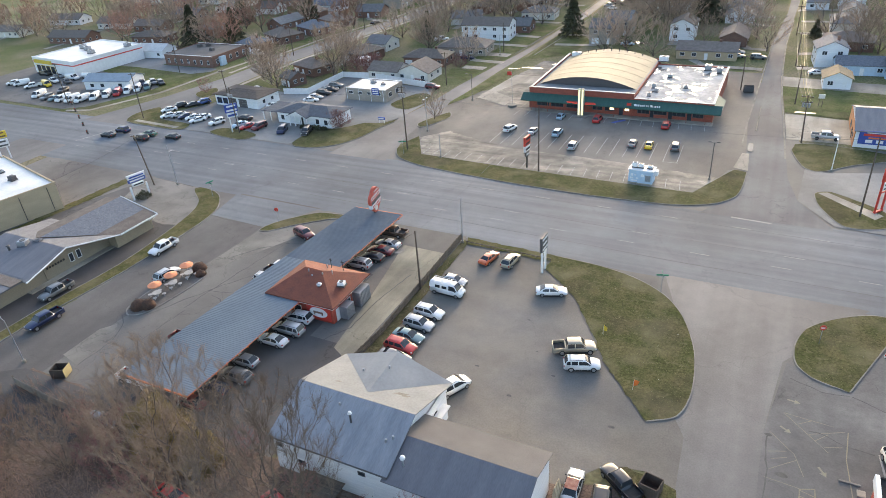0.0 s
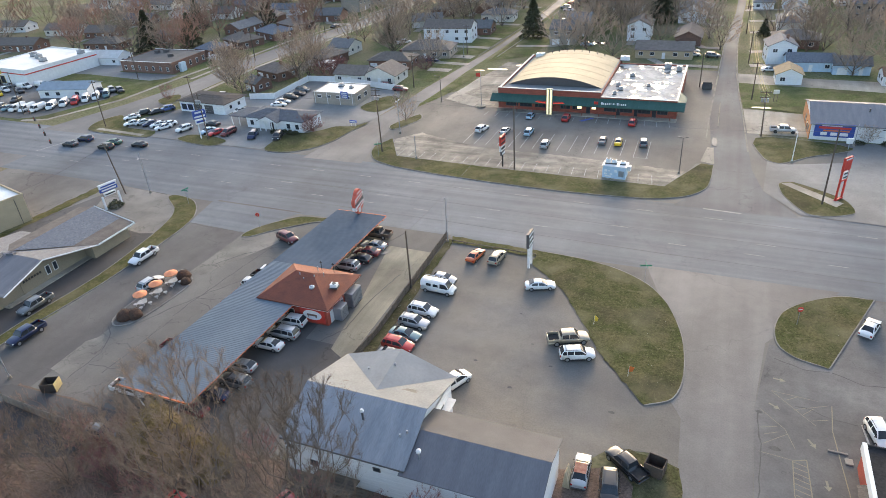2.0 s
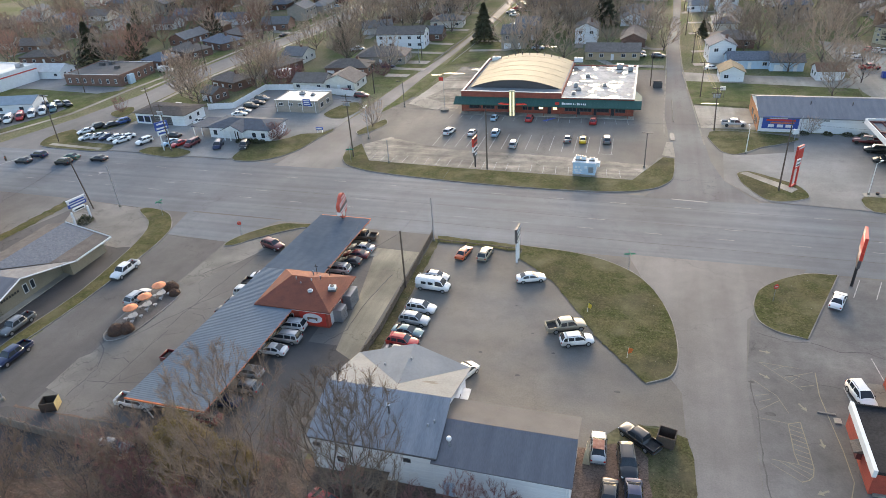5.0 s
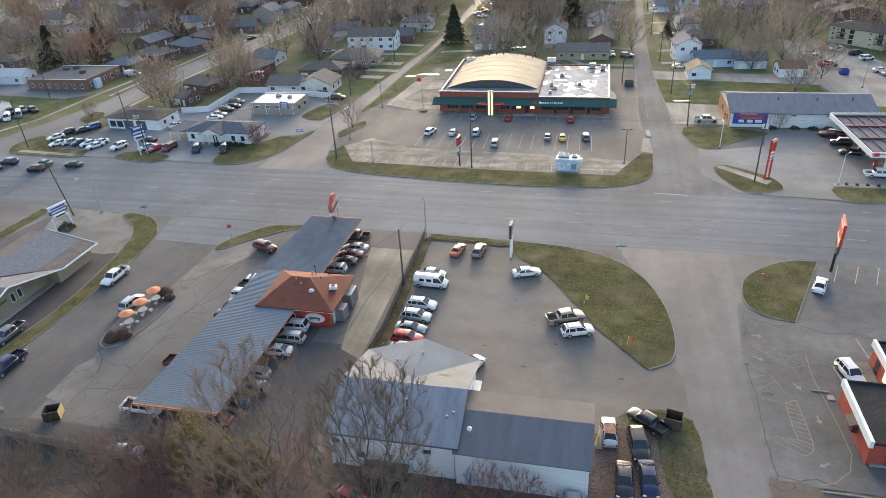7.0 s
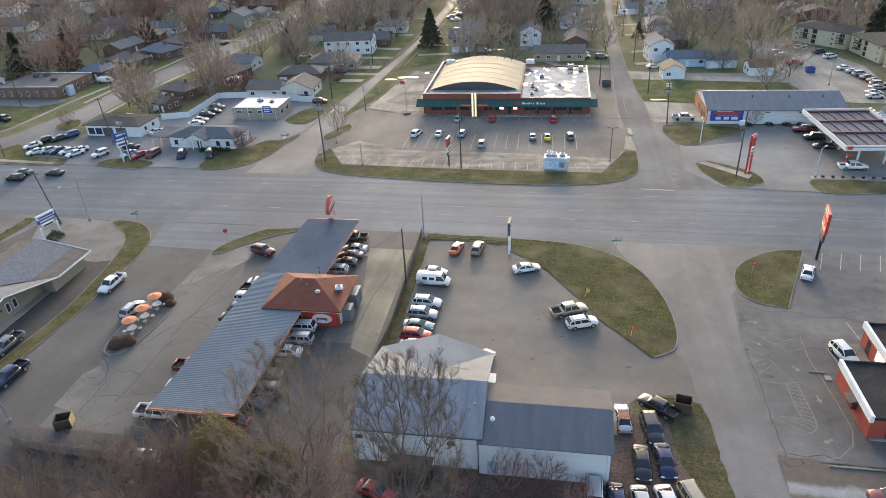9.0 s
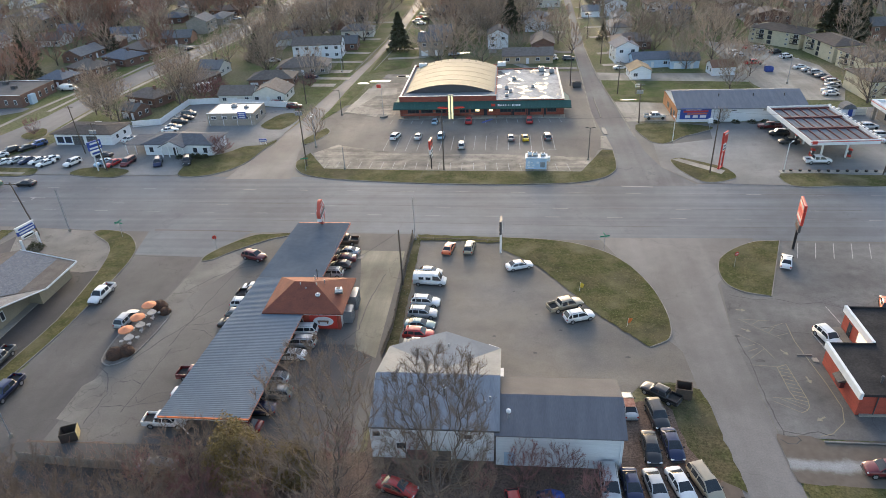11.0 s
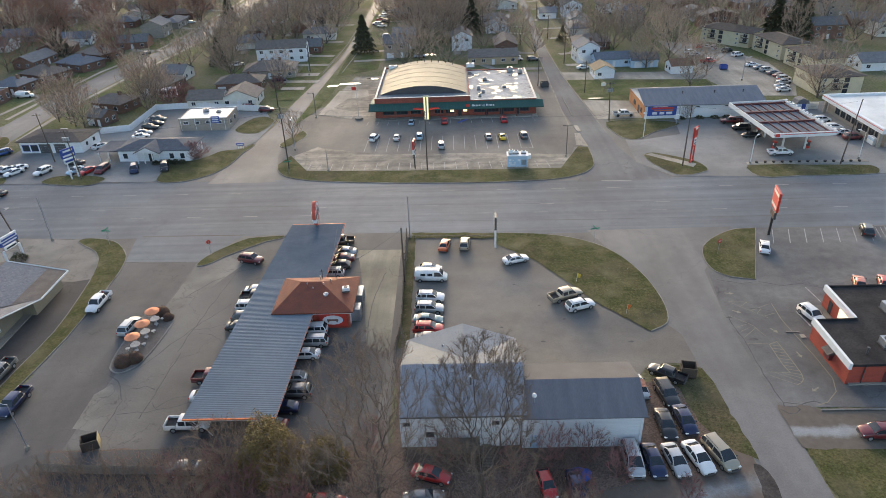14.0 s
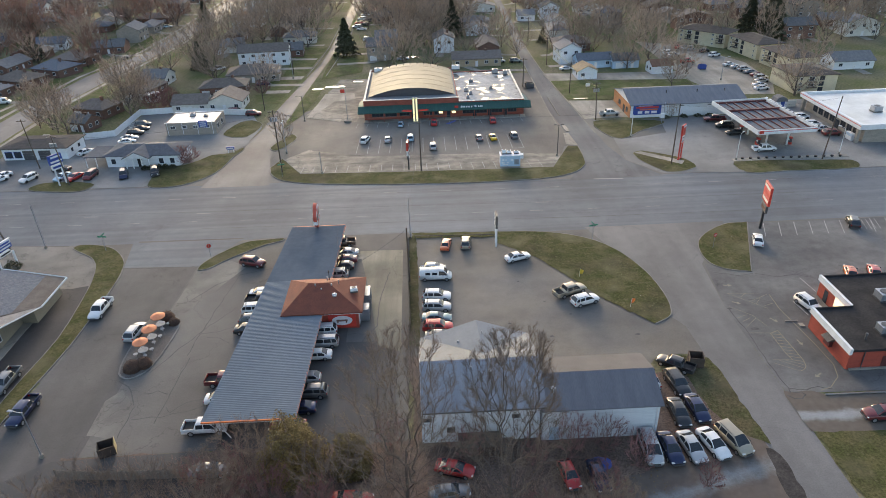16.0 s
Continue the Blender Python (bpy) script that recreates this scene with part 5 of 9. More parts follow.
def kiosk():
    r = thing("ice_kiosk", -22.6, 129.9, 0, -3, label="pale blue and white self-service ice kiosk with roof units", category="kiosk")
    part("cabin", B(-2.4, -1.3, 0.25, 2.4, 1.3, 2.9, .04), PALEBLUE, r)
    part("plinth", B(-2.5, -1.4, 0, 2.5, 1.4, .25), CONC, r)
    part("roof", B(-2.55, -1.45, 2.9, 2.55, 1.45, 3.05), WHITE, r)
    part("side_unit", B(2.4, -.6, 1.9, 3.2, .6, 2.9, .04), WHITE, r)
    for x, z, w2, h in ((-1.7, 1.9, .5, .5), (-1.0, 1.9, .4, .3), (-1.7, 1.2, .7, .35), (-.6, 1.2, .5, .3), (.4, 1.9, .6, .5), (1.5, 1.4, 1.1, 1.3), (-1.2, .7, 1.3, .25)):
        part("panel", B(x - w2 / 2, -1.34, z - h / 2, x + w2 / 2, -1.3, z + h / 2), WHITE if w2 != 1.1 else STEEL, r)
    for x, h in ((-1.5, .9), (-.3, .7), (1.5, .5)):
        roof_unit(-22.6 + x, 130, 3.17, 1.0, .9, h, WHITE)


kiosk()


# ---- gas station ----
def gas_canopy():
    r = thing("gas_canopy", 45, 144, 0, 3, label="white gas station canopy with dark red roof beams", category="canopy")
    w, d, z = 7.6, 12.6, 4.7
    part("deck", B(-w + .2, -d + .2, z + .1, w - .2, d - .2, z + .3), mat("grey_deck_sheet", (.13, .145, .165), (.19, .21, .23), scale=.5, rough=.95, fine=4, grain=.15, spec=.05, stretch=(3, .25, 1)), r, "grey metal deck panels")
    for a, b, c, e in ((-w, -d, w, -d + .2), (-w, d - .2, w, d), (-w, -d + .2, -w + .2, d - .2), (w - .2, -d + .2, w, d - .2)):
        part("fascia", B(a, b, z - .1, c, e, z + 1.0), WHITE, r, "white fascia with a red stripe")
    part("stripe", B(-w, -d - .03, z + .6, w, -d, z + .75), REDPAINT, r)
    part("logo_plate", B(-w + .4, -d - .05, z + .15, -w + 1.5, -d - .01, z + .9), REDPAINT, r)
    for y in (-11.6, -3.2, 4.6, 11.6):
        part("cross_beam", B(-w + .3, y - .28, z + .3, w - .3, y + .28, z + .75), DARKRED, r)
    for x in (-6.6, -4.4, -2.2, 0, 2.2, 4.4, 6.6):
        part("beam", B(x - .07, -d + .3, z + .3, x + .1, d - .3, z + .6), DARKRED, r)
    for i in range(14):
        part("ballast_lamp", B(w - .1, -d + .8 + i * 1.8, z + 1.0, w + .35, -d + 1.6 + i * 1.8, z + 1.25, .03), WHITE, r)
    for x in (-2.8, 2.8):
        for y in (-9, 0, 9):
            part("column", B(x - .18, y - .18, 0, x + .18, y + .18, z + .1, .02), WHITE, r)
    for x in (-2.8, 2.8):
        for y in (-8.6, 1.2):
            p = thing("fuel_pump", 45 + x * 1.45, 144 + y, level(45 + x * 1.45, 144 + y), label="dark and red fuel pump on a concrete plinth", category="fuel pump", group="fuel pumps")
            part("plinth", B(-.7, -1.3, .02, .7, 1.3, .18, .03), CONC, p)
            part("cabinet", B(-.3, -.5, .18, .3, .5, 1.75, .04), DARKGREY, p)
            part("screen", B(-.32, -.3, 1.2, -.3, .3, 1.6), WHITE, p)
            part("skirt", B(-.33, -.53, .18, .33, .53, .75, .03), REDPAINT, p, "red lower panel")
            part("header", B(-.36, -.56, 1.75, .36, .56, 2.1, .03), REDPAINT, p, "red header")
            part("bin", T((0, 1.0, .18), (0, 1.0, .95), .26), REDPAINT, p)


gas_canopy()


def gas_store():
    r = thing("gas_store", 66, 134.2, 0, label="tan brick gas station store with white fascia", category="building")
    W, D = 34, 29
    walls(r, 1.2, 0.4, W, D - 1, 4.0, TANBRICK)
    part("flat_roof", B(.2, .2, 4.3, W, D - .2, 4.5), MEMBRANE, r, "white membrane roof")
    for a, b, c, d in ((-.6, -.4, 0.2, D), (.2, -.4, W, .4), (.2, D - .8, W, D)):
        part("fascia", B(a, b, 3.7, c, d, 5.0), WHITE, r)
    part("stripe", B(-.64, -.4, 4.55, -.6, D, 4.7), REDPAINT, r)
    part("soffit", B(-.5, .4, 3.6, 1.2, D - 1, 3.72), WHITE, r)
    for y in (3.8, 6.6, 9.4, 14.6, 17.4, 20.2, 23):
        window(r, 1.2, y, 1.0, 2.2, 1.7, -90, DARKGREY, bars=1)
    door(r, 1.2, 12, 0, 1.8, 2.2, -90, GLASS)
    for y in (.8, 27.3):
        part("pier", B(-.5, y - .4, 0, .3, y + .4, 3.7), TANBRICK, r)
    ice = thing("ice_chest", 65.6, 137.2, 0, label="white ice chest against the store wall", category="ice chest")
    part("body", B(-.5, -1.3, .1, .5, 1.3, 1.9, .05), WHITE, ice)
    part("lid", B(-.55, -1.2, 1.2, -.5, 1.2, 1.85), PALEBLUE, ice)
    part("base", B(-.4, -1.2, 0, .4, 1.2, .1), DARKGREY, ice)
    roof_unit(76, 145, 4.65, 2.2, 2, 1.4)
    part("back_fence", B(-16, 31, 0, 0, 31.15, 1.9), OFFWHITE, r, "pale board fence behind the store")
    s = thing("garden_shed", 61, 165.6, 0, label="small white barn-roofed shed", category="shed")
    part("wall", B(-1.7, -1.4, 0, 1.7, 1.4, 2.1), SIDING, s)
    prof = [(-1.85, 2.0), (-1.3, 3.0), (0, 3.5), (1.3, 3.0), (1.85, 2.0)]
    v = [(x, y, z) for y in (-1.55, 1.55) for x, z in prof]
    part("roof", faces(v, [(i, i + 1, i + 6, i + 5) for i in range(4)] + [(0, 1, 2, 3, 4), (9, 8, 7, 6, 5)]), GREYSHINGLE, s)
    door(s, .3, -1.56, .1, 1.1, 1.9, 0, BLUEPAINT)


gas_store()


def blue_shop():
    r = thing("blue_roofed_shop", 32.5, 161.2, 0, label="long white shop with blue-grey roof and orange brick end", category="building")
    w = 16.6
    walls(r, -w, 0, w, 17, 3.7, SIDING)
    part("roof", gable(-w, 0, w, 17, 3.75, 2.3, .5), mat("shop_blue_roof", (.1, .117, .145), (.13, .147, .175), scale=.4, rough=.7, fine=4, grain=.12, stretch=(3, .5, 1)), r, "blue-grey metal gable roof")
    for b in gable_end(-w, 0, w, 17, 3.7, 2.25):
        part("gable_wall", b, SIDING, r)
    part("end_wall", B(-w - .2, 0, 0, -w - .01, 17, 3.6), mat("orange_brick", (0.45, 0.2, 0.08), (0.36, 0.16, 0.07), scale=.5, rough=.9, fine=8, grain=.2), r, "orange brick end wall")
    door(r, -w - .22, 6, 0, 1.6, 2.2, -90, GLASS)
    window(r, -w - .22, 10.5, 1, 2, 1.4, -90, DARKGREY)
    window(r, -w - .22, 3, 1, 1.6, 1.4, -90, DARKGREY)
    for x in (-10, -2, 6, 13):
        part("eave_vent", B(x - .6, -.05, 3.0, x + .6, -.01, 3.25), DARKGREY, r)
    bb = thing("painted_billboard", 20.6, 161.0, 0.9, label="blue painted wall billboard with red and white bars", category="sign")
    part("panel", B(-4.0, -.06, 0, 4.0, .1, 3.0), BLUEPAINT, bb)
    for x, z, ww, h, m in ((0, 2.1, 6.4, .5, REDPAINT), (.4, 1.45, 5.2, .3, ORANGE), (-2, .7, 1.3, .7, WHITE), (0, .7, 1.3, .7, WHITE), (2, .7, 1.6, .7, WHITE), (-.6, 2.55, 4, .15, WHITE)):
        part("painted_bar", B(x - ww / 2, -.1, z - h / 2, x + ww / 2, -.06, z + h / 2), m, bb)
    for x in (-5, 4, 12):
        vent_pipe(32.5 + x, 166.5, 5.2, .7, .12, DARKGREY)


blue_shop()


# ---- red restaurant ----
def restaurant():
    r = thing("red_restaurant", 14, 50, 0, label="red painted brick restaurant with white fascia and black flat roof", category="building")
    walls(r, .2, .2, 30, 10.2, 3.2, REDWALL)
    walls(r, 6.2, 10.2, 30, 18.8, 3.2, REDWALL)
    part("roof", B(.3, .3, 3.2, 30, 10.3, 3.35), BLACKROOF, r)
    part("roof", B(6.3, 10.3, 3.2, 30, 18.7, 3.35), BLACKROOF, r)
    for a, b, c, d in ((-.1, -.05, .3, 10.3), (5.9, 10.3, 6.3, 19)):
        part("fascia", B(a, b, 2.75, c, d, 3.75), WHITE, r, "white sheet-metal fascia")
    for a, b, c, d in ((.3, -.05, 30, .15), (.3, 10.15, 6.3, 10.3), (6.3, 18.8, 30, 19)):
        part("parapet", B(a, b, 3.2, c, d, 3.6), BLACKROOF, r)
    part("drive_window", B(-.35, 4.0, 1.0, .2, 5.4, 2.1), DARKRED, r)
    part("window_roof", faces([(-.8, 3.8, 2.15), (-.8, 5.6, 2.15), (.2, 5.6, 2.6), (.2, 3.8, 2.6), (-.8, 3.8, 2.05), (-.8, 5.6, 2.05), (.2, 5.6, 2.05), (.2, 3.8, 2.05)], [(0, 1, 2, 3), (0, 3, 7, 4), (1, 5, 6, 2), (0, 4, 5, 1), (4, 7, 6, 5)]), BROWNSHINGLE, r)
    window(r, 6.2, 13.0, .8, 2.6, 1.8, -90, WHITE, WARMPANE)
    door(r, 6.2, 16.6, 0, 1.0, 2.1, -90, GLASS)
    part("downpipe", T((2.2, .1, 0), (2.2, .1, 3.2), .07), DARKGREY, r)
    door(r, 5.5, .2, 0, 1.0, 2.1, 0, DARKRED)
    part("wall_base", B(.6, -.1, 0, 30, .2, .3), CONC, r)
    vent_pipe(17.5, 52.5, 3.4, .8, .14, DARKGREY)
    roof_unit(21, 54, 3.5, 1.6, 1.6, 1.1)
    roof_unit(26, 62, 3.5, 2, 2, 1.2)
    part("kerb_block", B(-2.5, 11.75, .02, -.5, 12.0, .18, .03), KERB, r)
    part("step", B(-.9, 10.3, .02, -.12, 11.2, .2, .03), CONC, r)
    part("walk", B(3.6, 10.5, .02, 6.0, 18.6, .16, .03), PATCH, r)


restaurant()


# ---- low clubhouse and tan block building ----
CLUBROOF = mat("dark_brown_weathered_roof", (0.095, 0.08, 0.07), (0.13, 0.112, 0.1), scale=0.8, rough=0.9, fine=6, grain=0.2)


def clubhouse():
    r = thing("low_clubhouse", -117, 66, 0, label="low olive-tan clubhouse with blue shingle and grey roofs", category="building")
    walls(r, -8.0, -22, 7.0, -2, 2.8, OLIVE)
    walls(r, -4.2, -2, 7.0, 13.8, 2.8, OLIVE)
    E, RX, ze, zr = 10.5, -.6, 2.95, 4.5
    v = [(E, 5.7, ze), (E, 14.6, ze), (RX, 15.8, zr), (RX, -2.5, zr), (-4.6, 15.3, 3.95), (-4.6, -2.5, 3.95)]
    v += [(x, y, z - .15) for x, y, z in v]
    part("north_roof", faces(v, [(0, 1, 2, 3), (3, 2, 4, 5), (9, 8, 7, 6), (11, 10, 8, 9), (0, 6, 7, 1), (1, 7, 8, 2), (2, 8, 10, 4), (4, 10, 11, 5), (5, 11, 9, 3), (3, 9, 6, 0)]), CLUBROOF, r, "brown weathered roof")
    zs = lambda x: ze + (zr - ze) * (E - x) / (E - RX) + .03
    part("blue_shingle_band", faces([(7.1, 3.4, zs(7.1)), (7.1, 14.5, zs(7.1)), (RX, 15.6, zs(RX)), (RX, -2.4, zs(RX))], [(0, 1, 2, 3)]), BLUESHINGLE, r, "blue-grey shingle band under the ridge")
    part("fascia", B(E - .02, 5.7, ze - .22, E + .12, 14.7, ze + .06), WHITE, r, "white eave board")
    part("fascia", T((E, 14.68, ze), (RX, 15.88, zr), .12, None, 4), WHITE, r)
    part("wall", B(7.0, 5.2, 0, 9.3, 13.8, 2.8), OLIVE, r)
    for q in (13.2, 14.3):
        part("eave_bracket", T((9.4, q, 1.9), (E - .1, q, ze - .2), .1), WHITE, r)
    # cross gable facing the street
    v = [(9.0, -12.5, 2.75), (7.6, -3.3, 4.3), (10.4, 5.8, 2.75), (-9.5, -12.5, 2.75), (-9.5, -3.3, 4.3), (-9.5, 5.8, 2.75)]
    up = [(x, y, z + .16) for x, y, z in v]
    part("cross_gable", faces(v + up, [(6, 7, 10, 9), (7, 8, 11, 10), (0, 3, 4, 1), (1, 4, 5, 2), (0, 1, 7, 6), (1, 2, 8, 7), (9, 10, 4, 3), (10, 11, 5, 4)]), GREYSHINGLE, r, "grey shingle cross gable")
    part("blue_membrane", faces([(8.3, -12.0, 3.02), (7.2, -3.5, 4.5), (-9.3, -3.5, 4.5), (-9.3, -12.0, 3.02)], [(0, 1, 2, 3)]), DARKMETAL, r, "dark blue sheet roofing")
    part("gable_wall", faces([(7.0, -12.3, 2.75), (7.0, 5.6, 2.75), (7.0, -3.3, 4.2), (6.8, -12.3, 2.75), (6.8, 5.6, 2.75), (6.8, -3.3, 4.2)], [(0, 1, 2), (5, 4, 3)]), OLIVE, r)
    for a, b in (((9.05, -12.5, 2.8), (7.65, -3.3, 4.35)), ((7.65, -3.3, 4.35), (10.45, 5.8, 2.8))):
        part("bargeboard", T(a, b, .14, None, 4), WHITE, r, "white bargeboard")
    part("south_roof", B(-9.5, -22.5, 2.8, 8.0, -12.5, 3.0), DARKMETAL, r)
    part("brown_strip", B(-9.5, -14.6, 3.0, 8.0, -12.4, 3.12), BROWNSHINGLE, r)
    for y in (-2.6, -1.1):
        window(r, 7.0, y, 1.1, .9, 1.7, 90)
    for y in (-8, 8, 12):
        part("pilaster", B(7.0, y - .12, 0, 7.12, y + .12, 2.8), OLIVE, r)
    bars(r, "letter_bar", [(i * .55 - 2.2, 0, .35, .4) for i in range(7)], BLACK, 90, (7.05, -5.2, 2.3))
    part("walk", B(7.0, -12, .08, 8.4, 8, .2), CONC, r)
    roof_unit(-118.6, 61, 4.1, 1.6, 1.4, 1.0, STEEL, 20)
    vent_pipe(-120, 59, 3.8, .9, .22, DARKGREY)
    vent_pipe(-121.5, 58, 3.6, 1.0, .15, DARKGREY)
    roof_unit(-116.8, 62.6, 4.3, 1.4, .9, .5, DARKMETAL, 15)


clubhouse()


def tan_block():
    r = thing("tan_block_building", -150, 76, 0, -14, label="tan painted block building with a white roof", category="building")
    walls(r, -15, -16, 13.8, 7.5, 6.0, TANWALL)
    part("roof", B(-14.8, -15.8, 5.7, 13.6, 7.3, 5.85), MEMBRANE, r, "bright white membrane roof")
    for a, b, c, d in ((-15.1, -16.1, 13.9, -15.8), (-15.1, 7.3, 13.9, 7.6), (13.6, -15.8, 13.9, 7.3)):
        part("parapet", B(a, b, 5.7, c, d, 6.2), TANWALL, r)
    for y in (-8, 0, 5.6):
        part("conduit", T((13.95, y, .3), (13.95, y, 5.6), .06), DARKGREY, r)
    roof_unit(-146, 78, 6.0, 1.4, 1.2, .9, DARKGREY)
    roof_unit(-153, 80, 6.0, .9, .9, .5)


tan_block()

# ---- vehicles ----
TYRE = mat("tyre_rubber", (0.018, 0.018, 0.019), (0.03, 0.03, 0.03), rough=0.9)
RIM = paint("wheel_alloy", (0.42, 0.42, 0.43), rough=0.35, metal=0.7)
CARGLASS = mat("car_glass", (0.022, 0.026, 0.031), (0.032, 0.037, 0.043), scale=0.5, rough=0.06, bump=0)
LAMP = paint("clear_lamp", (0.7, 0.7, 0.68), rough=0.15)
TAIL = paint("red_lamp", (0.35, 0.02, 0.015), rough=0.2)
BEDLINER = mat("bed_liner", (0.03, 0.028, 0.027), (0.055, 0.05, 0.045), scale=1.5, rough=0.9)
COLOURS = {"white": (0.7, 0.7, 0.695), "silver": (0.42, 0.43, 0.44), "grey": (0.16, 0.165, 0.17), "black": (0.012, 0.012, 0.014), "red": (0.42, 0.02, 0.018), "maroon": (0.14, 0.018, 0.02),
           "blue": (0.035, 0.09, 0.27), "navy": (0.012, 0.022, 0.07), "pale blue": (0.33, 0.47, 0.58), "teal": (0.12, 0.2, 0.22), "green": (0.05, 0.12, 0.08), "yellow": (0.72, 0.47, 0.02), "orange": (0.55, 0.11, 0.03),
           "tan": (0.36, 0.31, 0.23), "gold": (0.33, 0.28, 0.19), "brown": (0.1, 0.06, 0.04)}


def car_paint(c):
    return paint("car_" + c.replace(" ", "_"), COLOURS[c], rough=0.32, metal=0.35 if c in ("silver", "grey", "gold", "teal", "pale blue", "navy", "tan") else 0.0, coat=0.6, bump=0)


# length, width, height, belt, hood end, screen top, roof end, tail window base, clearance, wheel radius
KINDS = {"sedan": (4.8, 1.84, 1.46, 0.99, 1.12, 0.2, -1.0, -1.85, 0.24, 0.34), "hatchback": (4.2, 1.78, 1.52, 1.02, 1.05, 0.25, -1.25, -1.9, 0.24, 0.33),
         "suv": (4.75, 1.92, 1.75, 1.16, 1.15, 0.4, -1.85, -2.26, 0.3, 0.39), "minivan": (5.05, 1.97, 1.75, 1.1, 1.6, 0.55, -2.1, -2.44, 0.26, 0.35),
         "van": (5.7, 2.02, 2.12, 1.25, 2.1, 1.5, -2.76, -2.82, 0.32, 0.37), "pickup": (5.85, 2.0, 1.9, 1.2, 1.5, 0.85, -0.95, -1.15, 0.42, 0.42)}
WORDS = {"sedan": "sedan", "hatchback": "hatchback car", "suv": "sport utility vehicle", "minivan": "minivan", "van": "cargo van", "pickup": "pickup truck"}


RING = ((.86, 0), (.98, .14), (1.0, .45), (.975, .74), (.9, .9), (.66, .985), (.25, 1.03))
RING = [(a, b) for a, b in RING] + [(-a, b) for a, b in RING[::-1]]


def loft(bm, stations):
    """A hull through cross-sections (x, half width, underside, top)."""
    rows = [[bm.verts.new((x, w * a, zl + (z - zl) * b)) for a, b in RING] for x, w, zl, z in stations]
    n = len(RING)
    for a, b in zip(rows, rows[1:]):
        for i in range(n):
            bm.faces.new((a[i], a[(i + 1) % n], b[(i + 1) % n], b[i]))
    bm.faces.new(rows[0]), bm.faces.new(rows[-1][::-1])


def car_template(kind, full=True):
    L, W, H, belt, cowl, ftop, rtop, rbase, clr, rw = KINDS[kind]
    f, w = L / 2, W / 2
    root = new(WORDS[kind].replace(" ", "_"))
    bm = bmesh.new()
    nose = .8 if kind in ("pickup", "van", "suv") else .72
    front = [(f, w * .58, clr + .12, belt * (nose - .14)), (f - .06, w * .74, clr + .03, belt * (nose - .05)), (f - .2, w * .89, clr, belt * (nose + .01)), (f - .5, w * .975, clr, belt * (nose + .1)), ((f + cowl) / 2 - .1, w, clr, belt * .95), (cowl, w, clr, belt - .01)]
    if kind == "pickup":
        loft(bm, [*front, (0, w, clr, belt + .02), (rbase - .1, w, clr, belt + .02), (rbase - .12, w, clr, .74), (-f + .1, w, clr, .74), (-f, w * .97, clr + .05, .72)])
        for q in (-1, 1):
            box(bm, -f + .06, q * w - .09 * (q > 0), .7, rbase - .12, q * w + .09 * (q < 0), belt + .03, 0, .02)
        box(bm, -f + .0, -w + .09, .7, -f + .09, w - .09, belt + .01)
    else:
        tail = belt + .04 if kind == "sedan" else belt
        loft(bm, [*front, (0, w, clr, belt), (rbase + .1, w, clr, tail), (-f + .3, w * .985, clr, tail - .01), (-f + .12, w * .95, clr, tail - .07), (-f + .02, w * .88, clr + .05, tail * .82), (-f, w * .8, clr + .12, tail * .6)])
    # cabin: one curved shell over cross-sections, sorted into roof, pillars and panes
    wb, wt = w * .93, w * (.7 if kind in ("sedan", "hatchback") else .76)
    pill = {"sedan": [-.35], "hatchback": [-.4], "suv": [-.5, -1.45], "minivan": [-.35, -1.5], "van": [.55], "pickup": [.02]}[kind]
    xs = [(cowl, 0), ((cowl * .6 + ftop * .4), .46), ((cowl + ftop * 3) / 4, .82), (ftop, .95), (ftop - .3, .985)]
    for p in pill:
        if p + .06 < ftop - .32:
            xs += [(p + .06, 1), (p - .06, 1)]
    xs += [(rtop + .35, .985), (rtop, .95), (rtop * .55 + rbase * .45, .6), (rbase, 0)]
    Hc = H - belt
    rows = []
    for x, k in xs:
        z = belt - .02 + Hc * k
        y = wb + (wt - wb) * k
        rows.append([(x, wb, belt - .03), (x, y + .025 * k, belt - .03 + (z - belt) * .86), (x, y * .88, z - .012 * k), (x, y * .45, z + .012 * k), (x, -y * .45, z + .012 * k), (x, -y * .88, z - .012 * k), (x, -y - .025 * k, belt - .03 + (z - belt) * .86), (x, -wb, belt - .03)])
    buckets = {"body": bm, "windscreen": bmesh.new(), "rear_window": bmesh.new(), "side_window": bmesh.new(), "side_window_far": bmesh.new()}
    for a, b, (xa, ka), (xb, kb) in zip(rows, rows[1:], xs, xs[1:]):
        for i in range(7):
            if i in (0, 6):
                post = abs(xa - xb - .12) < .01 and ka == kb == 1 or xa <= ftop and xb < rbase + .01 and kind == "sedan" or kind == "van" and xb < pill[0] or kind == "pickup" and xa <= rtop + .01 or xa <= rtop - .01
                to = "body" if post else ("side_window" if i == 0 else "side_window_far")
            elif i in (1, 5):
                to = "body"
            else:
                to = "windscreen" if xa > ftop else "rear_window" if xa < rtop + .01 else "body"
            g = buckets[to]
            g.faces.new([g.verts.new(p) for p in (a[i], a[i + 1], b[i + 1], b[i])])
    for g in buckets.values():
        bmesh.ops.remove_doubles(g, verts=g.verts, dist=.0005)
    # gutter line and lower trim keep the flanks from looking moulded in one piece
    part("body", bm, [car_paint("white")], root, smooth=True)
    for k, g in buckets.items():
        if k != "body":
            if len(g.faces):
                part(k.replace("_far", ""), g, CARGLASS, root, smooth=True)
            else:
                g.free()
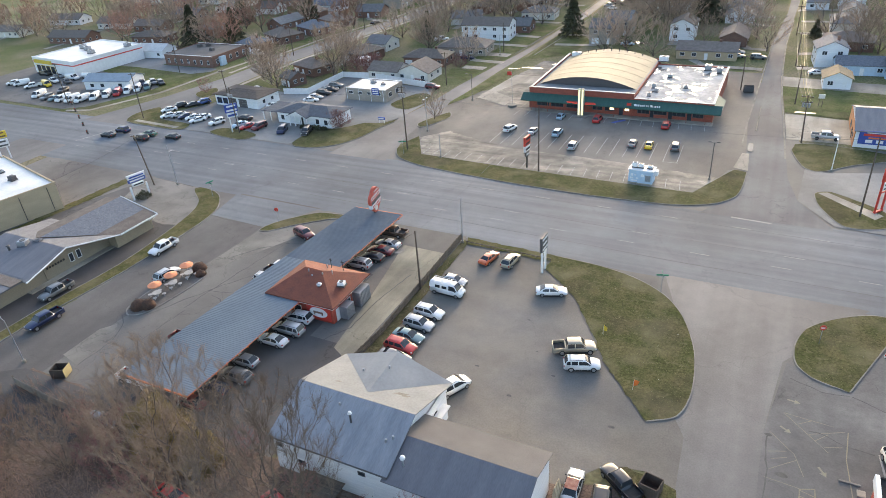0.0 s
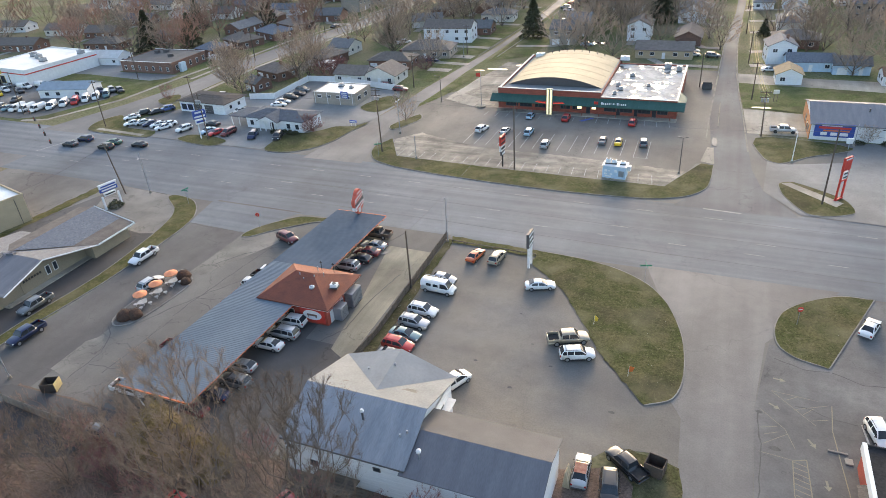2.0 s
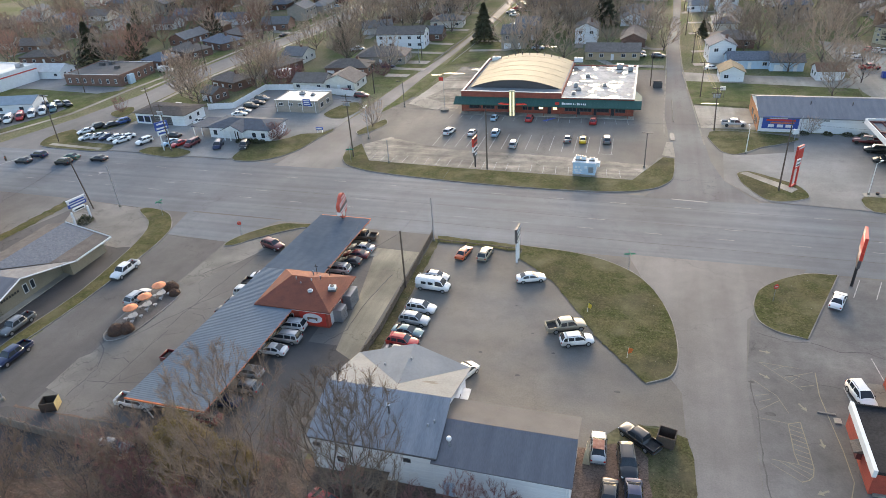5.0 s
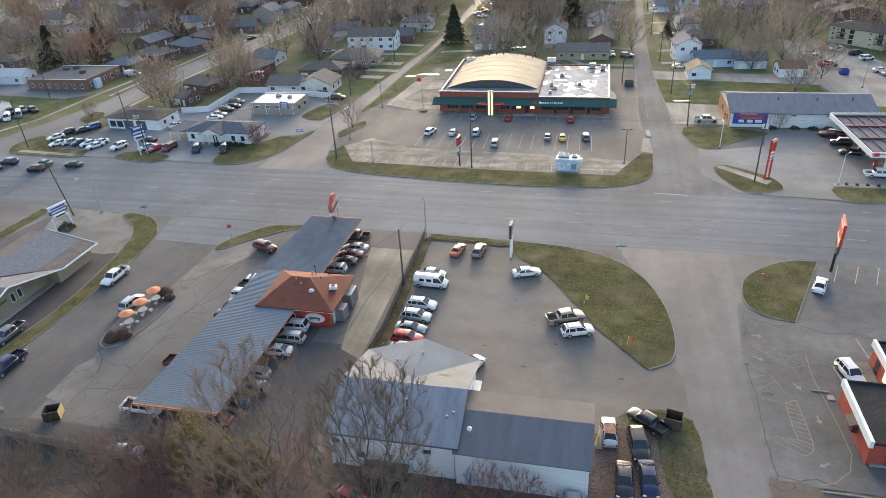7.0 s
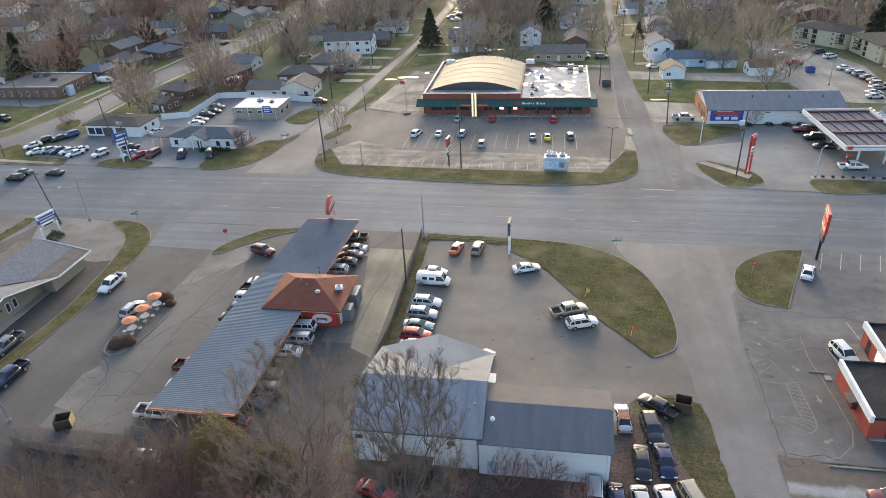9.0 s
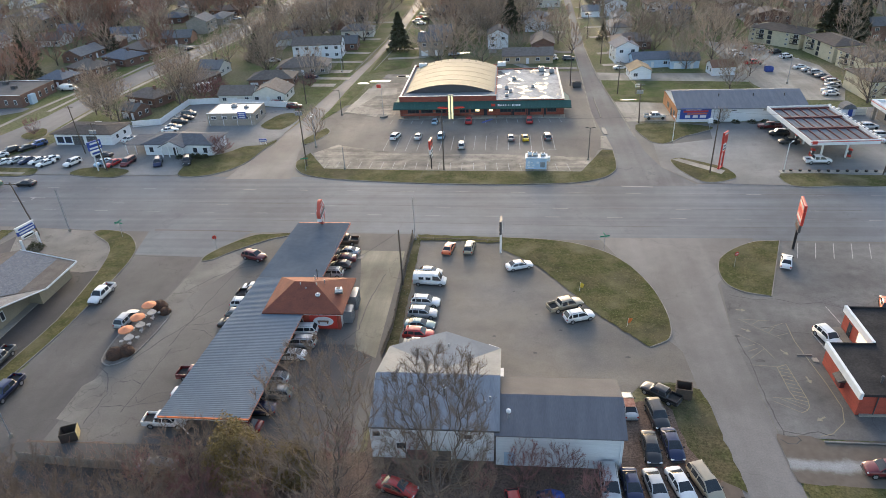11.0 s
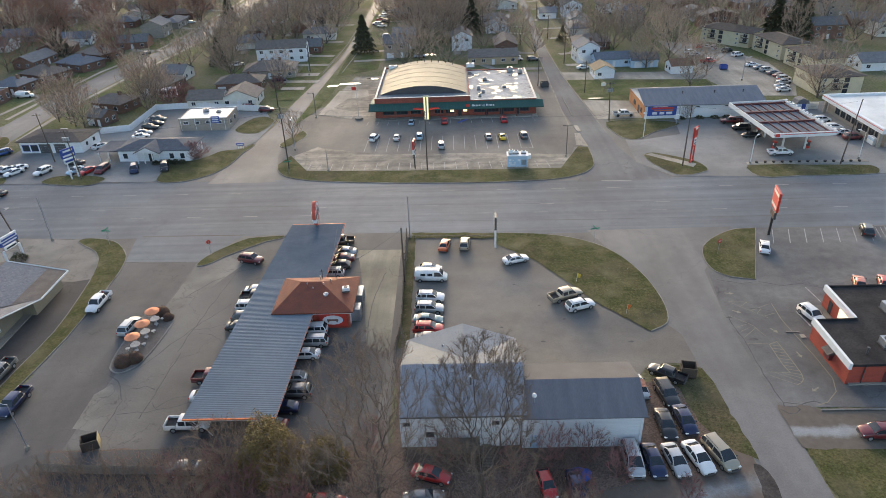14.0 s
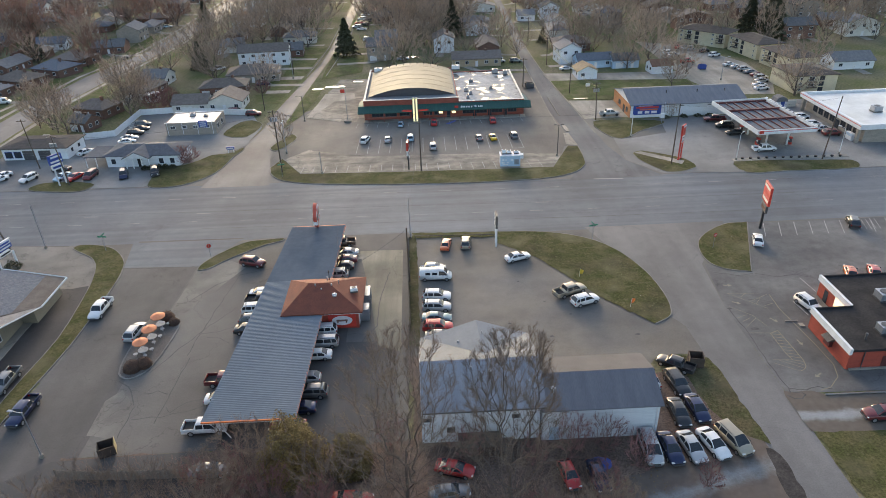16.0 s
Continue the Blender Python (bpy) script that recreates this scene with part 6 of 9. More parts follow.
    for q in (-1, 1):
        if full:
            part("headlamp", B(f - .26, q * w * .68 - .2, belt * .56, f - .05, q * w * .68 + .18, belt * .7, .03), LAMP, root)
        part("tail_lamp", B(-f + .0, q * w * .78 - .12, belt * .62, -f + .14, q * w * .78 + .12, belt * .86, .03), TAIL, root)
        if full:
            part("mirror", B(cowl - .35, q * (w + .03) - .1, belt, cowl - .2, q * (w + .03) + .1, belt + .15, .03), BLACK, root)
            # Black strip along the sill, added to stand in for shade under the body.
            part("sill", B(-f + 1.3, q * w * .94 - .06, clr - .1, f - 1.35, q * w * .94 + .06, clr + .1), BLACK, root)
    if full:
        part("front_bumper", B(f - .1, -w * .76, clr - .02, f + .04, w * .76, clr + .2, .04), DARKGREY, root)
        part("grille", B(f - .1, -w * .45, belt * .42, f + .015, w * .45, belt * .6, .02), BLACK, root)
        part("rear_bumper", B(-f - .05, -w * .82, clr, -f + .1, w * .82, clr + .2, .04), DARKGREY, root)
        part("underside", B(-f + .3, -w * .8, clr - .08, f - .3, w * .8, clr + .05), BLACK, root)
    if kind == "van" and full:
        for q in (-1, 1):
            for xa, xb in ((-.55, .3), (-1.75, -.9)):
                part("side_window", faces([(x, q * (w * .93 + .03 - (z - belt) * .13 + e), z) for e in (0, .02) for x, z in ((xa, belt + .08), (xb, belt + .08), (xb, belt + .52), (xa, belt + .52))], [(0, 1, 2, 3), (4, 5, 6, 7), (0, 1, 5, 4), (1, 2, 6, 5), (2, 3, 7, 6), (3, 0, 4, 7)]), CARGLASS, root)
    if kind == "pickup":
        part("bed_floor", B(-f + .09, -w + .09, .75, rbase - .12, w - .09, .78), BEDLINER, root)
    if kind in ("suv", "minivan") and full:
        for q in (-1, 1):
            part("roof_rail", T((rtop + .2, q * wt * .86, H + .0), (ftop - .35, q * wt * .86, H + .0), .025, None, 5), BLACK, root)
    for xa in (f - .92, -f + (.95 if kind != "pickup" else 1.2)):
        for q in (-1, 1):
            wh = piece("wheel", ("wheel", rw), lambda: (T((0, -.11, 0), (0, .11, 0), rw, None, 16), [TYRE]), pose(xa, q * (w - .085), rw), root)
            if full:
                piece("rim", ("rim", rw), lambda: (T((0, -.125, 0), (0, .125, 0), rw * .62, None, 12), [RIM]), Matrix(), wh)
    return root


TEMPLATES = {}
CAR_COUNT = [0]


def car(kind, colour, x, y, rz, where="parked on asphalt", z=0.0, scale=1.0):
    label = f"{colour} {WORDS[kind]} {where}"
    full = y < 135 and -110 < x < 50
    z, key = level(x, y), (kind, full)
    if key not in TEMPLATES:
        TEMPLATES[key] = car_template(kind, full)
        ob = TEMPLATES[key]
        ob.matrix_basis = pose(x, y, z, 0, 0, rz)
    else:
        ob = copy_thing(TEMPLATES[key], pose(x, y, z, 0, 0, rz))
    ob.scale = (scale, scale, scale)
    tagged(ob, label, "car" if kind not in ("pickup", "van") else {"pickup": "truck", "van": "van"}[kind], "vehicles")
    for c in ob.children:
        if c.name.startswith("body"):
            c.material_slots[0].link = "OBJECT"
            c.material_slots[0].material = car_paint(colour)
    return ob


CANOPY = "parked under the drive-in canopy"
for k, c, x, y, rz in (("sedan", "silver", -58.8, 89.0, 178), ("sedan", "maroon", -58.9, 86.5, 182), ("hatchback", "black", -59.0, 84.0, 180), ("suv", "silver", -60.1, 81.2, 180), ("suv", "white", -60.4, 64.5, 182), ("minivan", "silver", -60.0, 61.6, 180),
                       ("sedan", "white", -60.6, 58.6, 180), ("hatchback", "silver", -61.3, 53.4, 180), ("suv", "grey", -60.2, 50.4, 178), ("sedan", "white", -71.8, 76.4, 2), ("pickup", "black", -71.4, 74.2, 0), ("suv", "white", -72.0, 71.4, 0), ("hatchback", "grey", -72.1, 68.6, 0),
                       ("sedan", "black", -72.0, 66.0, 0), ("pickup", "maroon", -72.6, 53.8, 0), ("sedan", "white", -72.2, 50.0, 0), ("sedan", "maroon", -62.4, 44.2, 178), ("sedan", "navy", -61.5, 47.4, 180)):
    car(k, c, x, y, rz, CANOPY)
car("pickup", "brown", -60.2, 93.0, 180, "with open bed under the canopy end")
car("pickup", "white", -73.0, 44.6, 0, "parked across the canopy end")
car("suv", "maroon", -75.9, 87.0, -18, "on the drive-in lot")
car("suv", "silver", -90.1, 66.6, 84, "beside the orange umbrellas")
car("pickup", "white", -98.4, 73.7, -93, "at the kerb by grass")
car("pickup", "navy", -98.8, 49.4, -93, "at the kerb of the side street")
car("pickup", "grey", -104.6, 55.8, -92, "beside the low clubhouse")
ROW = "in a row by the wooden fence"
for k, c, x, y, rz in (("van", "white", -42.2, 79.2, -3), ("hatchback", "silver", -42.4, 82.0, -3), ("suv", "white", -42.2, 72.8, -4), ("suv", "silver", -42.3, 69.6, -4), ("sedan", "teal", -42.4, 66.6, -4), ("suv", "red", -42.3, 64.1, -4), ("sedan", "grey", -42.0, 61.8, -2)):
    car(k, c, x, y, rz, ROW)
rk = thing("roof_rack", -42.6, 79.2, level(-42.6, 79.2), -3, "white ladder rack on the cargo van roof", "roof rack")
for k in (-.7, .7):
    part("rail", T((-2.2, k, 2.3), (1.5, k, 2.3), .04, None, 6), WHITE, rk)
for k in (-1.9, -.6, .8):
    part("cross_bar", T((k, -.8, 2.26), (k, .8, 2.26), .035, None, 6), WHITE, rk)
    for q in (-.75, .75):
        part("foot", T((k, q, 1.95), (k, q, 2.3), .03, None, 6), WHITE, rk)
car("sedan", "orange", -39.9, 90.6, 80, "at the front of the car lot", scale=.95)
car("suv", "tan", -36.1, 90.8, 84, "at the front of the car lot", scale=.95)
car("sedan", "white", -27.0, 84.6, 20, "beside the teardrop lawn")
car("pickup", "tan", -19.9, 72.5, 24, "with worn open bed beside the lawn")
car("suv", "white", -18.0, 69.5, 20, "beside the teardrop lawn")
car("minivan", "white", -32.0, 59.3, 62, "beside the white workshop")
YARD = "parked on the grass beside the annex"
for k, c, x, y, rz in (("minivan", "silver", -17.4, 37.2, -91), ("sedan", "navy", -15.0, 37.0, -86), ("sedan", "silver", -12.4, 37.0, -82), ("sedan", "white", -9.6, 37.4, -76), ("minivan", "tan", -6.9, 37.9, -72), ("sedan", "black", -11.9, 42.9, -90), ("sedan", "navy", -9.3, 43.5, -86),
                       ("suv", "black", -10.2, 48.4, -82)):
    car(k, c, x, y, rz, YARD, scale=1.06)
car("pickup", "black", -9.0, 52.4, 142, "old and two-toned beside the dumpster", scale=.9)
old = car("sedan", "silver", -13.5, 50.0, 93, "old with a rusted red roof beside the annex", scale=1.0)
part("rusted_roof", B(-1.2, -.66, 1.44, .3, .66, 1.49, .02), mat("rusted_red_roof", (.2, .06, .04), (.3, .16, .12), scale=1.5, rough=.8), old, "rust-red roof panel")
JUNK = "among bare trees behind the workshop"
for k, c, x, y, rz in (("sedan", "red", -41.2, 35.6, -18), ("sedan", "red", -53.0, 31.9, -5), ("sedan", "grey", -42.0, 32.2, 5), ("hatchback", "red", -28.0, 33.8, -80), ("sedan", "navy", -24.6, 33.4, -85), ("sedan", "grey", -70.6, 37.2, 5)):
    car(k, c, x, y, rz, JUNK)
car("sedan", "white", 18.6, 86.8, 68, "by the red roadside sign")
car("suv", "black", 39.8, 92.0, 70, "in a marked stall")
car("suv", "white", 16.9, 65.4, -76, "beside the red restaurant")
car("sedan", "orange", 28.8, 74.0, 68, "behind the red restaurant")
car("sedan", "red", 32.9, 74.0, 68, "behind the red restaurant")
car("suv", "maroon", 13.4, 40.8, 178, "on the gravel drive")
STALL = "in a plaza parking stall"
for k, c, x, y, rz in (("hatchback", "pale blue", -49.7, 162.6, 88), ("suv", "white", -59.1, 150.6, 75), ("sedan", "silver", -53.0, 150.6, 88), ("suv", "pale blue", -46.9, 150.8, 90), ("suv", "silver", -41.0, 143.6, 92), ("sedan", "grey", -28.5, 149.0, 93), ("sedan", "yellow", -24.8, 149.0, 94),
                       ("suv", "grey", -19.1, 149.3, 95), ("suv", "red", -40.2, 162.8, 90), ("suv", "red", -23.4, 162.6, 90)):
    car(k, c, x, y, rz, STALL, scale=.93)
GAS = "at the gas station"
for k, c, x, y, rz in (("pickup", "white", 40.9, 131.9, 0), ("suv", "white", 61.8, 154.4, 2), ("suv", "white", 61.8, 148.2, 2), ("sedan", "white", 62.6, 144.6, 4), ("suv", "maroon", 62.9, 140.8, 4), ("pickup", "maroon", 38.0, 155.4, 170), ("suv", "black", 38.6, 150.2, 172), ("sedan", "black", 39.0, 144.4, 175), ("pickup", "silver", 10.7, 164.2, 2)):
    car(k, c, x, y, rz, GAS)
APT = "in the apartment lot"
for k, c, x, y, rz in (("sedan", "red", 58.3, 243, 60), ("sedan", "white", 60.6, 241.5, 60), ("suv", "silver", 62.3, 239.3, 60), ("suv", "white", 51.8, 233.6, 10), ("sedan", "silver", 52.3, 229.8, 10), ("suv", "black", 65.6, 234.2, 30), ("suv", "white", 66.9, 227.6, 20), ("pickup", "red", 53.4, 219.4, 5), ("sedan", "white", 66.5, 213.4, 15),
                       ("sedan", "silver", 67.8, 209.5, 12), ("suv", "silver", 68.5, 206, 12), ("sedan", "grey", 69.3, 202.3, 10), ("sedan", "maroon", 69.9, 198.6, 8), ("suv", "silver", 69.4, 195, 8), ("sedan", "silver", 68.0, 191.4, 5), ("sedan", "white", 65.3, 186.8, 5), ("sedan", "white", 64.2, 183.2, 5)):
    car(k, c, x, y, rz, APT)
OFF = "before the small white offices"
for k, c, x, y, rz in (("sedan", "white", -147.6, 133.2, -120), ("suv", "white", -140.2, 133.2, -112), ("sedan", "pale blue", -132.2, 133.4, -110), ("sedan", "red", -128.9, 132.9, -112), ("minivan", "maroon", -125.4, 133.6, -95), ("minivan", "navy", -117.2, 133.2, -70), ("minivan", "black", -109.9, 134.0, -70), ("sedan", "black", -134.8, 138.6, 175),
                       ("sedan", "white", -133.8, 150.6, 60), ("sedan", "white", -125.5, 157.6, 20), ("sedan", "silver", -125.9, 160.6, 10), ("suv", "black", -125.6, 164.6, 5), ("sedan", "black", -125.4, 168.4, 5), ("suv", "grey", -126.2, 172.2, 5)):
    car(k, c, x, y, rz, OFF)
DEAL = "on a crowded sales lot"
for k, c, x, y, rz in (("sedan", "white", -160.0, 134.2, -125), ("sedan", "silver", -157.2, 135.4, -125), ("sedan", "navy", -153.8, 135.0, -125), ("sedan", "white", -150.8, 134.8, -125), ("sedan", "white", -148.0, 135.8, -125), ("sedan", "white", -164.4, 138.6, -125), ("suv", "black", -163.6, 142.2, -125), ("sedan", "black", -160.6, 144.4, -125), ("suv", "blue", -158.8, 147.2, -125),
                       ("van", "white", -224.8, 138.4, -75), ("suv", "grey", -218.9, 137.0, -85), ("hatchback", "teal", -215, 136.8, -85), ("van", "white", -211.2, 137.4, -88), ("van", "white", -207.2, 137.8, -88), ("van", "white", -203.4, 138.6, -88), ("van", "white", -200.9, 141.6, -60), ("van", "white", -198.8, 144.6, -55), ("van", "red", -196.8, 147.2, -52),
                       ("van", "white", -195.2, 150.0, -50), ("van", "white", -193.6, 152.8, -50), ("van", "teal", -192, 155.6, -48), ("pickup", "navy", -197.6, 158.4, -30), ("suv", "grey", -194.5, 160.4, -30), ("suv", "black", -191, 160.6, -30), ("suv", "white", -251, 146.6, -120), ("van", "white", -246.4, 146.9, -120), ("pickup", "white", -238.6, 145.8, -120),
                       ("van", "yellow", -234.6, 148.4, -20), ("pickup", "white", -236.6, 152.8, -20), ("suv", "black", -229.4, 152.9, -20), ("pickup", "black", -250.6, 159.2, 0), ("van", "white", -232.6, 157.4, 0), ("suv", "black", -220.4, 144.2, -70), ("van", "white", -227, 160, 0), ("sedan", "grey", -241, 158, 0)):
    car(k, c, x, y, rz, DEAL)
QUEUE = "waiting in the highway lane"
for k, c, x, y, rz in (("sedan", "black", -164.7, 116.4, 179), ("suv", "navy", -163.4, 120.4, 179), ("suv", "black", -152.4, 117.0, 179), ("sedan", "green", -153.2, 120.6, 179), ("sedan", "black", -144.4, 120.6, 179)):
    car(k, c, x, y, rz, QUEUE)
HOME = "parked beside a house"
for k, c, x, y, rz in (("sedan", "navy", -98.8, 213, 5), ("sedan", "pale blue", -50.2, 242, 5), ("suv", "white", -186, 205, 0), ("sedan", "silver", -143.5, 171, 20), ("minivan", "maroon", -101, 181.5, 0), ("suv", "maroon", -95, 178.5, 0), ("suv", "silver", -14, 236, 5), ("sedan", "silver", -13.6, 232, 5), ("suv", "grey", -7.5, 231, 0), ("sedan", "white", 8.8, 217, 10), ("suv", "tan", 13, 236, 0),
                       ("sedan", "white", -120, 272, 40), ("sedan", "pale blue", -170, 330, 20), ("suv", "white", -66, 280, 10), ("sedan", "white", -76.8, 262, 88), ("pickup", "white", -120.6, 237, 30), ("suv", "silver", 38, 318, 5), ("sedan", "white", 24, 330, 5), ("suv", "silver", -205, 252, 10), ("sedan", "black", -166, 262, 80), ("van", "white", -184, 202.6, 10), ("sedan", "white", -148.6, 181.2, 15), ("suv", "white", -150.4, 162.4, 170)):
    car(k, c, x, y, rz, HOME)
for i in range(14):
    car(("sedan", "suv", "minivan")[i % 3], ("white", "silver", "black", "red", "grey", "white", "tan")[i % 7], -70.5 - (i % 2) * 3 + i * .35, 304 + i * 5.2, 170, "in a row beside a far street")

# ---- trees and plants ----
BRUSHTWIG = mat("brush_stems", (0.34, 0.22, 0.16), (0.24, 0.155, 0.115), scale=0.5, rough=0.95, fine=4, grain=0.25)
BARK = mat("grey_brown_bark", (0.125, 0.097, 0.08), (0.09, 0.071, 0.06), scale=1.0, rough=0.95, fine=8, grain=0.3, bump=0.3)
# Twigs of far trees: brown, lightened in colour to imitate distance haze.
HAZETWIG = mat("haze_lightened_brown_twigs", (0.37, 0.282, 0.212), (0.29, 0.218, 0.165), scale=0.5, rough=0.95, fine=4, grain=0.2, rand=0.3)
NEARTWIG = mat("grey_brown_twigs", (0.235, 0.176, 0.134), (0.17, 0.128, 0.099), scale=0.5, rough=0.95, fine=4, grain=0.25, rand=0.2)
NEARRED = mat("red_brown_stems", (0.26, 0.125, 0.115), (0.19, 0.1, 0.09), scale=0.5, rough=0.95, fine=4, grain=0.2, rand=0.25)
REDTWIG = mat("budding_red_twigs", (0.33, 0.19, 0.14), (0.26, 0.155, 0.118), scale=0.5, rough=0.95, fine=4, grain=0.2, rand=0.25)
NEEDLE = mat("dark_needles", (0.05, 0.056, 0.03), (0.078, 0.076, 0.04), scale=0.8, rough=0.9, fine=5, grain=0.3, rand=0.2)
OLIVELEAF = mat("olive_brown_foliage", (0.2, 0.145, 0.05), (0.13, 0.095, 0.036), scale=0.7, rough=0.9, fine=5, grain=0.3)
SHRUBLEAF = mat("russet_clipped_shrub", (0.085, 0.045, 0.028), (0.055, 0.032, 0.022), scale=1.5, rough=0.95, fine=9, grain=0.3)


class Sticks:
    """Tapered many-sided sticks gathered into one mesh."""

    def __init__(self):
        self.v, self.f = [], []

    def add(self, pts, radii, n):
        base = None
        for p, r, q in zip(pts, radii, [*pts[1:], pts[-1] * 2 - pts[-2]]):
            d = (q - p).normalized()
            a = d.orthogonal().normalized()
            b = d.cross(a)
            s = len(self.v)
            self.v += [p + (a * math.cos(2 * math.pi * i / n) + b * math.sin(2 * math.pi * i / n)) * r for i in range(n)]
            if base is not None:
                self.f += [(base + i, base + (i + 1) % n, s + (i + 1) % n, s + i) for i in range(n)]
            base = s

    def mesh(self, name, m):
        me = bpy.data.meshes.new(name)
        me.from_pydata([tuple(p) for p in self.v], [], self.f)
        me.materials.append(m)
        return me


def crown_tree(seed, h, w, clear, n, twigs, thin, twig_mat, stems=1, lean=.3, tl=(.5, 1.2), wide=.58, twig_r=.012, bark=None, steep=.55):
    """A bare tree grown towards points spread through its crown: limbs fork, curve upwards and taper by what they carry."""
    rng = np.random.default_rng(seed)
    ph = rng.random(4) * 6.283
    goals = []
    while len(goals) < n:
        u = rng.random() ** .8
        az = rng.random() * 6.283
        R = w / 2 * math.sqrt(max(.02, 1 - ((u - wide) / (max(wide, 1 - wide) + .06)) ** 2)) * (1 + .18 * math.sin(2 * az + ph[0]) + .14 * math.sin(3 * az + ph[1] + 4 * u))
        q = R * rng.random() ** .45
        goals.append((math.cos(az) * q, math.sin(az) * q, h * (clear + (1 - clear) * u)))
    goals = np.array(goals)
    goals = goals[np.argsort(np.linalg.norm(goals - (0, 0, h * clear * .8), axis=1))]
    P, par, way = [np.zeros(3)], [-1], [0.0]
    for k in range(stems):
        a, i, p = ph[2] + 6.283 * k / stems, 0, np.array((0, 0, 0.0))
        d = np.array((math.cos(a) * lean, math.sin(a) * lean, 1.0)) if stems > 1 else np.array((.03, .02, 1.0))
        for _ in range(4):
            p = p + d / np.linalg.norm(d) * h * clear * .3
            P.append(p), par.append(i), way.append(way[i] + h * clear * .3)
            i = len(P) - 1
    for g in goals:
        A = np.array(P)
        v = g - A
        dist = np.linalg.norm(v, axis=1)
        cost = dist + .72 * np.array(way) + 2.6 * np.maximum(0, A[:, 2] - g[2] + steep * np.hypot(v[:, 0], v[:, 1]))
        i = int(np.argmin(cost))
        L = dist[i]
        if L < .25:
            continue
        d0 = P[i] - P[par[i]] if par[i] >= 0 else np.array((0, 0, 1.0))
        d0 = d0 / (np.linalg.norm(d0) + 1e-6)
        c = P[i] + d0 * L * .12 + v[i] * .45 - np.array((0, 0, .03 * L)) + rng.normal(0, .015, 3) * L
        k, o = max(2, min(8, int(L / (h * .045)))), P[i]
        for j in range(1, k + 1):
            f = j / k
            q = o * (1 - f) ** 2 + c * 2 * f * (1 - f) + g * f * f + rng.normal(0, .007, 3) * L * (j < k)
            P.append(q), par.append(i), way.append(way[i] + L / k)
            i = len(P) - 1
    kids = [0] * len(P)
    for i in range(1, len(P)):
        kids[par[i]] += 1
    tips = [0] * len(P)
    for i in range(len(P) - 1, 0, -1):
        if kids[i] == 0:
            tips[i] = 1
        tips[par[i]] += tips[i]
    rad = [thin * max(1, t) ** .5 for t in tips]
    wood, fine = Sticks(), Sticks()
    Pv = [Vector(p) for p in P]
    for i in range(1, len(P)):
        a, b = rad[par[i]], rad[i]
        a = min(a, b * 1.35)
        (wood if b > thin * 2.3 else fine).add([Pv[par[i]], Pv[i]], [a, b], 6 if b > thin * 6 else 4 if b > thin * 2.3 else 3)
    ends = [i for i in range(1, len(P)) if tips[i] <= 3]
    for _ in range(twigs):
        i = ends[int(rng.random() * len(ends))]
        o = Pv[par[i]].lerp(Pv[i], float(rng.random()))
        d = (Pv[i] - Pv[par[i]]).normalized() + Vector(rng.normal(0, .42, 3)) + Vector((o.x, o.y, 0)) * (.6 / w) + Vector((0, 0, .35))
        d.normalize()
        L = float(rng.uniform(*tl))
        m = o + d * L * .55
        e = m + (d + Vector(rng.normal(0, .25, 3)) + Vector((0, 0, .15))).normalized() * L * .45
        fine.add([o, m, e], [twig_r, twig_r * .8, twig_r * .45], 3)
        fine.add([m, m + (d + Vector(rng.normal(0, .7, 3))).normalized() * L * .45], [twig_r * .7, twig_r * .4], 3)
    return wood.mesh("trunk", bark or BARK), fine.mesh("crown", twig_mat)


def leafy_mesh(seed, h, r, count, size, m, shape="cone", name="crown"):
    rng = random.Random(seed)
    v, f = [], []
    for i in range(count):
        t = rng.random() ** .8
        if shape == "cone":
            z, rr = h * (.1 + .9 * t), r * (1 - t) * (.75 + .25 * math.sin(t * 40)) + .15
            a, k = rng.random() * 6.283, math.sqrt(rng.uniform(.25, 1))
            p = Vector((math.cos(a) * rr * k, math.sin(a) * rr * k, z - rr * k * .25))
        else:
            d = Vector((rng.gauss(0, 1), rng.gauss(0, 1), abs(rng.gauss(0, 1)) * .9)).normalized()
            lump = 1 + .16 * math.sin(d.x * 5 + seed) * math.cos(d.y * 6 + seed) + .1 * math.sin(d.z * 9)
            k = rng.uniform(.72, 1.03) * lump
            p = Vector((d.x * r * k, d.y * r * k, d.z * h * k))
        out = Vector((p.x, p.y, .4)).normalized()
        u = out.cross(Vector((rng.uniform(-1, 1), rng.uniform(-1, 1), 1))).normalized()
        w = (out + Vector((rng.uniform(-.6, .6), rng.uniform(-.6, .6), rng.uniform(-.8, .4)))).normalized()
        s = size * rng.uniform(.6, 1.4)
        n = len(v)
        v += [p - u * s * .5, p + w * s * .6 - u * s * .3, p + w * s, p + u * s * .5]
        f.append((n, n + 1, n + 2, n + 3))
    me = bpy.data.meshes.new(name)
    me.from_pydata([tuple(p) for p in v], [], f)
    me.materials.append(m)
    return me


def plant(name, meshes, x, y, rz=0, s=1.0, label="", category="tree", group="trees", names=("trunk", "crown")):
    e = thing(name, x, y, level(x, y), rz, label, category, group)
    e.scale = (s, s, s * (1 + .12 * math.sin(x * 3 + y)))
    for n, me in zip(names, meshes):
        o = new(n, me)
        o.parent = e
    return e


def trunk_mesh(h, r):
    s = Sticks()
    s.add([Vector((0, 0, -.1)), Vector((.03, 0, h * .5)), Vector((0, .02, h))], [r, r * .8, r * .4], 7)
    return s.mesh("trunk", BARK)


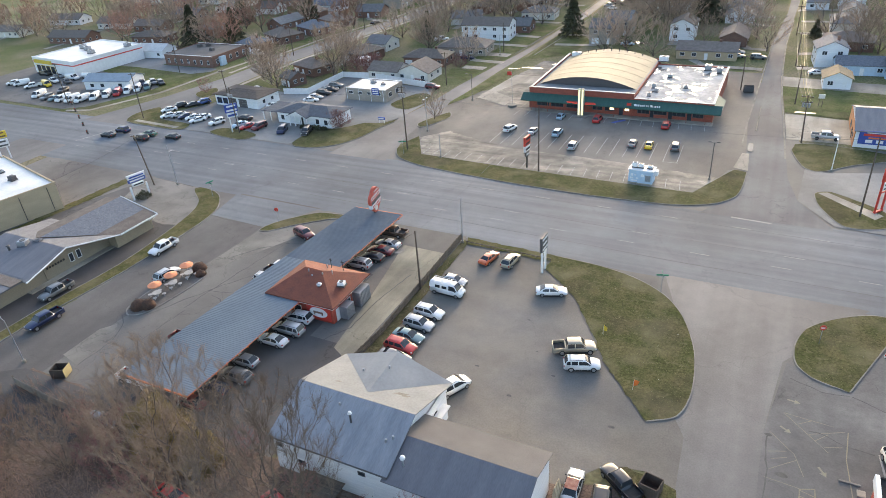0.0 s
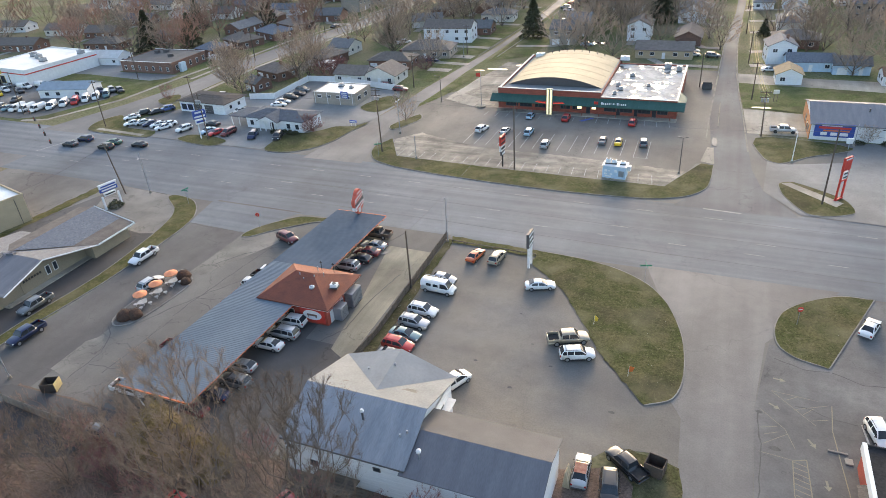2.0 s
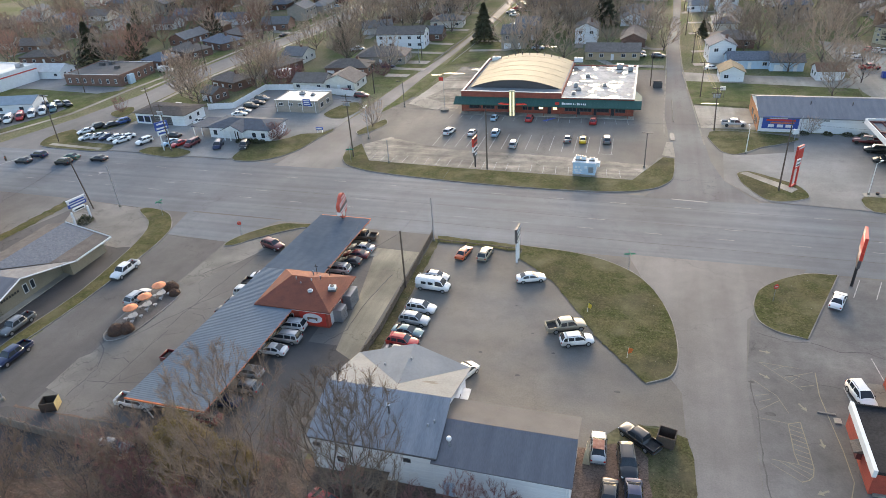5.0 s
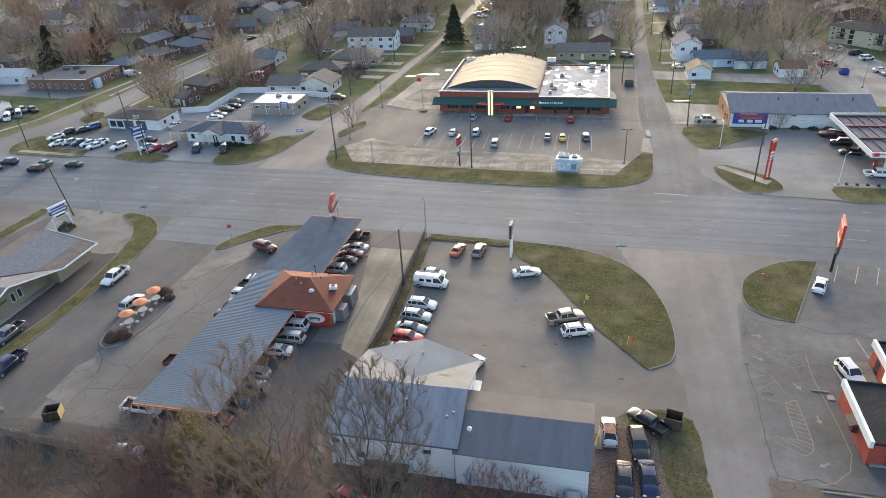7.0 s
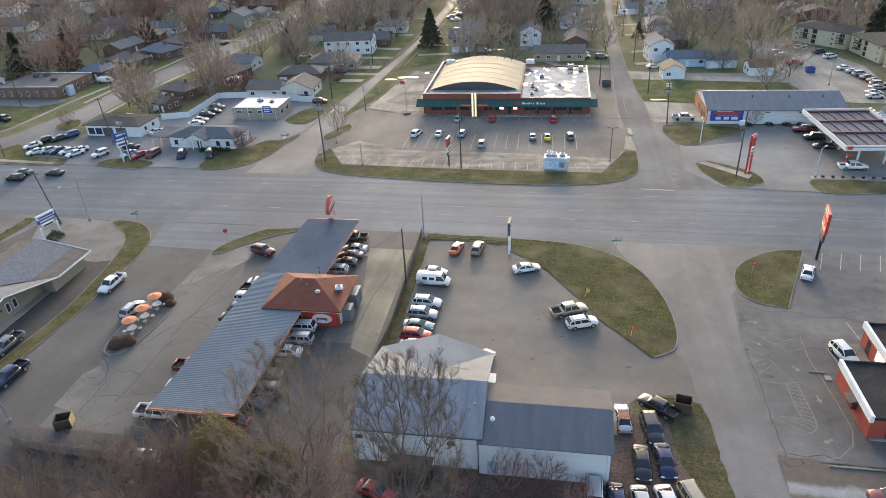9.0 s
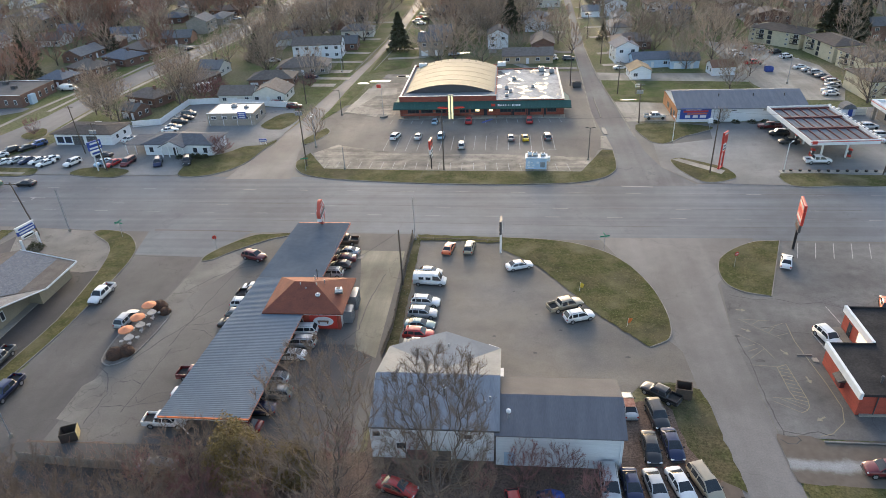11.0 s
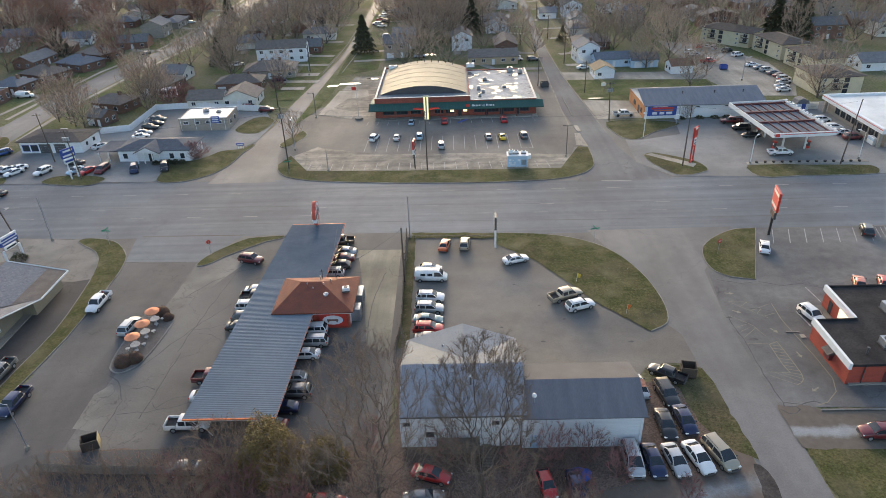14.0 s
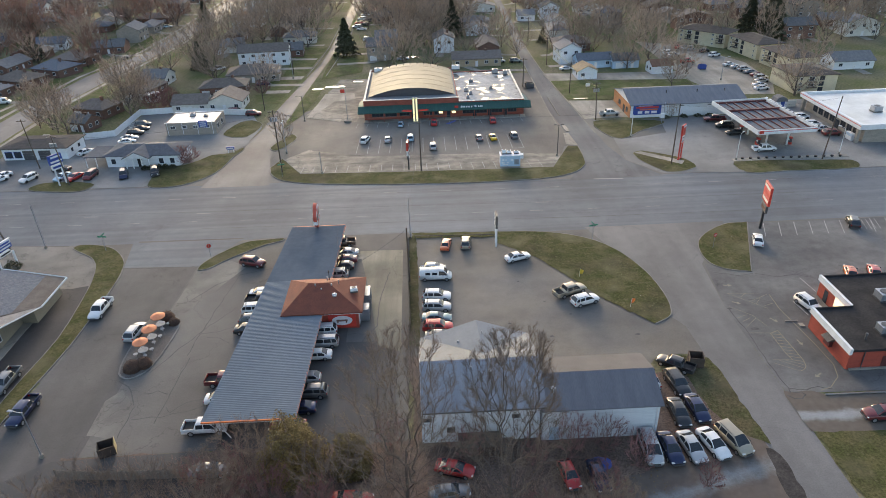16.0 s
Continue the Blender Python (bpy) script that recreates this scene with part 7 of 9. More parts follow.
# tall bare trees behind the workshop and drive-in
BIG = [crown_tree(11 + i, (24.2, 23.2)[i], (12.4, 13.4)[i], .24, (680, 680)[i], 10000, .0122, NEARTWIG, 1, .2, (.5, 1.2), .42, .0085, steep=.78) for i in range(2)]
MID = [crown_tree(31 + i, 10.5, 10.5, .1, 300, 4200, .013, NEARTWIG, 4, .5, (.5, 1.2), .62, .012) for i in range(2)]
SMALL = [crown_tree(41 + i, 5.6, 5.4, .08, 170, 2000, .01, NEARRED, 5, .6, (.3, .8), .6, .009) for i in range(2)]
NEARTREE = "tall leafless tree with many fine twigs"
for k, x, y, rz, s in ((0, -46.7, 30.2, 20, 1.0), (1, -35.4, 29.8, 80, 1.0), (0, -27.5, 20.0, 130, .6), (0, -72.0, 22.0, 300, .52)):
    plant("bare_tree", BIG[k], x, y, rz, s, NEARTREE + " on littered earth").scale = (s, s, s)
for k, x, y, rz, s in ((1, -65.0, 35.6, 20, .85), (0, -56.0, 33.6, 150, .7), (0, -84.5, 28.5, 110, .7), (1, -68.5, 30.0, 210, .8), (1, -43.0, 24.5, 20, .7), (0, -31.0, 24.0, 140, .7), (1, -77.0, 26.5, 10, 1.05), (1, -50.5, 23.5, 190, .9), (0, -84, 20, 40, .9)):
    plant("bare_tree", MID[k], x, y, rz, s, "leafless spreading tree in the brush behind the drive-in")
for k, x, y, rz, s in ((0, -27.0, 37.6, 0, .85), (1, -22.8, 37.8, 90, .8), (0, -19.4, 35.0, 30, .75), (1, -31.5, 36.5, 200, .7), (0, -49.0, 40.0, 10, .8), (1, -62.6, 31.4, 120, 1.0), (0, -57.0, 30.4, 20, .9), (1, -66.5, 34.0, 200, .8), (0, -71.5, 35.0, 60, .7), (0, -67.8, 38.6, 250, .6), (1, -12.5, 31.5, 10, .6), (0, -24.5, 30.5, 70, .8), (1, -32.5, 27.0, 20, .9), (0, -39.5, 38.0, 310, .7)):
    plant("bare_shrub", SMALL[k], x, y, rz, s, "reddish leafless shrub with many stems", "shrub", "shrubs")
for i, (x, y, h, r) in enumerate(((-60.4, 37.4, 6.6, 3.6), (-53.6, 37.2, 4.0, 2.3))):
    plant("olive_evergreen", (trunk_mesh(h * .6, .16), leafy_mesh(60 + i, h, r, 11000, .2, OLIVELEAF, "dome")), x, y, 0, 1, "olive-brown bushy evergreen in winter colour", "evergreen", "evergreens")


def thicket():
    """Brush of thin stems over the littered ground, past counting."""
    rng, s = random.Random(5), Sticks()
    for _ in range(6200):
        x, y = rng.uniform(-88, -24), rng.uniform(14, 39.5)
        if -47 < x < -28 and y > 33.5 or rng.random() > .45 + .55 * noise.noise((x * .12, y * .12, 0)) + .3:
            continue
        p, d = Vector((x, y, 0)), Vector((rng.uniform(-.6, .6), rng.uniform(-.6, .6), 1)).normalized()
        h = rng.uniform(.6, 2.2)
        q = p + d * h * .6
        e = q + (d + Vector((rng.uniform(-.5, .5), rng.uniform(-.5, .5), 0))) * h * .4
        s.add([p, q, e], [.022, .016, .009], 3)
        for _ in range(2):
            s.add([q, q + Vector((rng.uniform(-.6, .6), rng.uniform(-.6, .6), rng.uniform(.2, .7))) * h * .4], [.012, .008], 3)
    o = new("brush_thicket", s.mesh("brush_thicket", BRUSHTWIG))
    tagged(o, "tangled brown leafless brush on littered earth", "brush", kind="stuff")


thicket()

# garden and street trees further off
FAR = [crown_tree(80 + i, 12, 13 + i % 3, .2, 130, 950, .025, HAZETWIG, 1 + i % 2, .3, (.7, 1.7), .55 + .04 * i, .025) for i in range(5)]
FARRED = [crown_tree(90 + i, 12, 10.5, .2, 130, 1100, .025, REDTWIG, 1 + i % 2, .3, (.7, 1.6), .55, .027) for i in range(2)]
FINE = [crown_tree(70 + i, 15, 13, .2, 240, 2300, .022, HAZETWIG, 1, .3, (.6, 1.5), .56, .02) for i in range(2)]
CONIFER = [(trunk_mesh(10, .3), leafy_mesh(100 + i, 13.5, 6.2, 5200, .75, NEEDLE)) for i in range(2)]
STREETTREE = "bare spreading tree in a town garden"
for k, x, y, s in ((0, -132.6, 180.6, 1.15), (1, -153, 172.6, .95), (0, -146.4, 167.8, .9), (1, -150, 169.6, .85), (0, -157.6, 174.6, .8), (1, 37.3, 189.0, .8), (0, 30.5, 215.5, .95), (1, -1.6 - 4, 241, .85), (0, -9.8, 257, .9), (1, 20, 238, .9), (0, 49, 244, .8), (1, 77, 249, .9), (0, 92, 240, 1.0), (1, 48, 205, .75), (0, 70.9, 175.6, 1.35), (1, 44, 212, .8)):
    plant("bare_tree", FINE[k], x, y, x * 7, s, STREETTREE)
for k, x, y, s in ((0, -73, 252.5, .95), (1, -231, 316, 1.0), (0, -205, 267, .9), (1, -226, 213, 1.15), (0, -237, 256, 1.0), (1, -212, 222, .9), (0, -128, 240, .7), (1, -29, 283, 1.0), (0, 95, 262, 1.1), (1, 104, 256, .9), (0, -152, 335, .9), (1, 8, 262, .45), (0, 99, 252, 1.25)):
    plant("conifer", CONIFER[k], x, y, x * 5, s, "dark green conifer in a town garden", "conifer", "conifers")
plant("bare_tree", FINE[0], -81.6, 153, 40, .5, "small bare tree on a kerbed island")
DOME = crown_tree(55, 4.6, 6.6, .06, 170, 2200, .012, NEARRED, 5, .8, (.3, .8), .5, .011)
plant("bare_shrub", DOME, -103.6, 140.8, 0, .95, "large bare domed shrub beside the white office", "shrub", "shrubs")
plant("bare_shrub", DOME, -105.6, 141.2, 90, .85, "large bare domed shrub beside the white office", "shrub", "shrubs")
for x, y, q in ((-127, 187, 1.25), (-122.4, 190, 1.15), (-125, 193, 1.2), (-97, 203, 1.0)):
    plant("bare_shrub", DOME, x, y, x * 9, q, "large brown bare shrub between houses", "shrub", "shrubs")
plant("bare_shrub", SMALL[1], -166.4, 156.4, 0, .8, "small bare shrub by the garage", "shrub", "shrubs")
plant("bare_tree", FINE[1], 27.5, 160.2, 10, .3, "small bare tree before the painted billboard")
# clipped shrubs round the patio
def clipped_mesh(seed, h, r, m):
    """A close-clipped dome: a lumpy solid heart under a skin of small leaves."""
    me = leafy_mesh(seed, h * .93, r * .93, 3000, .07, m, "dome", "foliage")
    bm = bmesh.new()
    bm.from_mesh(me)
    k = bmesh.ops.create_uvsphere(bm, u_segments=24, v_segments=14, radius=1)
    for v in k["verts"]:
        q = 1 + .05 * noise.noise(v.co * 4 + Vector((seed, 0, 0)))
        v.co = Vector((v.co.x * r * q, v.co.y * r * q, max(-.02, v.co.z * h * q)))
    bm.to_mesh(me)
    bm.free()
    return me


for i, (x, y, r) in enumerate(((-86.5, 70.6, 1.3), (-84.9, 69.2, .9), (-87.4, 58.0, 1.35), (-86.0, 58.7, 1.15))):
    plant("clipped_shrub", (clipped_mesh(200 + i, r * 1.05, r, SHRUBLEAF),), x, y, 0, 1, "russet clipped round shrub in the patio bed", "shrub", "patio shrubs", ("foliage",))
for i in range(5):
    plant("low_hedge", (leafy_mesh(220 + i, .9, .9, 700, .18, NEEDLE, "dome", "foliage"),), -113.5 + i * 1.7, 137.4, 0, 1, "low dark clipped shrub before the white office", "shrub", "office shrubs", ("foliage",))
plant("sign_shrub", (leafy_mesh(230, 1.1, 1.5, 900, .2, NEEDLE, "dome", "foliage"),), -121.5, 89.9, 0, 1, "green clipped shrub at the foot of a sign", "shrub", "", ("foliage",))

# ---- houses, offices and apartments beyond the highway ----
HOUSE_SPOTS = []


def house_window(parent, x, y, z, w, h, face):
    def make():
        bm = B(-w / 2, -.05, 0, w / 2, .02, h)
        box(bm, -w / 2 + .1, -.065, .1, -.03, -.045, h - .1, 1), box(bm, .03, -.065, .1, w / 2 - .1, -.045, h - .1, 1)
        return bm, [WHITE, GLASS]

    return piece("window", ("house_window", w, h), make, pose(x, y, z, 0, 0, face), parent)


def house(x, y, w, d, rz=0, wall=None, roof=None, storeys=1, axis="x", kind="gable", chimney=True, label="", garage=False, rise=None, detail=True):
    HOUSE_SPOTS.append((x, y, max(w, d) / 2 + 2))
    wall, roof = wall or BROWNBRICK, roof or BROWNSHINGLE
    h = 2.6 * storeys + .3
    rise = rise or (min(w, d) * .24)
    e = thing("house", x, y, 0, rz, label or "low brick house with a brown shingle roof", "house", "houses")
    bm = B(-w / 2, -d / 2, -.05, w / 2, d / 2, h)
    if kind == "gable":
        a = (-w / 2, -d / 2, w / 2, d / 2, h, rise * .96, axis)
        for k in gable_end(*a):
            me = bpy.data.meshes.new("tmp")
            k.to_mesh(me), k.free()
            bm.from_mesh(me)
            bpy.data.meshes.remove(me)
    part("wall", bm, wall, e)
    part("roof", gable(-w / 2, -d / 2, w / 2, d / 2, h + .05, rise, .5, axis) if kind == "gable" else hip(-w / 2, -d / 2, w / 2, d / 2, h + .02, rise, .5), roof, e)
    if chimney:
        part("chimney", B(w * .2 - .4, -.3, h, w * .2 + .4, .4, h + rise + .7), BROWNBRICK, e)
    for s in range(storeys):
        z = 1.0 + 2.6 * s
        n = max(2, int(w / 3.6))
        for i in range(n):
            xx = -w / 2 + (i + .5) * w / n
            if s == 0 and i == n // 2:
                door(e, xx, -d / 2, 0, 1.0, 2.05, 0, WHITE)
            elif garage and s == 0 and i == 0:
                garage_door(e, xx, -d / 2, 0, 2.6, 2.1, 0)
            else:
                house_window(e, xx, -d / 2, z, 1.4, 1.2, 0)
        if detail:
            for sx, f in ((-w / 2, -90), (w / 2, 90)):
                for yy in (-d * .22, d * .22):
                    house_window(e, sx, yy, z, 1.2, 1.2, f)
    return e


BL = BLUESHINGLE
HS = "house with shingle roof among bare trees"
for x, y, w, d, rz, wm, rm, st, ax, kd, lb in (
        (-192, 211.3, 10.5, 9.5, -10, BROWNBRICK, BL, 1, "x", "hip", "low brick house with blue-grey shingle roof"), (-189, 226.5, 14, 11, -24, BROWNBRICK, BROWNSHINGLE, 1, "x", "hip", "low brick house with brown hipped roof"),
        (-183.5, 241.8, 14, 11, -24, BROWNBRICK, BL, 1, "x", "hip", "long low brick house with blue-grey roof"), (-209, 290, 16, 9, 5, SIDING, BL, 1, "x", "gable", "low white house with blue-grey roof"),
        (-145, 186.6, 11.5, 9, -19, BROWNBRICK, BROWNSHINGLE, 1, "x", "hip", "low brick house with brown hipped roof"), (-138, 221.6, 9, 9, -5, OFFWHITE, GREYSHINGLE, 1, "x", "gable", "small pale house with grey roof"),
        (-137.4, 206.8, 9.6, 12, -17, BROWNBRICK, BROWNSHINGLE, 1, "x", "hip", "low brick house with brown roof"), (-115.5, 187.6, 11, 8, 0, OFFWHITE, BROWNSHINGLE, 1, "x", "gable", "low cream house with brown gables"),
        (-105, 189, 11, 10, 0, OFFWHITE, BROWNSHINGLE, 1, "y", "gable", "low cream house with brown gable roof"), (-103.5, 222, 18, 11, 6, TANBRICK, BROWNSHINGLE, 1, "x", "hip", "long tan brick house with brown hipped roof"),
        (-110, 205.5, 15, 9, 4, BROWNBRICK, BROWNSHINGLE, 1, "x", "hip", "low brick house with brown hipped roof"), (-104, 245, 19, 9, 4, SIDING, BROWNSHINGLE, 2, "x", "gable", "long white two-storey house with brown roof"),
        (-124.5, 270, 13, 9, 20, OFFWHITE, GREYSHINGLE, 1, "x", "gable", HS), (-183, 257.5, 13.5, 11, -24, BROWNBRICK, BROWNSHINGLE, 1, "x", "hip", HS), (-97, 258, 12, 9, 4, BROWNBRICK, GREYSHINGLE, 1, "x", "gable", HS), (-96, 283, 14, 9, 4, OFFWHITE, GREYSHINGLE, 1, "x", "hip", HS),
        (-59.6, 247.5, 9, 11, 2, TANBRICK, GREYSHINGLE, 2, "x", "gable", "tan two-storey house with grey roof"), (-57, 262, 9, 12, 2, TANBRICK, GREYSHINGLE, 2, "x", "gable", "tan two-storey house with grey roof"), (-45, 307, 13, 10, 0, OFFWHITE, GREYSHINGLE, 1, "y", "gable", HS),
        (-33.6, 256, 8, 11, 0, SIDING, BROWNSHINGLE, 2, "y", "gable", "white two-storey house with brown roof"), (-22.5, 231, 18, 8, 0, TANWALL, BROWNSHINGLE, 1, "x", "gable", "low tan house with long porch roof"), (-17.4, 286, 10, 9, 0, SIDING, GREYSHINGLE, 1, "y", "gable", "small white house with grey roof"),
        (20.3, 317, 9, 9, 0, SIDING, GREYSHINGLE, 2, "y", "gable", "white two-storey house with grey roof"), (8.5, 314, 8, 8, 0, SIDING, GREYSHINGLE, 1, "x", "gable", "small white house with grey roof"), (11.6, 229.5, 8, 9, 6, SIDING, BL, 2, "y", "gable", "white two-storey gabled house with blue-grey roof"),
        (19.5, 221.5, 13, 7, 4, PALEBLUE, BL, 1, "x", "gable", "pale blue house with blue-grey roof"), (13.3, 207.2, 6.6, 7.6, 2, SIDING, mat("tan_shingle", (.3, .22, .13), (.24, .18, .11), scale=1, rough=.9), 1, "y", "gable", "small white house with tan gable roof"),
        (30.0, 219.5, 9.5, 7, 2, PALEBLUE, GREYSHINGLE, 1, "x", "gable", "pale blue garage house with grey roof"), (40, 209.5, 7.4, 6, 4, SIDING, mat("rust_shingle", (.2, .11, .07), (.16, .09, .06), scale=1, rough=.9), 1, "x", "gable", "small white barn with rust-brown roof"),
        (105, 207, 14, 9, 0, SIDING, GREYSHINGLE, 1, "x", "gable", "low white house with grey roof"), (-341, 240, 20, 9, 10, SIDING, BROWNSHINGLE, 1, "x", "gable", HS), (-300, 237, 20, 9, 8, OFFWHITE, BROWNSHINGLE, 1, "x", "gable", HS), (-273, 234, 16, 9, 8, BROWNBRICK, BROWNSHINGLE, 1, "x", "gable", HS),
        (-251, 214, 17, 9, 10, BROWNBRICK, BROWNSHINGLE, 1, "x", "hip", HS), (-276, 261, 16, 9, 5, BROWNBRICK, BL, 1, "x", "gable", HS), (-295, 207, 22, 9, 8, BROWNBRICK, BROWNSHINGLE, 1, "x", "gable", HS), (-347, 211, 18, 9, 8, OFFWHITE, BROWNSHINGLE, 1, "x", "gable", HS), (-232, 232, 15, 9, 8, BROWNBRICK, GREYSHINGLE, 1, "x", "hip", HS),
        (-206, 250, 15, 9, 82, BROWNBRICK, GREYSHINGLE, 1, "x", "gable", HS), (-143, 172.4, 6, 6, -19, BROWNBRICK, GREYSHINGLE, 1, "x", "gable", "small brick outbuilding with a grey roof")):
    house(x, y, w, d, rz, wm, rm, st, ax, kd, (x * 7 + y) % 3 > 1, lb, garage=(x + y) % 2 > 1)

STREETS = lambda x, y: min(abs(x + 80 + (0 if y > 240 else (240 - y) * .06)), abs(x + (168 if y < 225 else 155 if y > 285 else 168 - (y - 225) * .21)), abs(x - (-2 + (y - 240) * .02))) < 8
hr = random.Random(21)
for cx in (-335, -300, -268, -238, -205, -178, -130, -106, -58, -33, -14, 17, 44, 76, 108, 140, 172, 205):
    for j in range(9):
        y = 254 + j * 23 + hr.uniform(-5, 5)
        x = cx + hr.uniform(-4, 4)
        if STREETS(x, y) or any((x - a) ** 2 + (y - b) ** 2 < (r + 8) ** 2 for a, b, r in HOUSE_SPOTS) or 44 < x < 100 and y < 275 or x < -60 and y < 262 or -77 < x < -62 and y > 290:
            continue
        wm = hr.choice((BROWNBRICK, BROWNBRICK, OFFWHITE, TANBRICK, BROWNBRICK, TANBRICK, OFFWHITE))
        nm = {"brown_red_brick": "brick", "white_siding": "white sided", "cream_siding": "cream sided", "tan_brick": "tan brick"}[wm.name]
        rm = hr.choice((BROWNSHINGLE, GREYSHINGLE, GREYSHINGLE, BROWNSHINGLE, BL))
        house(x, y, hr.uniform(11, 16), hr.uniform(8, 10), hr.choice((0, 4, 8, -4, 90)), wm, rm, 1 if hr.random() < .75 else 2, hr.choice("xxy"), hr.choice(("gable", "gable", "hip")), hr.random() < .4,
              f"{nm} town house with {'blue-grey' if rm is BL else 'brown' if rm is BROWNSHINGLE else 'grey'} shingle roof", detail=False)


# sunroom shed, white board fence, offices
def box_building(name, x0, y0, x1, y1, h, wall, roofm, label, para=0.3, rz=0.0, category="building"):
    e = thing(name, (x0 + x1) / 2, (y0 + y1) / 2, 0, rz, label, category)
    w, d = (x1 - x0) / 2, (y1 - y0) / 2
    walls(e, -w, -d, w, d, h, wall)
    part("roof", B(-w + .25, -d + .25, h - para, w - .25, d - .25, h - para + .15), roofm, e)
    part("coping", B(-w - .05, -d - .05, h, w + .05, -d + .3, h + .08), WHITE, e)
    part("coping", B(-w - .05, d - .3, h, w + .05, d + .05, h + .08), WHITE, e)
    return e, w, d


e, w, d = box_building("brick_flat_office", -116, 162.4, -102, 172.4, 3.7, TANBRICK, MEMBRANE, "small grey-tan brick office with bright flat roof")
for i in range(4):
    house_window(e, -w + 2 + i * 3.2, -d, 2.0, 1.5, .9, 0)
    part("downpipe", T((-w + .5 + i * 4.2, -d - .06, 0), (-w + .5 + i * 4.2, -d - .06, 3.6), .06), WHITE, e)
for yy in (-2.5, 1.5):
    house_window(e, w, yy, 1.2, 1.8, 1.4, 90)
sg = part("blue_sign", B(w - 4.6, -d - .15, 2.2, w - 2.2, -d - .03, 4.2), BLUEPAINT, e, "blue sign panel with white bars")
for k in (2.6, 3.2, 3.75):
    part("white_bar", B(w - 4.3, -d - .19, k - .12, w - 2.5, -d - .15, k + .12), WHITE, sg)
roof_unit(-110, 169, 3.62, 1.4, 1.2, .8)
roof_unit(-106, 168, 3.62, 1.0, 1.0, .6)

g = thing("garage_office", -145.2, 152.2, 0, -3, "white garage office with dark roof and two bay doors", "building")
walls(g, -8.6, -4.6, 8.6, 4.6, 3.2, SIDING)
part("roof", hip(-8.6, -4.6, 8.6, 4.6, 3.25, 1.0, .7), mat("dark_brown_shingle", (.055, .045, .04), (.08, .066, .058), scale=1, rough=.9, fine=6, grain=.25), g)
for x in (-1.6, 2.6):
    garage_door(g, x, -4.6, 0, 3.2, 2.6, 0, DARKGREY)
for x in (-7.0, -4.6):
    window(g, x, -4.6, .6, 2.0, 1.8, 0, BLUEPAINT)
for y in (-2, 1.6):
    window(g, 8.6, y, 1.2, 1.2, 1.2, 90)
door(g, 6.2, -4.6, 0, 1.0, 2.1, 0, WHITE)

p = thing("portico_office", -114.5, 143.6, 0, -3, "white office with grey hipped roof and columned portico", "building")
walls(p, -9.0, -4.2, 9.6, 4.4, 3.0, SIDING)
part("roof", hip(-9.0, -4.2, 9.6, 4.4, 3.05, 1.5, .6), mat("slate_shingle", (.06, .072, .092), (.082, .095, .118), scale=1, rough=.9, fine=6, grain=.25), p)
part("portico_roof", gable(-3.6, -6.0, 2.6, 0, 3.0, 1.5, .4, "y"), MATS["slate_shingle"], p)
part("pediment", faces([(-3.6, -6.0, 3.0), (2.6, -6.0, 3.0), (-.5, -6.0, 4.4), (-3.6, -5.8, 3.0), (2.6, -5.8, 3.0), (-.5, -5.8, 4.4)], [(0, 1, 2), (5, 4, 3), (0, 3, 4, 1)]), WHITE, p)
for x in (-3.4, -1.6, .6, 2.4):
    part("column", T((x, -5.7, 0), (x, -5.7, 3.0), .17, .15, 12), WHITE, p)
for x in (-7.2, 5.0, 7.8):
    window(p, x, -4.2, .8, 1.3, 1.5)
door(p, -.5, -4.2, 0, 1.1, 2.2, 0, BLACK)
part("carport", B(-14.8, -4.4, 2.75, -9.0, 3.6, 2.95), MATS["slate_shingle"], p)
for x in (-14.4, -11.8):
    for y in (-4.0, 3.2):
        part("column", T((x, y, 0), (x, y, 2.75), .14), WHITE, p)

f = thing("white_board_fence", -120, 175, 0, 0, "long white board fence round the office lot", "fence")
line = [(-139, 162), (-131.2, 164), (-131, 183.2), (-120.7, 184.2), (-95, 178.4)]
for (ax, ay), (bx, by) in zip(line, line[1:]):
    n = max(1, round(math.hypot(bx - ax, by - ay) / 2.4))
    a = math.degrees(math.atan2(by - ay, bx - ax))
    for i in range(n):
        q = (i + .5) / n
        piece("panel", ("fence_panel", round(math.hypot(bx - ax, by - ay) / n, 2)), lambda L=math.hypot(bx - ax, by - ay) / n: (B(-L / 2, -.04, .05, L / 2, .04, 1.9), [WHITE]), pose(ax + (bx - ax) * q + 120, ay + (by - ay) * q - 175, 0, 0, 0, a), f)
        piece("post", "fence_post_white", lambda: (B(-.07, -.07, 0, .07, .07, 2.0), [WHITE]), pose(ax + (bx - ax) * i / n + 120, ay + (by - ay) * i / n - 175, 0, 0, 0, a), f)

sr = thing("white_sunroom", -132.4, 199, 0, 8, "small white glazed sunroom with flat roof", "sunroom")
part("wall", B(-2, -1.6, 0, 2, 1.6, 2.4), WHITE, sr)
part("roof", B(-2.3, -1.9, 2.4, 2.3, 1.9, 2.6), WHITE, sr)
for x in (-1.3, 0, 1.3):
    house_window(sr, x, -1.6, .9, 1.1, 1.3, 0)
pl = thing("round_pool_cover", -127.5, 172.5, 0, 0, "round pale covered garden pool", "pool")
part("rim", T((0, 0, 0), (0, 0, .5), 3.0, 3.0, 28), OFFWHITE, pl)
part("cover", T((0, 0, .5), (0, 0, .55), 2.8, 2.6, 28), TANROOF, pl)

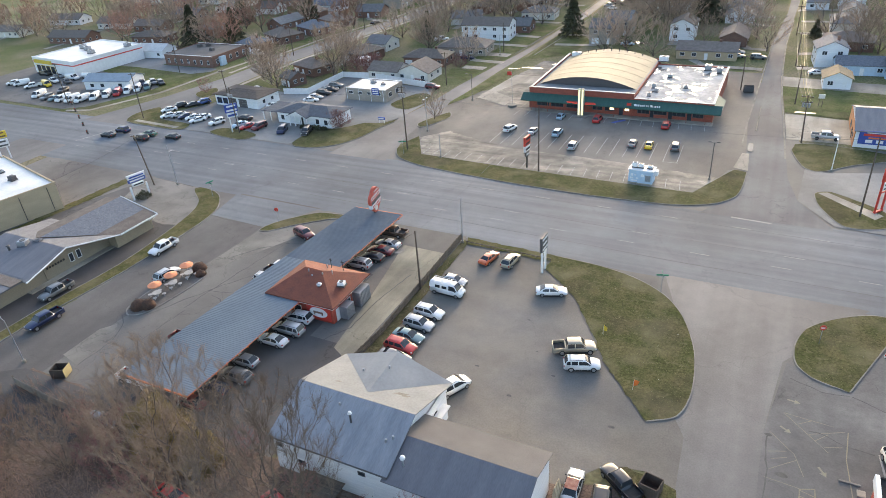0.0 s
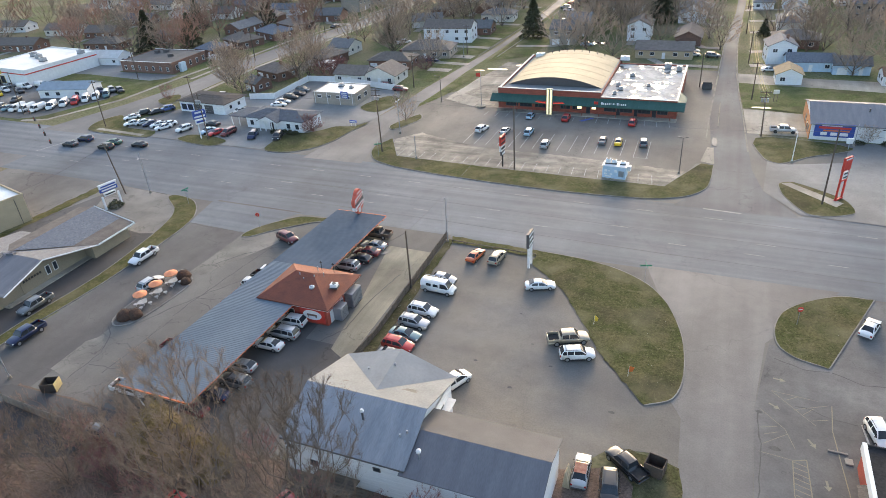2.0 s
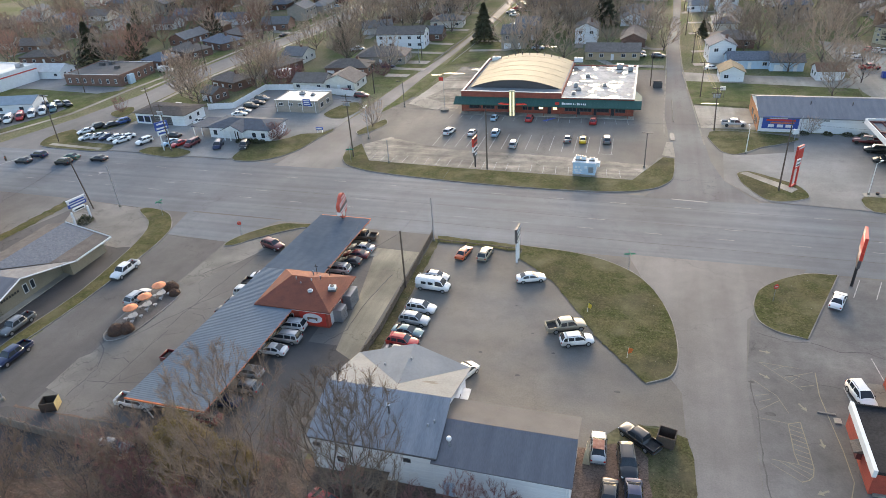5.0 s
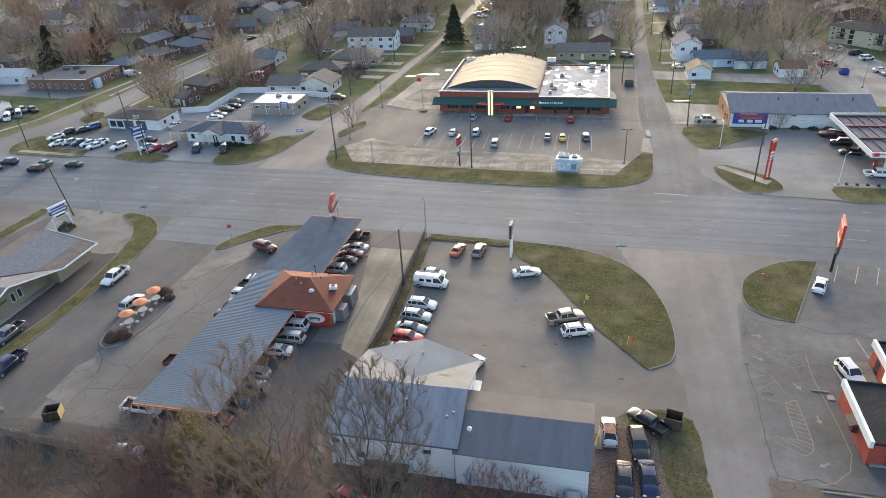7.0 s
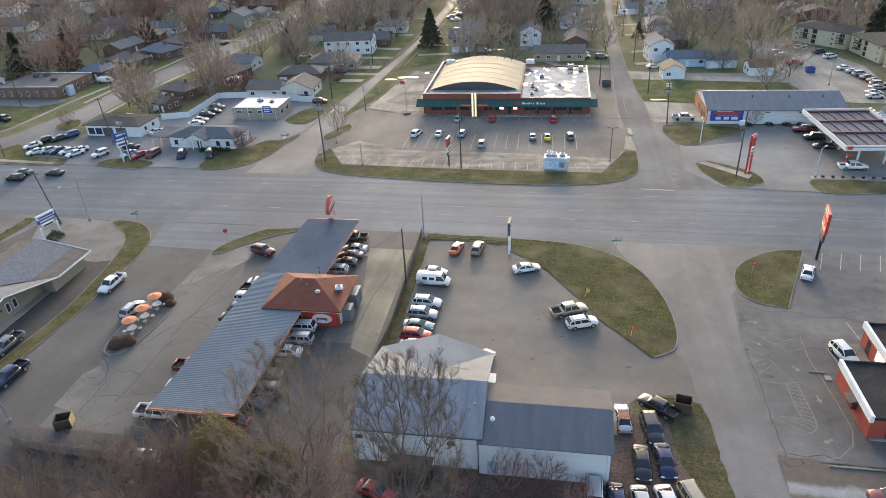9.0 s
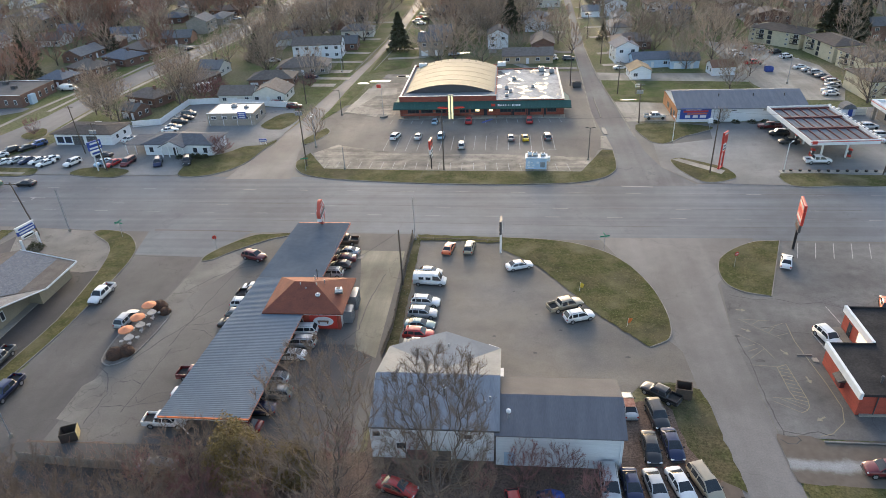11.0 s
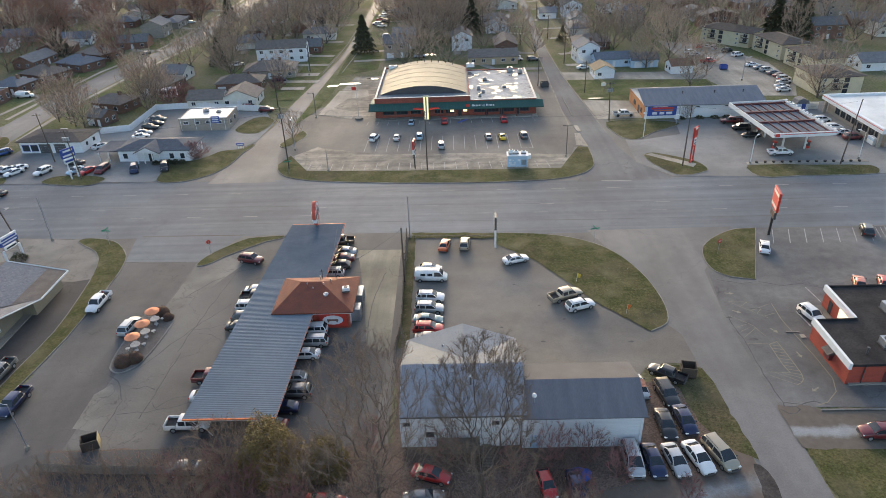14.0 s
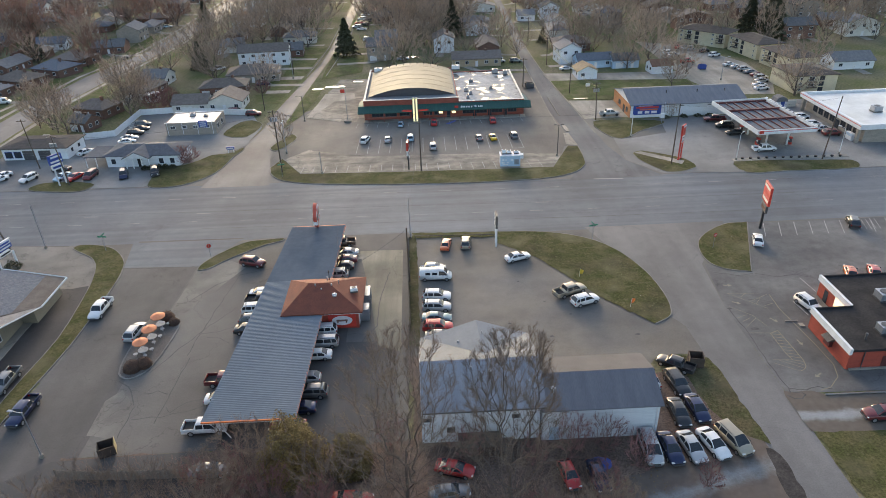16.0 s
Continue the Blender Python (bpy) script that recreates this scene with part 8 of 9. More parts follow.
# far north-west shops
e, w, d = box_building("white_store", -258, 160.5, -231, 190, 6.0, WHITE, MEMBRANE, "white auto parts store with a red stripe and bright roof", .4, -6)
part("stripe", B(-w - .04, -d - .05, 4.2, w + .04, -d - .01, 4.6), REDPAINT, e)
part("stripe", B(w, -d, 4.2, w + .05, d, 4.6), REDPAINT, e)
part("entry_sign", B(-w + 1.5, -d - .4, 3.9, -w + 13, -d - .05, 5.2), YELLOWPAINT, e, "yellow sign panel")
for i in range(4):
    window(e, -w + 3 + i * 3.2, -d, .4, 2.8, 2.8, 0, YELLOWPAINT)
for x, y in ((-250, 178), (-245, 176), (-238, 172), (-232, 184)):
    roof_unit(x, y, 5.85, 2.2, 1.8, 1.3)
e, w, d = box_building("brick_office", -212, 183, -188, 201.5, 4.0, BROWNBRICK, MATS["brown_grey_roofing"], "low red-brown brick office with a flat roof", .35, 0)
for i in range(7):
    house_window(e, -w + 2 + i * 3.3, -d, .9, 1.0, 1.6, 0)
for i in range(5):
    house_window(e, w, -d + 2.5 + i * 3.6, .9, 1.2, 1.8, 90)
part("entry", B(w, -d + 3.4, 0, w + 1.2, -d + 6, 3.2), PALEBLUE, e)
for x, y in ((-206, 196), (-203, 197.5), (-196, 192)):
    roof_unit(x, y, 3.85, 1.6, 1.4, 1.0, DARKGREY)
s = thing("blue_roofed_shed", -207, 155, 0, 14, "white sales office with a pale blue-grey roof", "building")
walls(s, -9, -4, 9, 4, 3.0, SIDING)
part("roof", gable(-9, -4, 9, 4, 3.05, 1.5, .5), mat("pale_blue_roof", (.24, .29, .34), (.2, .245, .29), scale=.6, rough=.7), s)
for b in gable_end(-9, -4, 9, 4, 3.0, 1.45):
    part("gable_wall", b, SIDING, s)
for x in (-6, -2, 5):
    window(s, x, -4, .9, 1.6, 1.3)
door(s, 1.6, -4, 0, 1.0, 2.1)
house(-228, 193.5, 14, 8, 4, SIDING, mat("pale_roof", (.5, .5, .5), (.42, .42, .42), scale=.6, rough=.7), 1, "x", "gable", False, "low white annex with a pale roof")


# apartments
def apartments(ax, ay, bx, by, label, depth=10.5):
    """A block whose front runs from a to b."""
    length, rz = math.hypot(bx - ax, by - ay), math.degrees(math.atan2(by - ay, bx - ax))
    e = thing("apartment_building", ax, ay, 0, rz, label, "apartment building", "apartments")
    am = mat("buff_brick", (.6, .535, .38), (.54, .48, .34), scale=.5, rough=.9, fine=8, grain=.15)
    part("wall", B(0, 0, 0, length, depth, 5.3), am, e)
    part("roof", hip(0, 0, length, depth, 5.35, 1.7, .6), MATS["dark_brown_shingle"], e)
    n = max(3, round(length / 3.4))
    for k in range(n):
        xx = (k + .5) * length / n
        for z in (.3, 2.0, 3.7):
            if k % 4 == 1 and z > 1:
                b = part("balcony", B(xx - 1.4, -1.3, z - .2, xx + 1.4, 0, z - .05), WOOD, e)
                for q in range(6):
                    piece("baluster", "apt_baluster", lambda: (B(-.04, -.04, 0, .04, .04, .95), [MATS["dark_brown_shingle"]]), pose(xx - 1.3 + q * .52, -1.25, z - .05), b)
                part("rail", B(xx - 1.4, -1.3, z + .9, xx + 1.4, -1.2, z + 1.0), MATS["dark_brown_shingle"], b)
                house_window(e, xx, 0, z, 1.8, 1.4, 0)
            elif k % 4 == 2:
                window(e, xx, 0, z, 1.6, 1.4, 0, DARKGREY, bars=1)
            elif k % 2 == 0:
                house_window(e, xx, 0, z + .5, .9, .8, 0)
    return e


apartments(62.2, 254.5, 75.3, 239.4, "buff three-storey apartment block with brown roof")
apartments(76.4, 238.4, 79.0, 220.0, "buff three-storey apartment block with brown roof")
apartments(78.8, 216.6, 81.0, 199.0, "buff three-storey apartment block with brown roof")
apartments(71.6, 177.6, 85.0, 178.4, "buff apartment block end with dark brown roof", 14)

# concrete walks along the streets and short driveways before the houses
def walk_strip(name, pts, w, m, label, category="sidewalk"):
    bm = bmesh.new()
    rows = []
    for k, p in enumerate(pts):
        a, b = pts[max(k - 1, 0)], pts[min(k + 1, len(pts) - 1)]
        d = Vector((b[0] - a[0], b[1] - a[1])).normalized()
        rows.append((bm.verts.new((p[0] - d.y * w / 2, p[1] + d.x * w / 2, LEVEL[0] + .02)), bm.verts.new((p[0] + d.y * w / 2, p[1] - d.x * w / 2, LEVEL[0] + .02))))
    for a, b in zip(rows, rows[1:]):
        bm.faces.new((a[0], a[1], b[1], b[0]))
    return tagged(part(name, bm, m), label, category, kind="structure")


walk_strip("sidewalk", [(-161, 158), (-161, 197), (-158, 222), (-154.4, 250), (-149.6, 288), (-148, 440)], 1.5, CONC, "pale concrete sidewalk along the street")
walk_strip("sidewalk", [(-176, 178), (-174.8, 205), (-172.4, 235), (-163.4, 275), (-161.8, 311), (-162.4, 440)], 1.5, CONC, "pale concrete sidewalk along the street")
walk_strip("sidewalk", [(-200, 129.6), (-192, 132.2), (-183.2, 153), (-181.8, 178.2), (-180.2, 191.5), (-178, 205)], 1.6, CONC, "pale concrete sidewalk along the street")
walk_strip("sidewalk", [(-150, 127.6), (-168, 129)], 1.4, CONC, "pale concrete sidewalk along the street")
walk_strip("kerb_line", [(3.2, 150), (1.8, 178), (.8, 194), (0, 220), (-.2, 251), (1, 290)], .35, KERB, "pale concrete kerb along the street", "kerb")
walk_strip("kerb_line", [(-5.8, 156), (-5.8, 171), (-5.5, 188), (-4.2, 262)], .35, KERB, "pale concrete kerb along the street", "kerb")
for side in (-76.6, -83.6):
    walk_strip("kerb_line", [(side - 1.2, 222), (side, 240), (side + 1.6, 268), (side + 2.6, 440)], .3, KERB, "pale concrete kerb along the street", "kerb")
dr = random.Random(9)
for k, (hx, hy, hr_) in enumerate(HOUSE_SPOTS):
    if hy < 196 or level(hx, hy - hr_ - 3) > .01:
        continue
    ox = dr.uniform(-.6, .6) * hr_
    to = min((-80, -168 if hy < 225 else -155, -1), key=lambda q: abs(q - hx))
    y0 = hy - hr_ * .72 - dr.uniform(0, 2)
    far = abs(to - hx) > 26
    walk_strip("driveway", [(hx + ox, hy - hr_ * .4), (hx + ox, y0 - 5)] if far else [(hx + ox, hy - hr_ * .4), (hx + ox + (to - hx) * .2, y0 - 1.2), (to + (4.5 if hx > to else -4.5), y0 - 2.4)], 3.0, CONC, "pale concrete driveway beside a house", "driveway")

for pts in ([(-94, 270), (-82.6, 269), (-85.6, 223.4), (-94, 224)], [(-97, 217.6), (-86.3, 217.2), (-87.8, 205.4), (-97, 206)], [(-99, 200.4), (-88.8, 200), (-89.2, 189), (-97, 190)], [(-78, 269), (-66, 265), (-65, 225), (-79, 216), (-78.9, 238)],
            [(-159.6, 197), (-151, 188), (-147, 206), (-148, 222), (-156.2, 222)], [(-153.4, 250), (-144, 246), (-142, 286), (-148.4, 288)], [(-176.4, 205), (-183, 206), (-181, 234), (-174, 235)], [(-165, 275), (-172, 272), (-172, 310), (-163.4, 311)]):
    pavement("house_lawn", pts, GREENLAWN, "green lawn plot beside a street", category="lawn")
for pts in ([(-95, 218.6), (-86.2, 218.2), (-85.8, 222.4), (-95, 222.8)], [(-96, 201.4), (-88, 201), (-87.8, 204.6), (-96, 205)]):
    pavement("house_driveway", pts, CONC, "pale concrete driveway crossing the lawn", category="driveway")
pavement("median_grass", [(-83.4, 164.6), (-79.8, 176), (-77.7, 192), (-77.1, 203), (-80.4, 203), (-81.8, 192), (-82.9, 178), (-84, 168)], GREENLAWN, "narrow grass median beside the plaza lot", category="grass")
pavement("plaza_pale_patch", [(-78, 173.4), (-75.3, 198), (-65.8, 198), (-64.8, 191), (-71.4, 189), (-74.6, 179.6), (-67, 175), (-67.6, 168.4)], CONC, "pale worn concrete patch beside the plaza")


# ---- woods and garden trees past the houses ----
tr = random.Random(77)
made = 0
while made < 300:
    x, y = tr.uniform(-400, 230), 178 + (tr.random() ** .9) * 250
    if x > -33 + .7 * (y + 20) or x < -1.9 * y or math.hypot(x, y) > 440:
        continue
    if STREETS(x, y) or any((x - a) ** 2 + (y - b) ** 2 < (r + .5) ** 2 for a, b, r in HOUSE_SPOTS) or level(x, y) > 0 or -65 < x < -10 and y < 222 or -100 < x < -60 and y < 200 or 0 < x < 66 and y < 225 or x > 20 and y < 215 or -216 < x < -150 and y < 206 or x < -216 and y < 205 or -150 < x < -90 and y < 186 or 60 < x < 100 and y < 262:
        continue
    red = x < -150 and tr.random() < .5
    plant("bare_tree", FARRED[made % 2] if red else FAR[made % 5], x, y, tr.uniform(0, 360), tr.uniform(.8, 1.35) * (1.0 if y < 270 else 1.25), "reddish budding tree among the houses" if red else "bare brown tree among the houses")
    made += 1

# ---- poles, wires, signs, fences and small things ----
def utility_pole(x, y, h, arms=1, lean=(0, 0), transformer=False, label="weathered wooden utility pole with cross-arm"):
    e = thing("utility_pole", x, y, level(x, y), 0, label, "utility pole", "utility poles")
    part("shaft", T((0, 0, -.1), (lean[0], lean[1], h), .17, .11, 10), POLEWOOD, e)
    for i in range(arms):
        z = h - .5 - i * 1.2
        a = part("cross_arm", B(lean[0] - 1.2, lean[1] - .06, z, lean[0] + 1.2, lean[1] + .06, z + .14), POLEWOOD, e)
        for k in (-1.05, -.5, .5, 1.05):
            piece("insulator", "insulator", lambda: (T((0, 0, 0), (0, 0, .18), .05, .04, 6), [STEEL]), pose(lean[0] + k, lean[1], z + .14), a)
    if transformer:
        for k in (-.6, 0, .6):
            part("transformer", T((lean[0] + k, lean[1] - .3, h - 2.6), (lean[0] + k, lean[1] - .3, h - 1.7), .24, None, 10), STEEL, e)
    return e


# The low sun's yellow glint is put into this cable's base colour.
SUNCABLE = mat("painted_sun_glint_cable", (.42, .36, .17), (.36, .3, .15), scale=.3, rough=.8, bump=0, spec=.1)


def wire(a, b, sag=.8, r=.02, m=None, label="thin dark overhead wire between poles"):
    s, pts = Sticks(), []
    A, Bv = Vector(a), Vector(b)
    for i in range(13):
        f = i / 12
        p = A.lerp(Bv, f)
        p.z -= sag * 4 * f * (1 - f)
        pts.append(p)
    s.add(pts, [r] * 13, 3)
    tagged(new("overhead_wire", s.mesh("overhead_wire", m or DARKGREY)), label, "wire", "wires")


def street_lamp(x, y, h, heads=1, m=None, arm=1.6, rz=0, label="grey metal street lamp with a short arm"):
    e = thing("street_lamp", x, y, level(x, y), rz, label, "street lamp", "street lamps")
    part("foundation", T((0, 0, 0), (0, 0, .5), .28, .28, 10), CONC, e)
    part("shaft", T((0, 0, .4), (0, 0, h), .1, .07, 8), m or DARKGREY, e)
    for k in range(heads):
        s = 1 if k == 0 else -1
        part("arm", T((0, 0, h - .1), (s * arm, 0, h + .1), .04, None, 6), m or DARKGREY, e)
        part("lamp_head", B(s * arm - .35, -.18, h + .02, s * arm + .35, .18, h + .2, .05), m or DARKGREY, e)


utility_pole(-46.8, 78.6, 10.7, 0, label="bare wooden pole beside the fence")
utility_pole(-78.2, 131.6, 15.5, 2, transformer=True)
utility_pole(-44.2, 128.8, 14.5, 0, label="tall plain wooden pole on the grass strip")
utility_pole(15.9, 126.4, 15.0, 0, (-.3, -1.0), label="tall leaning wooden pole")
utility_pole(52.0, 125.2, 15.0, 0, (1.6, 1.0), label="tall leaning wooden pole")
utility_pole(6.0, 160.8, 10.8, 2, (-.6, 0), True)
utility_pole(4.0, 187.8, 10, 1)
utility_pole(3.2, 225, 10, 1)
utility_pole(2.4, 265, 10, 1)
utility_pole(3.0, 310, 10, 1)
utility_pole(-9.6, 197.3, 9.5, 1, label="wooden pole beside the plaza")
utility_pole(-124.5, 95.6, 11.5, 1, (-2.6, .6), label="dark leaning utility pole by the highway")
utility_pole(-128.6, 129.2, 12, 1, (-1.2, 1.0), True)
utility_pole(-141.4, 141, 13, 1, (-.6, 0))
utility_pole(-167, 131, 13, 1, (-1.0, 1))
utility_pole(-205, 134.5, 13, 1, (-1.5, 1.0))
utility_pole(-197, 175, 11, 1)
utility_pole(-92.5, 183, 10, 1)
utility_pole(-90, 225, 10, 1)
utility_pole(-168, 205, 11, 1)
utility_pole(-164, 250, 11, 1)
for dx in (-1.05, .5, 1.05):
    wire((5.4 + dx, 160.8, 10.5), (4.0 + dx, 187.8, 9.7), .5, .02)
    wire((4.0 + dx, 187.8, 9.7), (3.2 + dx, 225, 9.7), .7, .022)
    wire((3.2 + dx, 225, 9.7), (2.4 + dx, 265, 9.7), .8, .025)
    wire((2.4 + dx, 265, 9.7), (3.0 + dx, 310, 9.7), .9, .03)
for dx in (.2, .75):
    for a, b in (((5.4, 160.8, 9.6), (4.0, 187.8, 8.8)), ((4.0, 187.8, 8.8), (3.2, 225, 8.8)), ((3.2, 225, 8.8), (2.4, 265, 8.8)), ((2.4, 265, 8.8), (3.0, 310, 8.8))):
        wire((a[0] + dx, a[1], a[2]), (b[0] + dx, b[1], b[2]), .9, .045, SUNCABLE, "pale overhead cable bundle catching low sun")
wire((-127.1, 96.2, 11), (-136, 80, 6.2), .5)
wire((-78.2, 131.6, 14.8), (-44.2, 128.8, 14.2), 1.2)
wire((-44.2, 128.8, 14.2), (15.6, 125.4, 14.7), 1.6)
wire((15.6, 125.4, 14.7), (53.6, 126.2, 14.7), 1.2)
wire((-78.2, 131.6, 14.8), (-129.8, 130.2, 11.5), 1.4)
wire((-60.6, 94.5, 3.2), (-59.0, 75.2, 3.42), .0)
wire((-46.8, 78.6, 10.4), (-57.5, 73.6, 5.8), .4)
wire((-46.8, 78.6, 10.4), (-44.2, 128.8, 13.6), 1.2)
for x, y, h, hd, m, rz in ((-46.7, 94.6, 8.9, 0, STEEL, 0), (-79.2, 144.2, 8.5, 2, STEEL, 90), (-10.1, 134.6, 8.0, 2, DARKGREY, 0), (-78.3, 170.6, 7.5, 1, DARKGREY, 180), (11.7, 145.8, 6.2, 1, WHITE, 90), (31.9, 127.0, 6.6, 1, WHITE, 45), (57.6, 127.9, 6.6, 1, WHITE, 120), (-68.2, 129.4, 5.6, 0, STEEL, 0), (-89.4, 219.8, 7, 1, STEEL, 0), (-92.6, 41.4, 7.5, 1, STEEL, 170), (24.6, 158.4, 5, 0, STEEL, 0), (56.5, 196, 7.5, 1, STEEL, 0), (-119, 97.4, 9.5, 0, STEEL, 0)):
    street_lamp(x, y, h, hd, m, .8 if hd == 2 else 1.5, rz, "white metal lamp post on a concrete foot" if m is WHITE else "grey metal lamp post on a concrete foot")
fp = thing("flagpole", -65.4, 168.6, 0, 0, "flagpole with a faded flag and kerbed base", "flagpole")
part("shaft", T((0, 0, 0), (0, 0, 10), .08, .04), STEEL, fp)
part("base", T((0, 0, 0), (0, 0, .5), 1.2, 1.2, 16), KERB, fp)
part("flag", B(-1.3, -.02, 8.6, -.06, .02, 9.6), REDPAINT, fp)


def post_sign(name, x, y, rz, panels, posts, label, post_m=None, pw=.14, z=None):
    """Sign panels on posts; the panels' broad faces look along local -y and +y. panels: (width, z0, z1, material, bar material)."""
    e = thing(name, x, y, level(x, y) if z is None else z, rz, label, "sign")
    top = max(p[2] for p in panels)
    for px in posts:
        part("post", B(px - pw, -pw, 0, px + pw, pw, (min(p[1] for p in panels) if "gas" not in name else 6.0) + .1), post_m or WHITE, e)
    for w, z0, z1, m, bm_ in panels:
        p = part("panel", B(-w / 2, -.22, z0, w / 2, .22, z1, .04), m, e)
        if bm_:
            n = max(1, int((z1 - z0) / .75))
            for s in (-1, 1):
                for i in range(n):
                    zc = z0 + (i + .5) * (z1 - z0) / n
                    hh = (z1 - z0) / n * .2
                    part("letter_bar", B(-w * (.42 - .08 * (i % 2)), s * .235 - .015, zc - hh, w * (.42 - .06 * (i % 2)), s * .235 + .015, zc + hh), bm_, p)
    return e


post_sign("car_lot_sign", -30.3, 90.6, 88, [(2.6, 4.0, 6.6, DARKGREY, WHITE)], (-.7, .7), "tall white twin-post sign with a dark panel", WHITE, .16)
post_sign("restaurant_sign", 21.6, 92.2, 78, [(4.2, 8.2, 9.4, REDPAINT, OFFWHITE), (4.2, 7.0, 8.18, REDPAINT, None), (4.2, 5.6, 6.98, REDPAINT, OFFWHITE), (3.0, 3.9, 5.3, DARKGREY, BROWNBRICK)], (0,), "tall red restaurant sign over a dark reader board", BLACK, .2)
post_sign("gas_price_sign", 18.8, 129.1, 52, [(2.2, 7.9, 8.6, REDPAINT, WHITE), (2.2, 6.0, 7.88, REDPAINT, None), (1.5, 4.3, 5.8, WHITE, DARKGREY), (1.9, 3.9, 4.15, REDPAINT, None), (2.2, .02, .3, REDPAINT, None)], (-.9, .9), "tall red gas station price sign on red posts", REDPAINT, .14)
post_sign("club_sign", -121.9, 89.7, 76, [(3.9, 4.7, 5.5, WHITE, BLUEPAINT), (3.9, 3.9, 4.68, BLUEPAINT, WHITE), (2.6, 2.9, 3.6, WHITE, BLACK), (4.2, 5.5, 5.62, WHITE, None)], (-1.8, 1.8), "blue and white leasing sign on white legs", WHITE, .18)
post_sign("plaza_sign", -47.2, 129.8, 84, [(2.6, 5.2, 7.3, REDPAINT, BLACK), (2.4, 3.9, 5.1, WHITE, BLACK), (1.6, 2.8, 3.7, DARKGREY, WHITE)], (0,), "plaza tenant sign with red and white panels", BLACK, .13)
post_sign("office_pole_sign", -130.4, 129.8, 60, [(3.4, 5.4, 7.6, BLUEPAINT, WHITE), (2.8, 4.0, 5.2, WHITE, BLUEPAINT)], (-.9, .9), "blue and white roadside sign on white posts", WHITE, .14)
post_sign("corner_sign", -178, 95.5, 60, [(4.0, 5.6, 7.4, YELLOWPAINT, BROWNBRICK), (3.6, 3.2, 5.2, WHITE, DARKGREY)], (-1.0, 1.0), "yellow and white roadside sign on white posts", WHITE, .18)
post_sign("small_blue_sign", -94.2, 146.6, 0, [(2.0, .9, 1.6, BLUEPAINT, WHITE)], (-.7, .7), "low blue sign on short posts", WHITE, .06)
post_sign("small_yard_sign", 23.2, 155.8, 10, [(1.3, 1.4, 2.6, WHITE, None)], (0,), "small blank white board on a post", STEEL, .06)
post_sign("drive_sign", 9.6, 187, 10, [(1.4, 2.2, 3.2, OFFWHITE, None)], (-.4, .4), "small cream notice board on posts", WOOD, .06)


def stop_sign(x, y, rz):
    e = thing("stop_sign", x, y, level(x, y), rz, "red octagonal stop sign on a thin post", "stop sign", "stop signs")
    part("post", T((0, 0, 0), (0, 0, 3.0), .035), STEEL, e)
    bm = bmesh.new()
    bmesh.ops.create_cone(bm, cap_ends=True, segments=8, radius1=.42, radius2=.42, depth=.03, matrix=Matrix.Translation((0, -.05, 2.7)) @ pose(0, 0, 0, 90) @ pose(0, 0, 0, 0, 0, 22.5))
    b = part("blade", bm, REDPAINT, e)
    part("white_bar", B(-.26, -.075, 2.62, .26, -.066, 2.78), WHITE, b)


stop_sign(9.6, 85.4, 20)
stop_sign(-84.4, 90.0, 200)
for x, y, rz in ((-11.7, 90.6, 15), (-106.2, 95.0, -10), (-77.6, 128.6, 20)):
    e = thing("street_name_sign", x, y, level(x, y), rz, "green street name sign on a thin post", "street sign", "street signs")
    part("post", T((0, 0, 0), (0, 0, 3.1), .035), STEEL, e)
    part("blade", B(-.9, -.02, 3.0, .9, .02, 3.25), mat("sign_green", (.01, .2, .12), rough=.5), e)
    part("blade", B(-.02, -.9, 3.27, .02, .9, 3.5), MATS["sign_green"], e)
for x, y, c, rz in ((-11.0, 67.6, ORANGE, 10), (-17.2, 77.4, YELLOWPAINT, -30)):
    e = thing("feather_flag", x, y, level(x, y), rz, "small bright feather flag on the lawn", "flag", "lawn flags")
    part("pole", T((0, 0, 0), (.1, 0, 1.7), .03, .02, 6), WHITE, e)
    part("cloth", faces([(.05, 0, .7), (.55, .05, .8), (.75, 0, 1.5), (.1, 0, 1.7), (.05, .02, .7), (.55, .07, .8), (.75, .02, 1.5), (.1, .02, 1.7)], [(0, 1, 2, 3), (7, 6, 5, 4), (0, 4, 5, 1), (1, 5, 6, 2), (2, 6, 7, 3), (3, 7, 4, 0)]), c, e)


# wooden fence between the drive-in and the car lot
GREYBOARD = mat("silvered_fence_board", (0.24, 0.215, 0.19), (0.17, 0.15, 0.132), scale=1.0, rough=0.9, fine=12, grain=0.25, bump=0.2, rand=0.2)


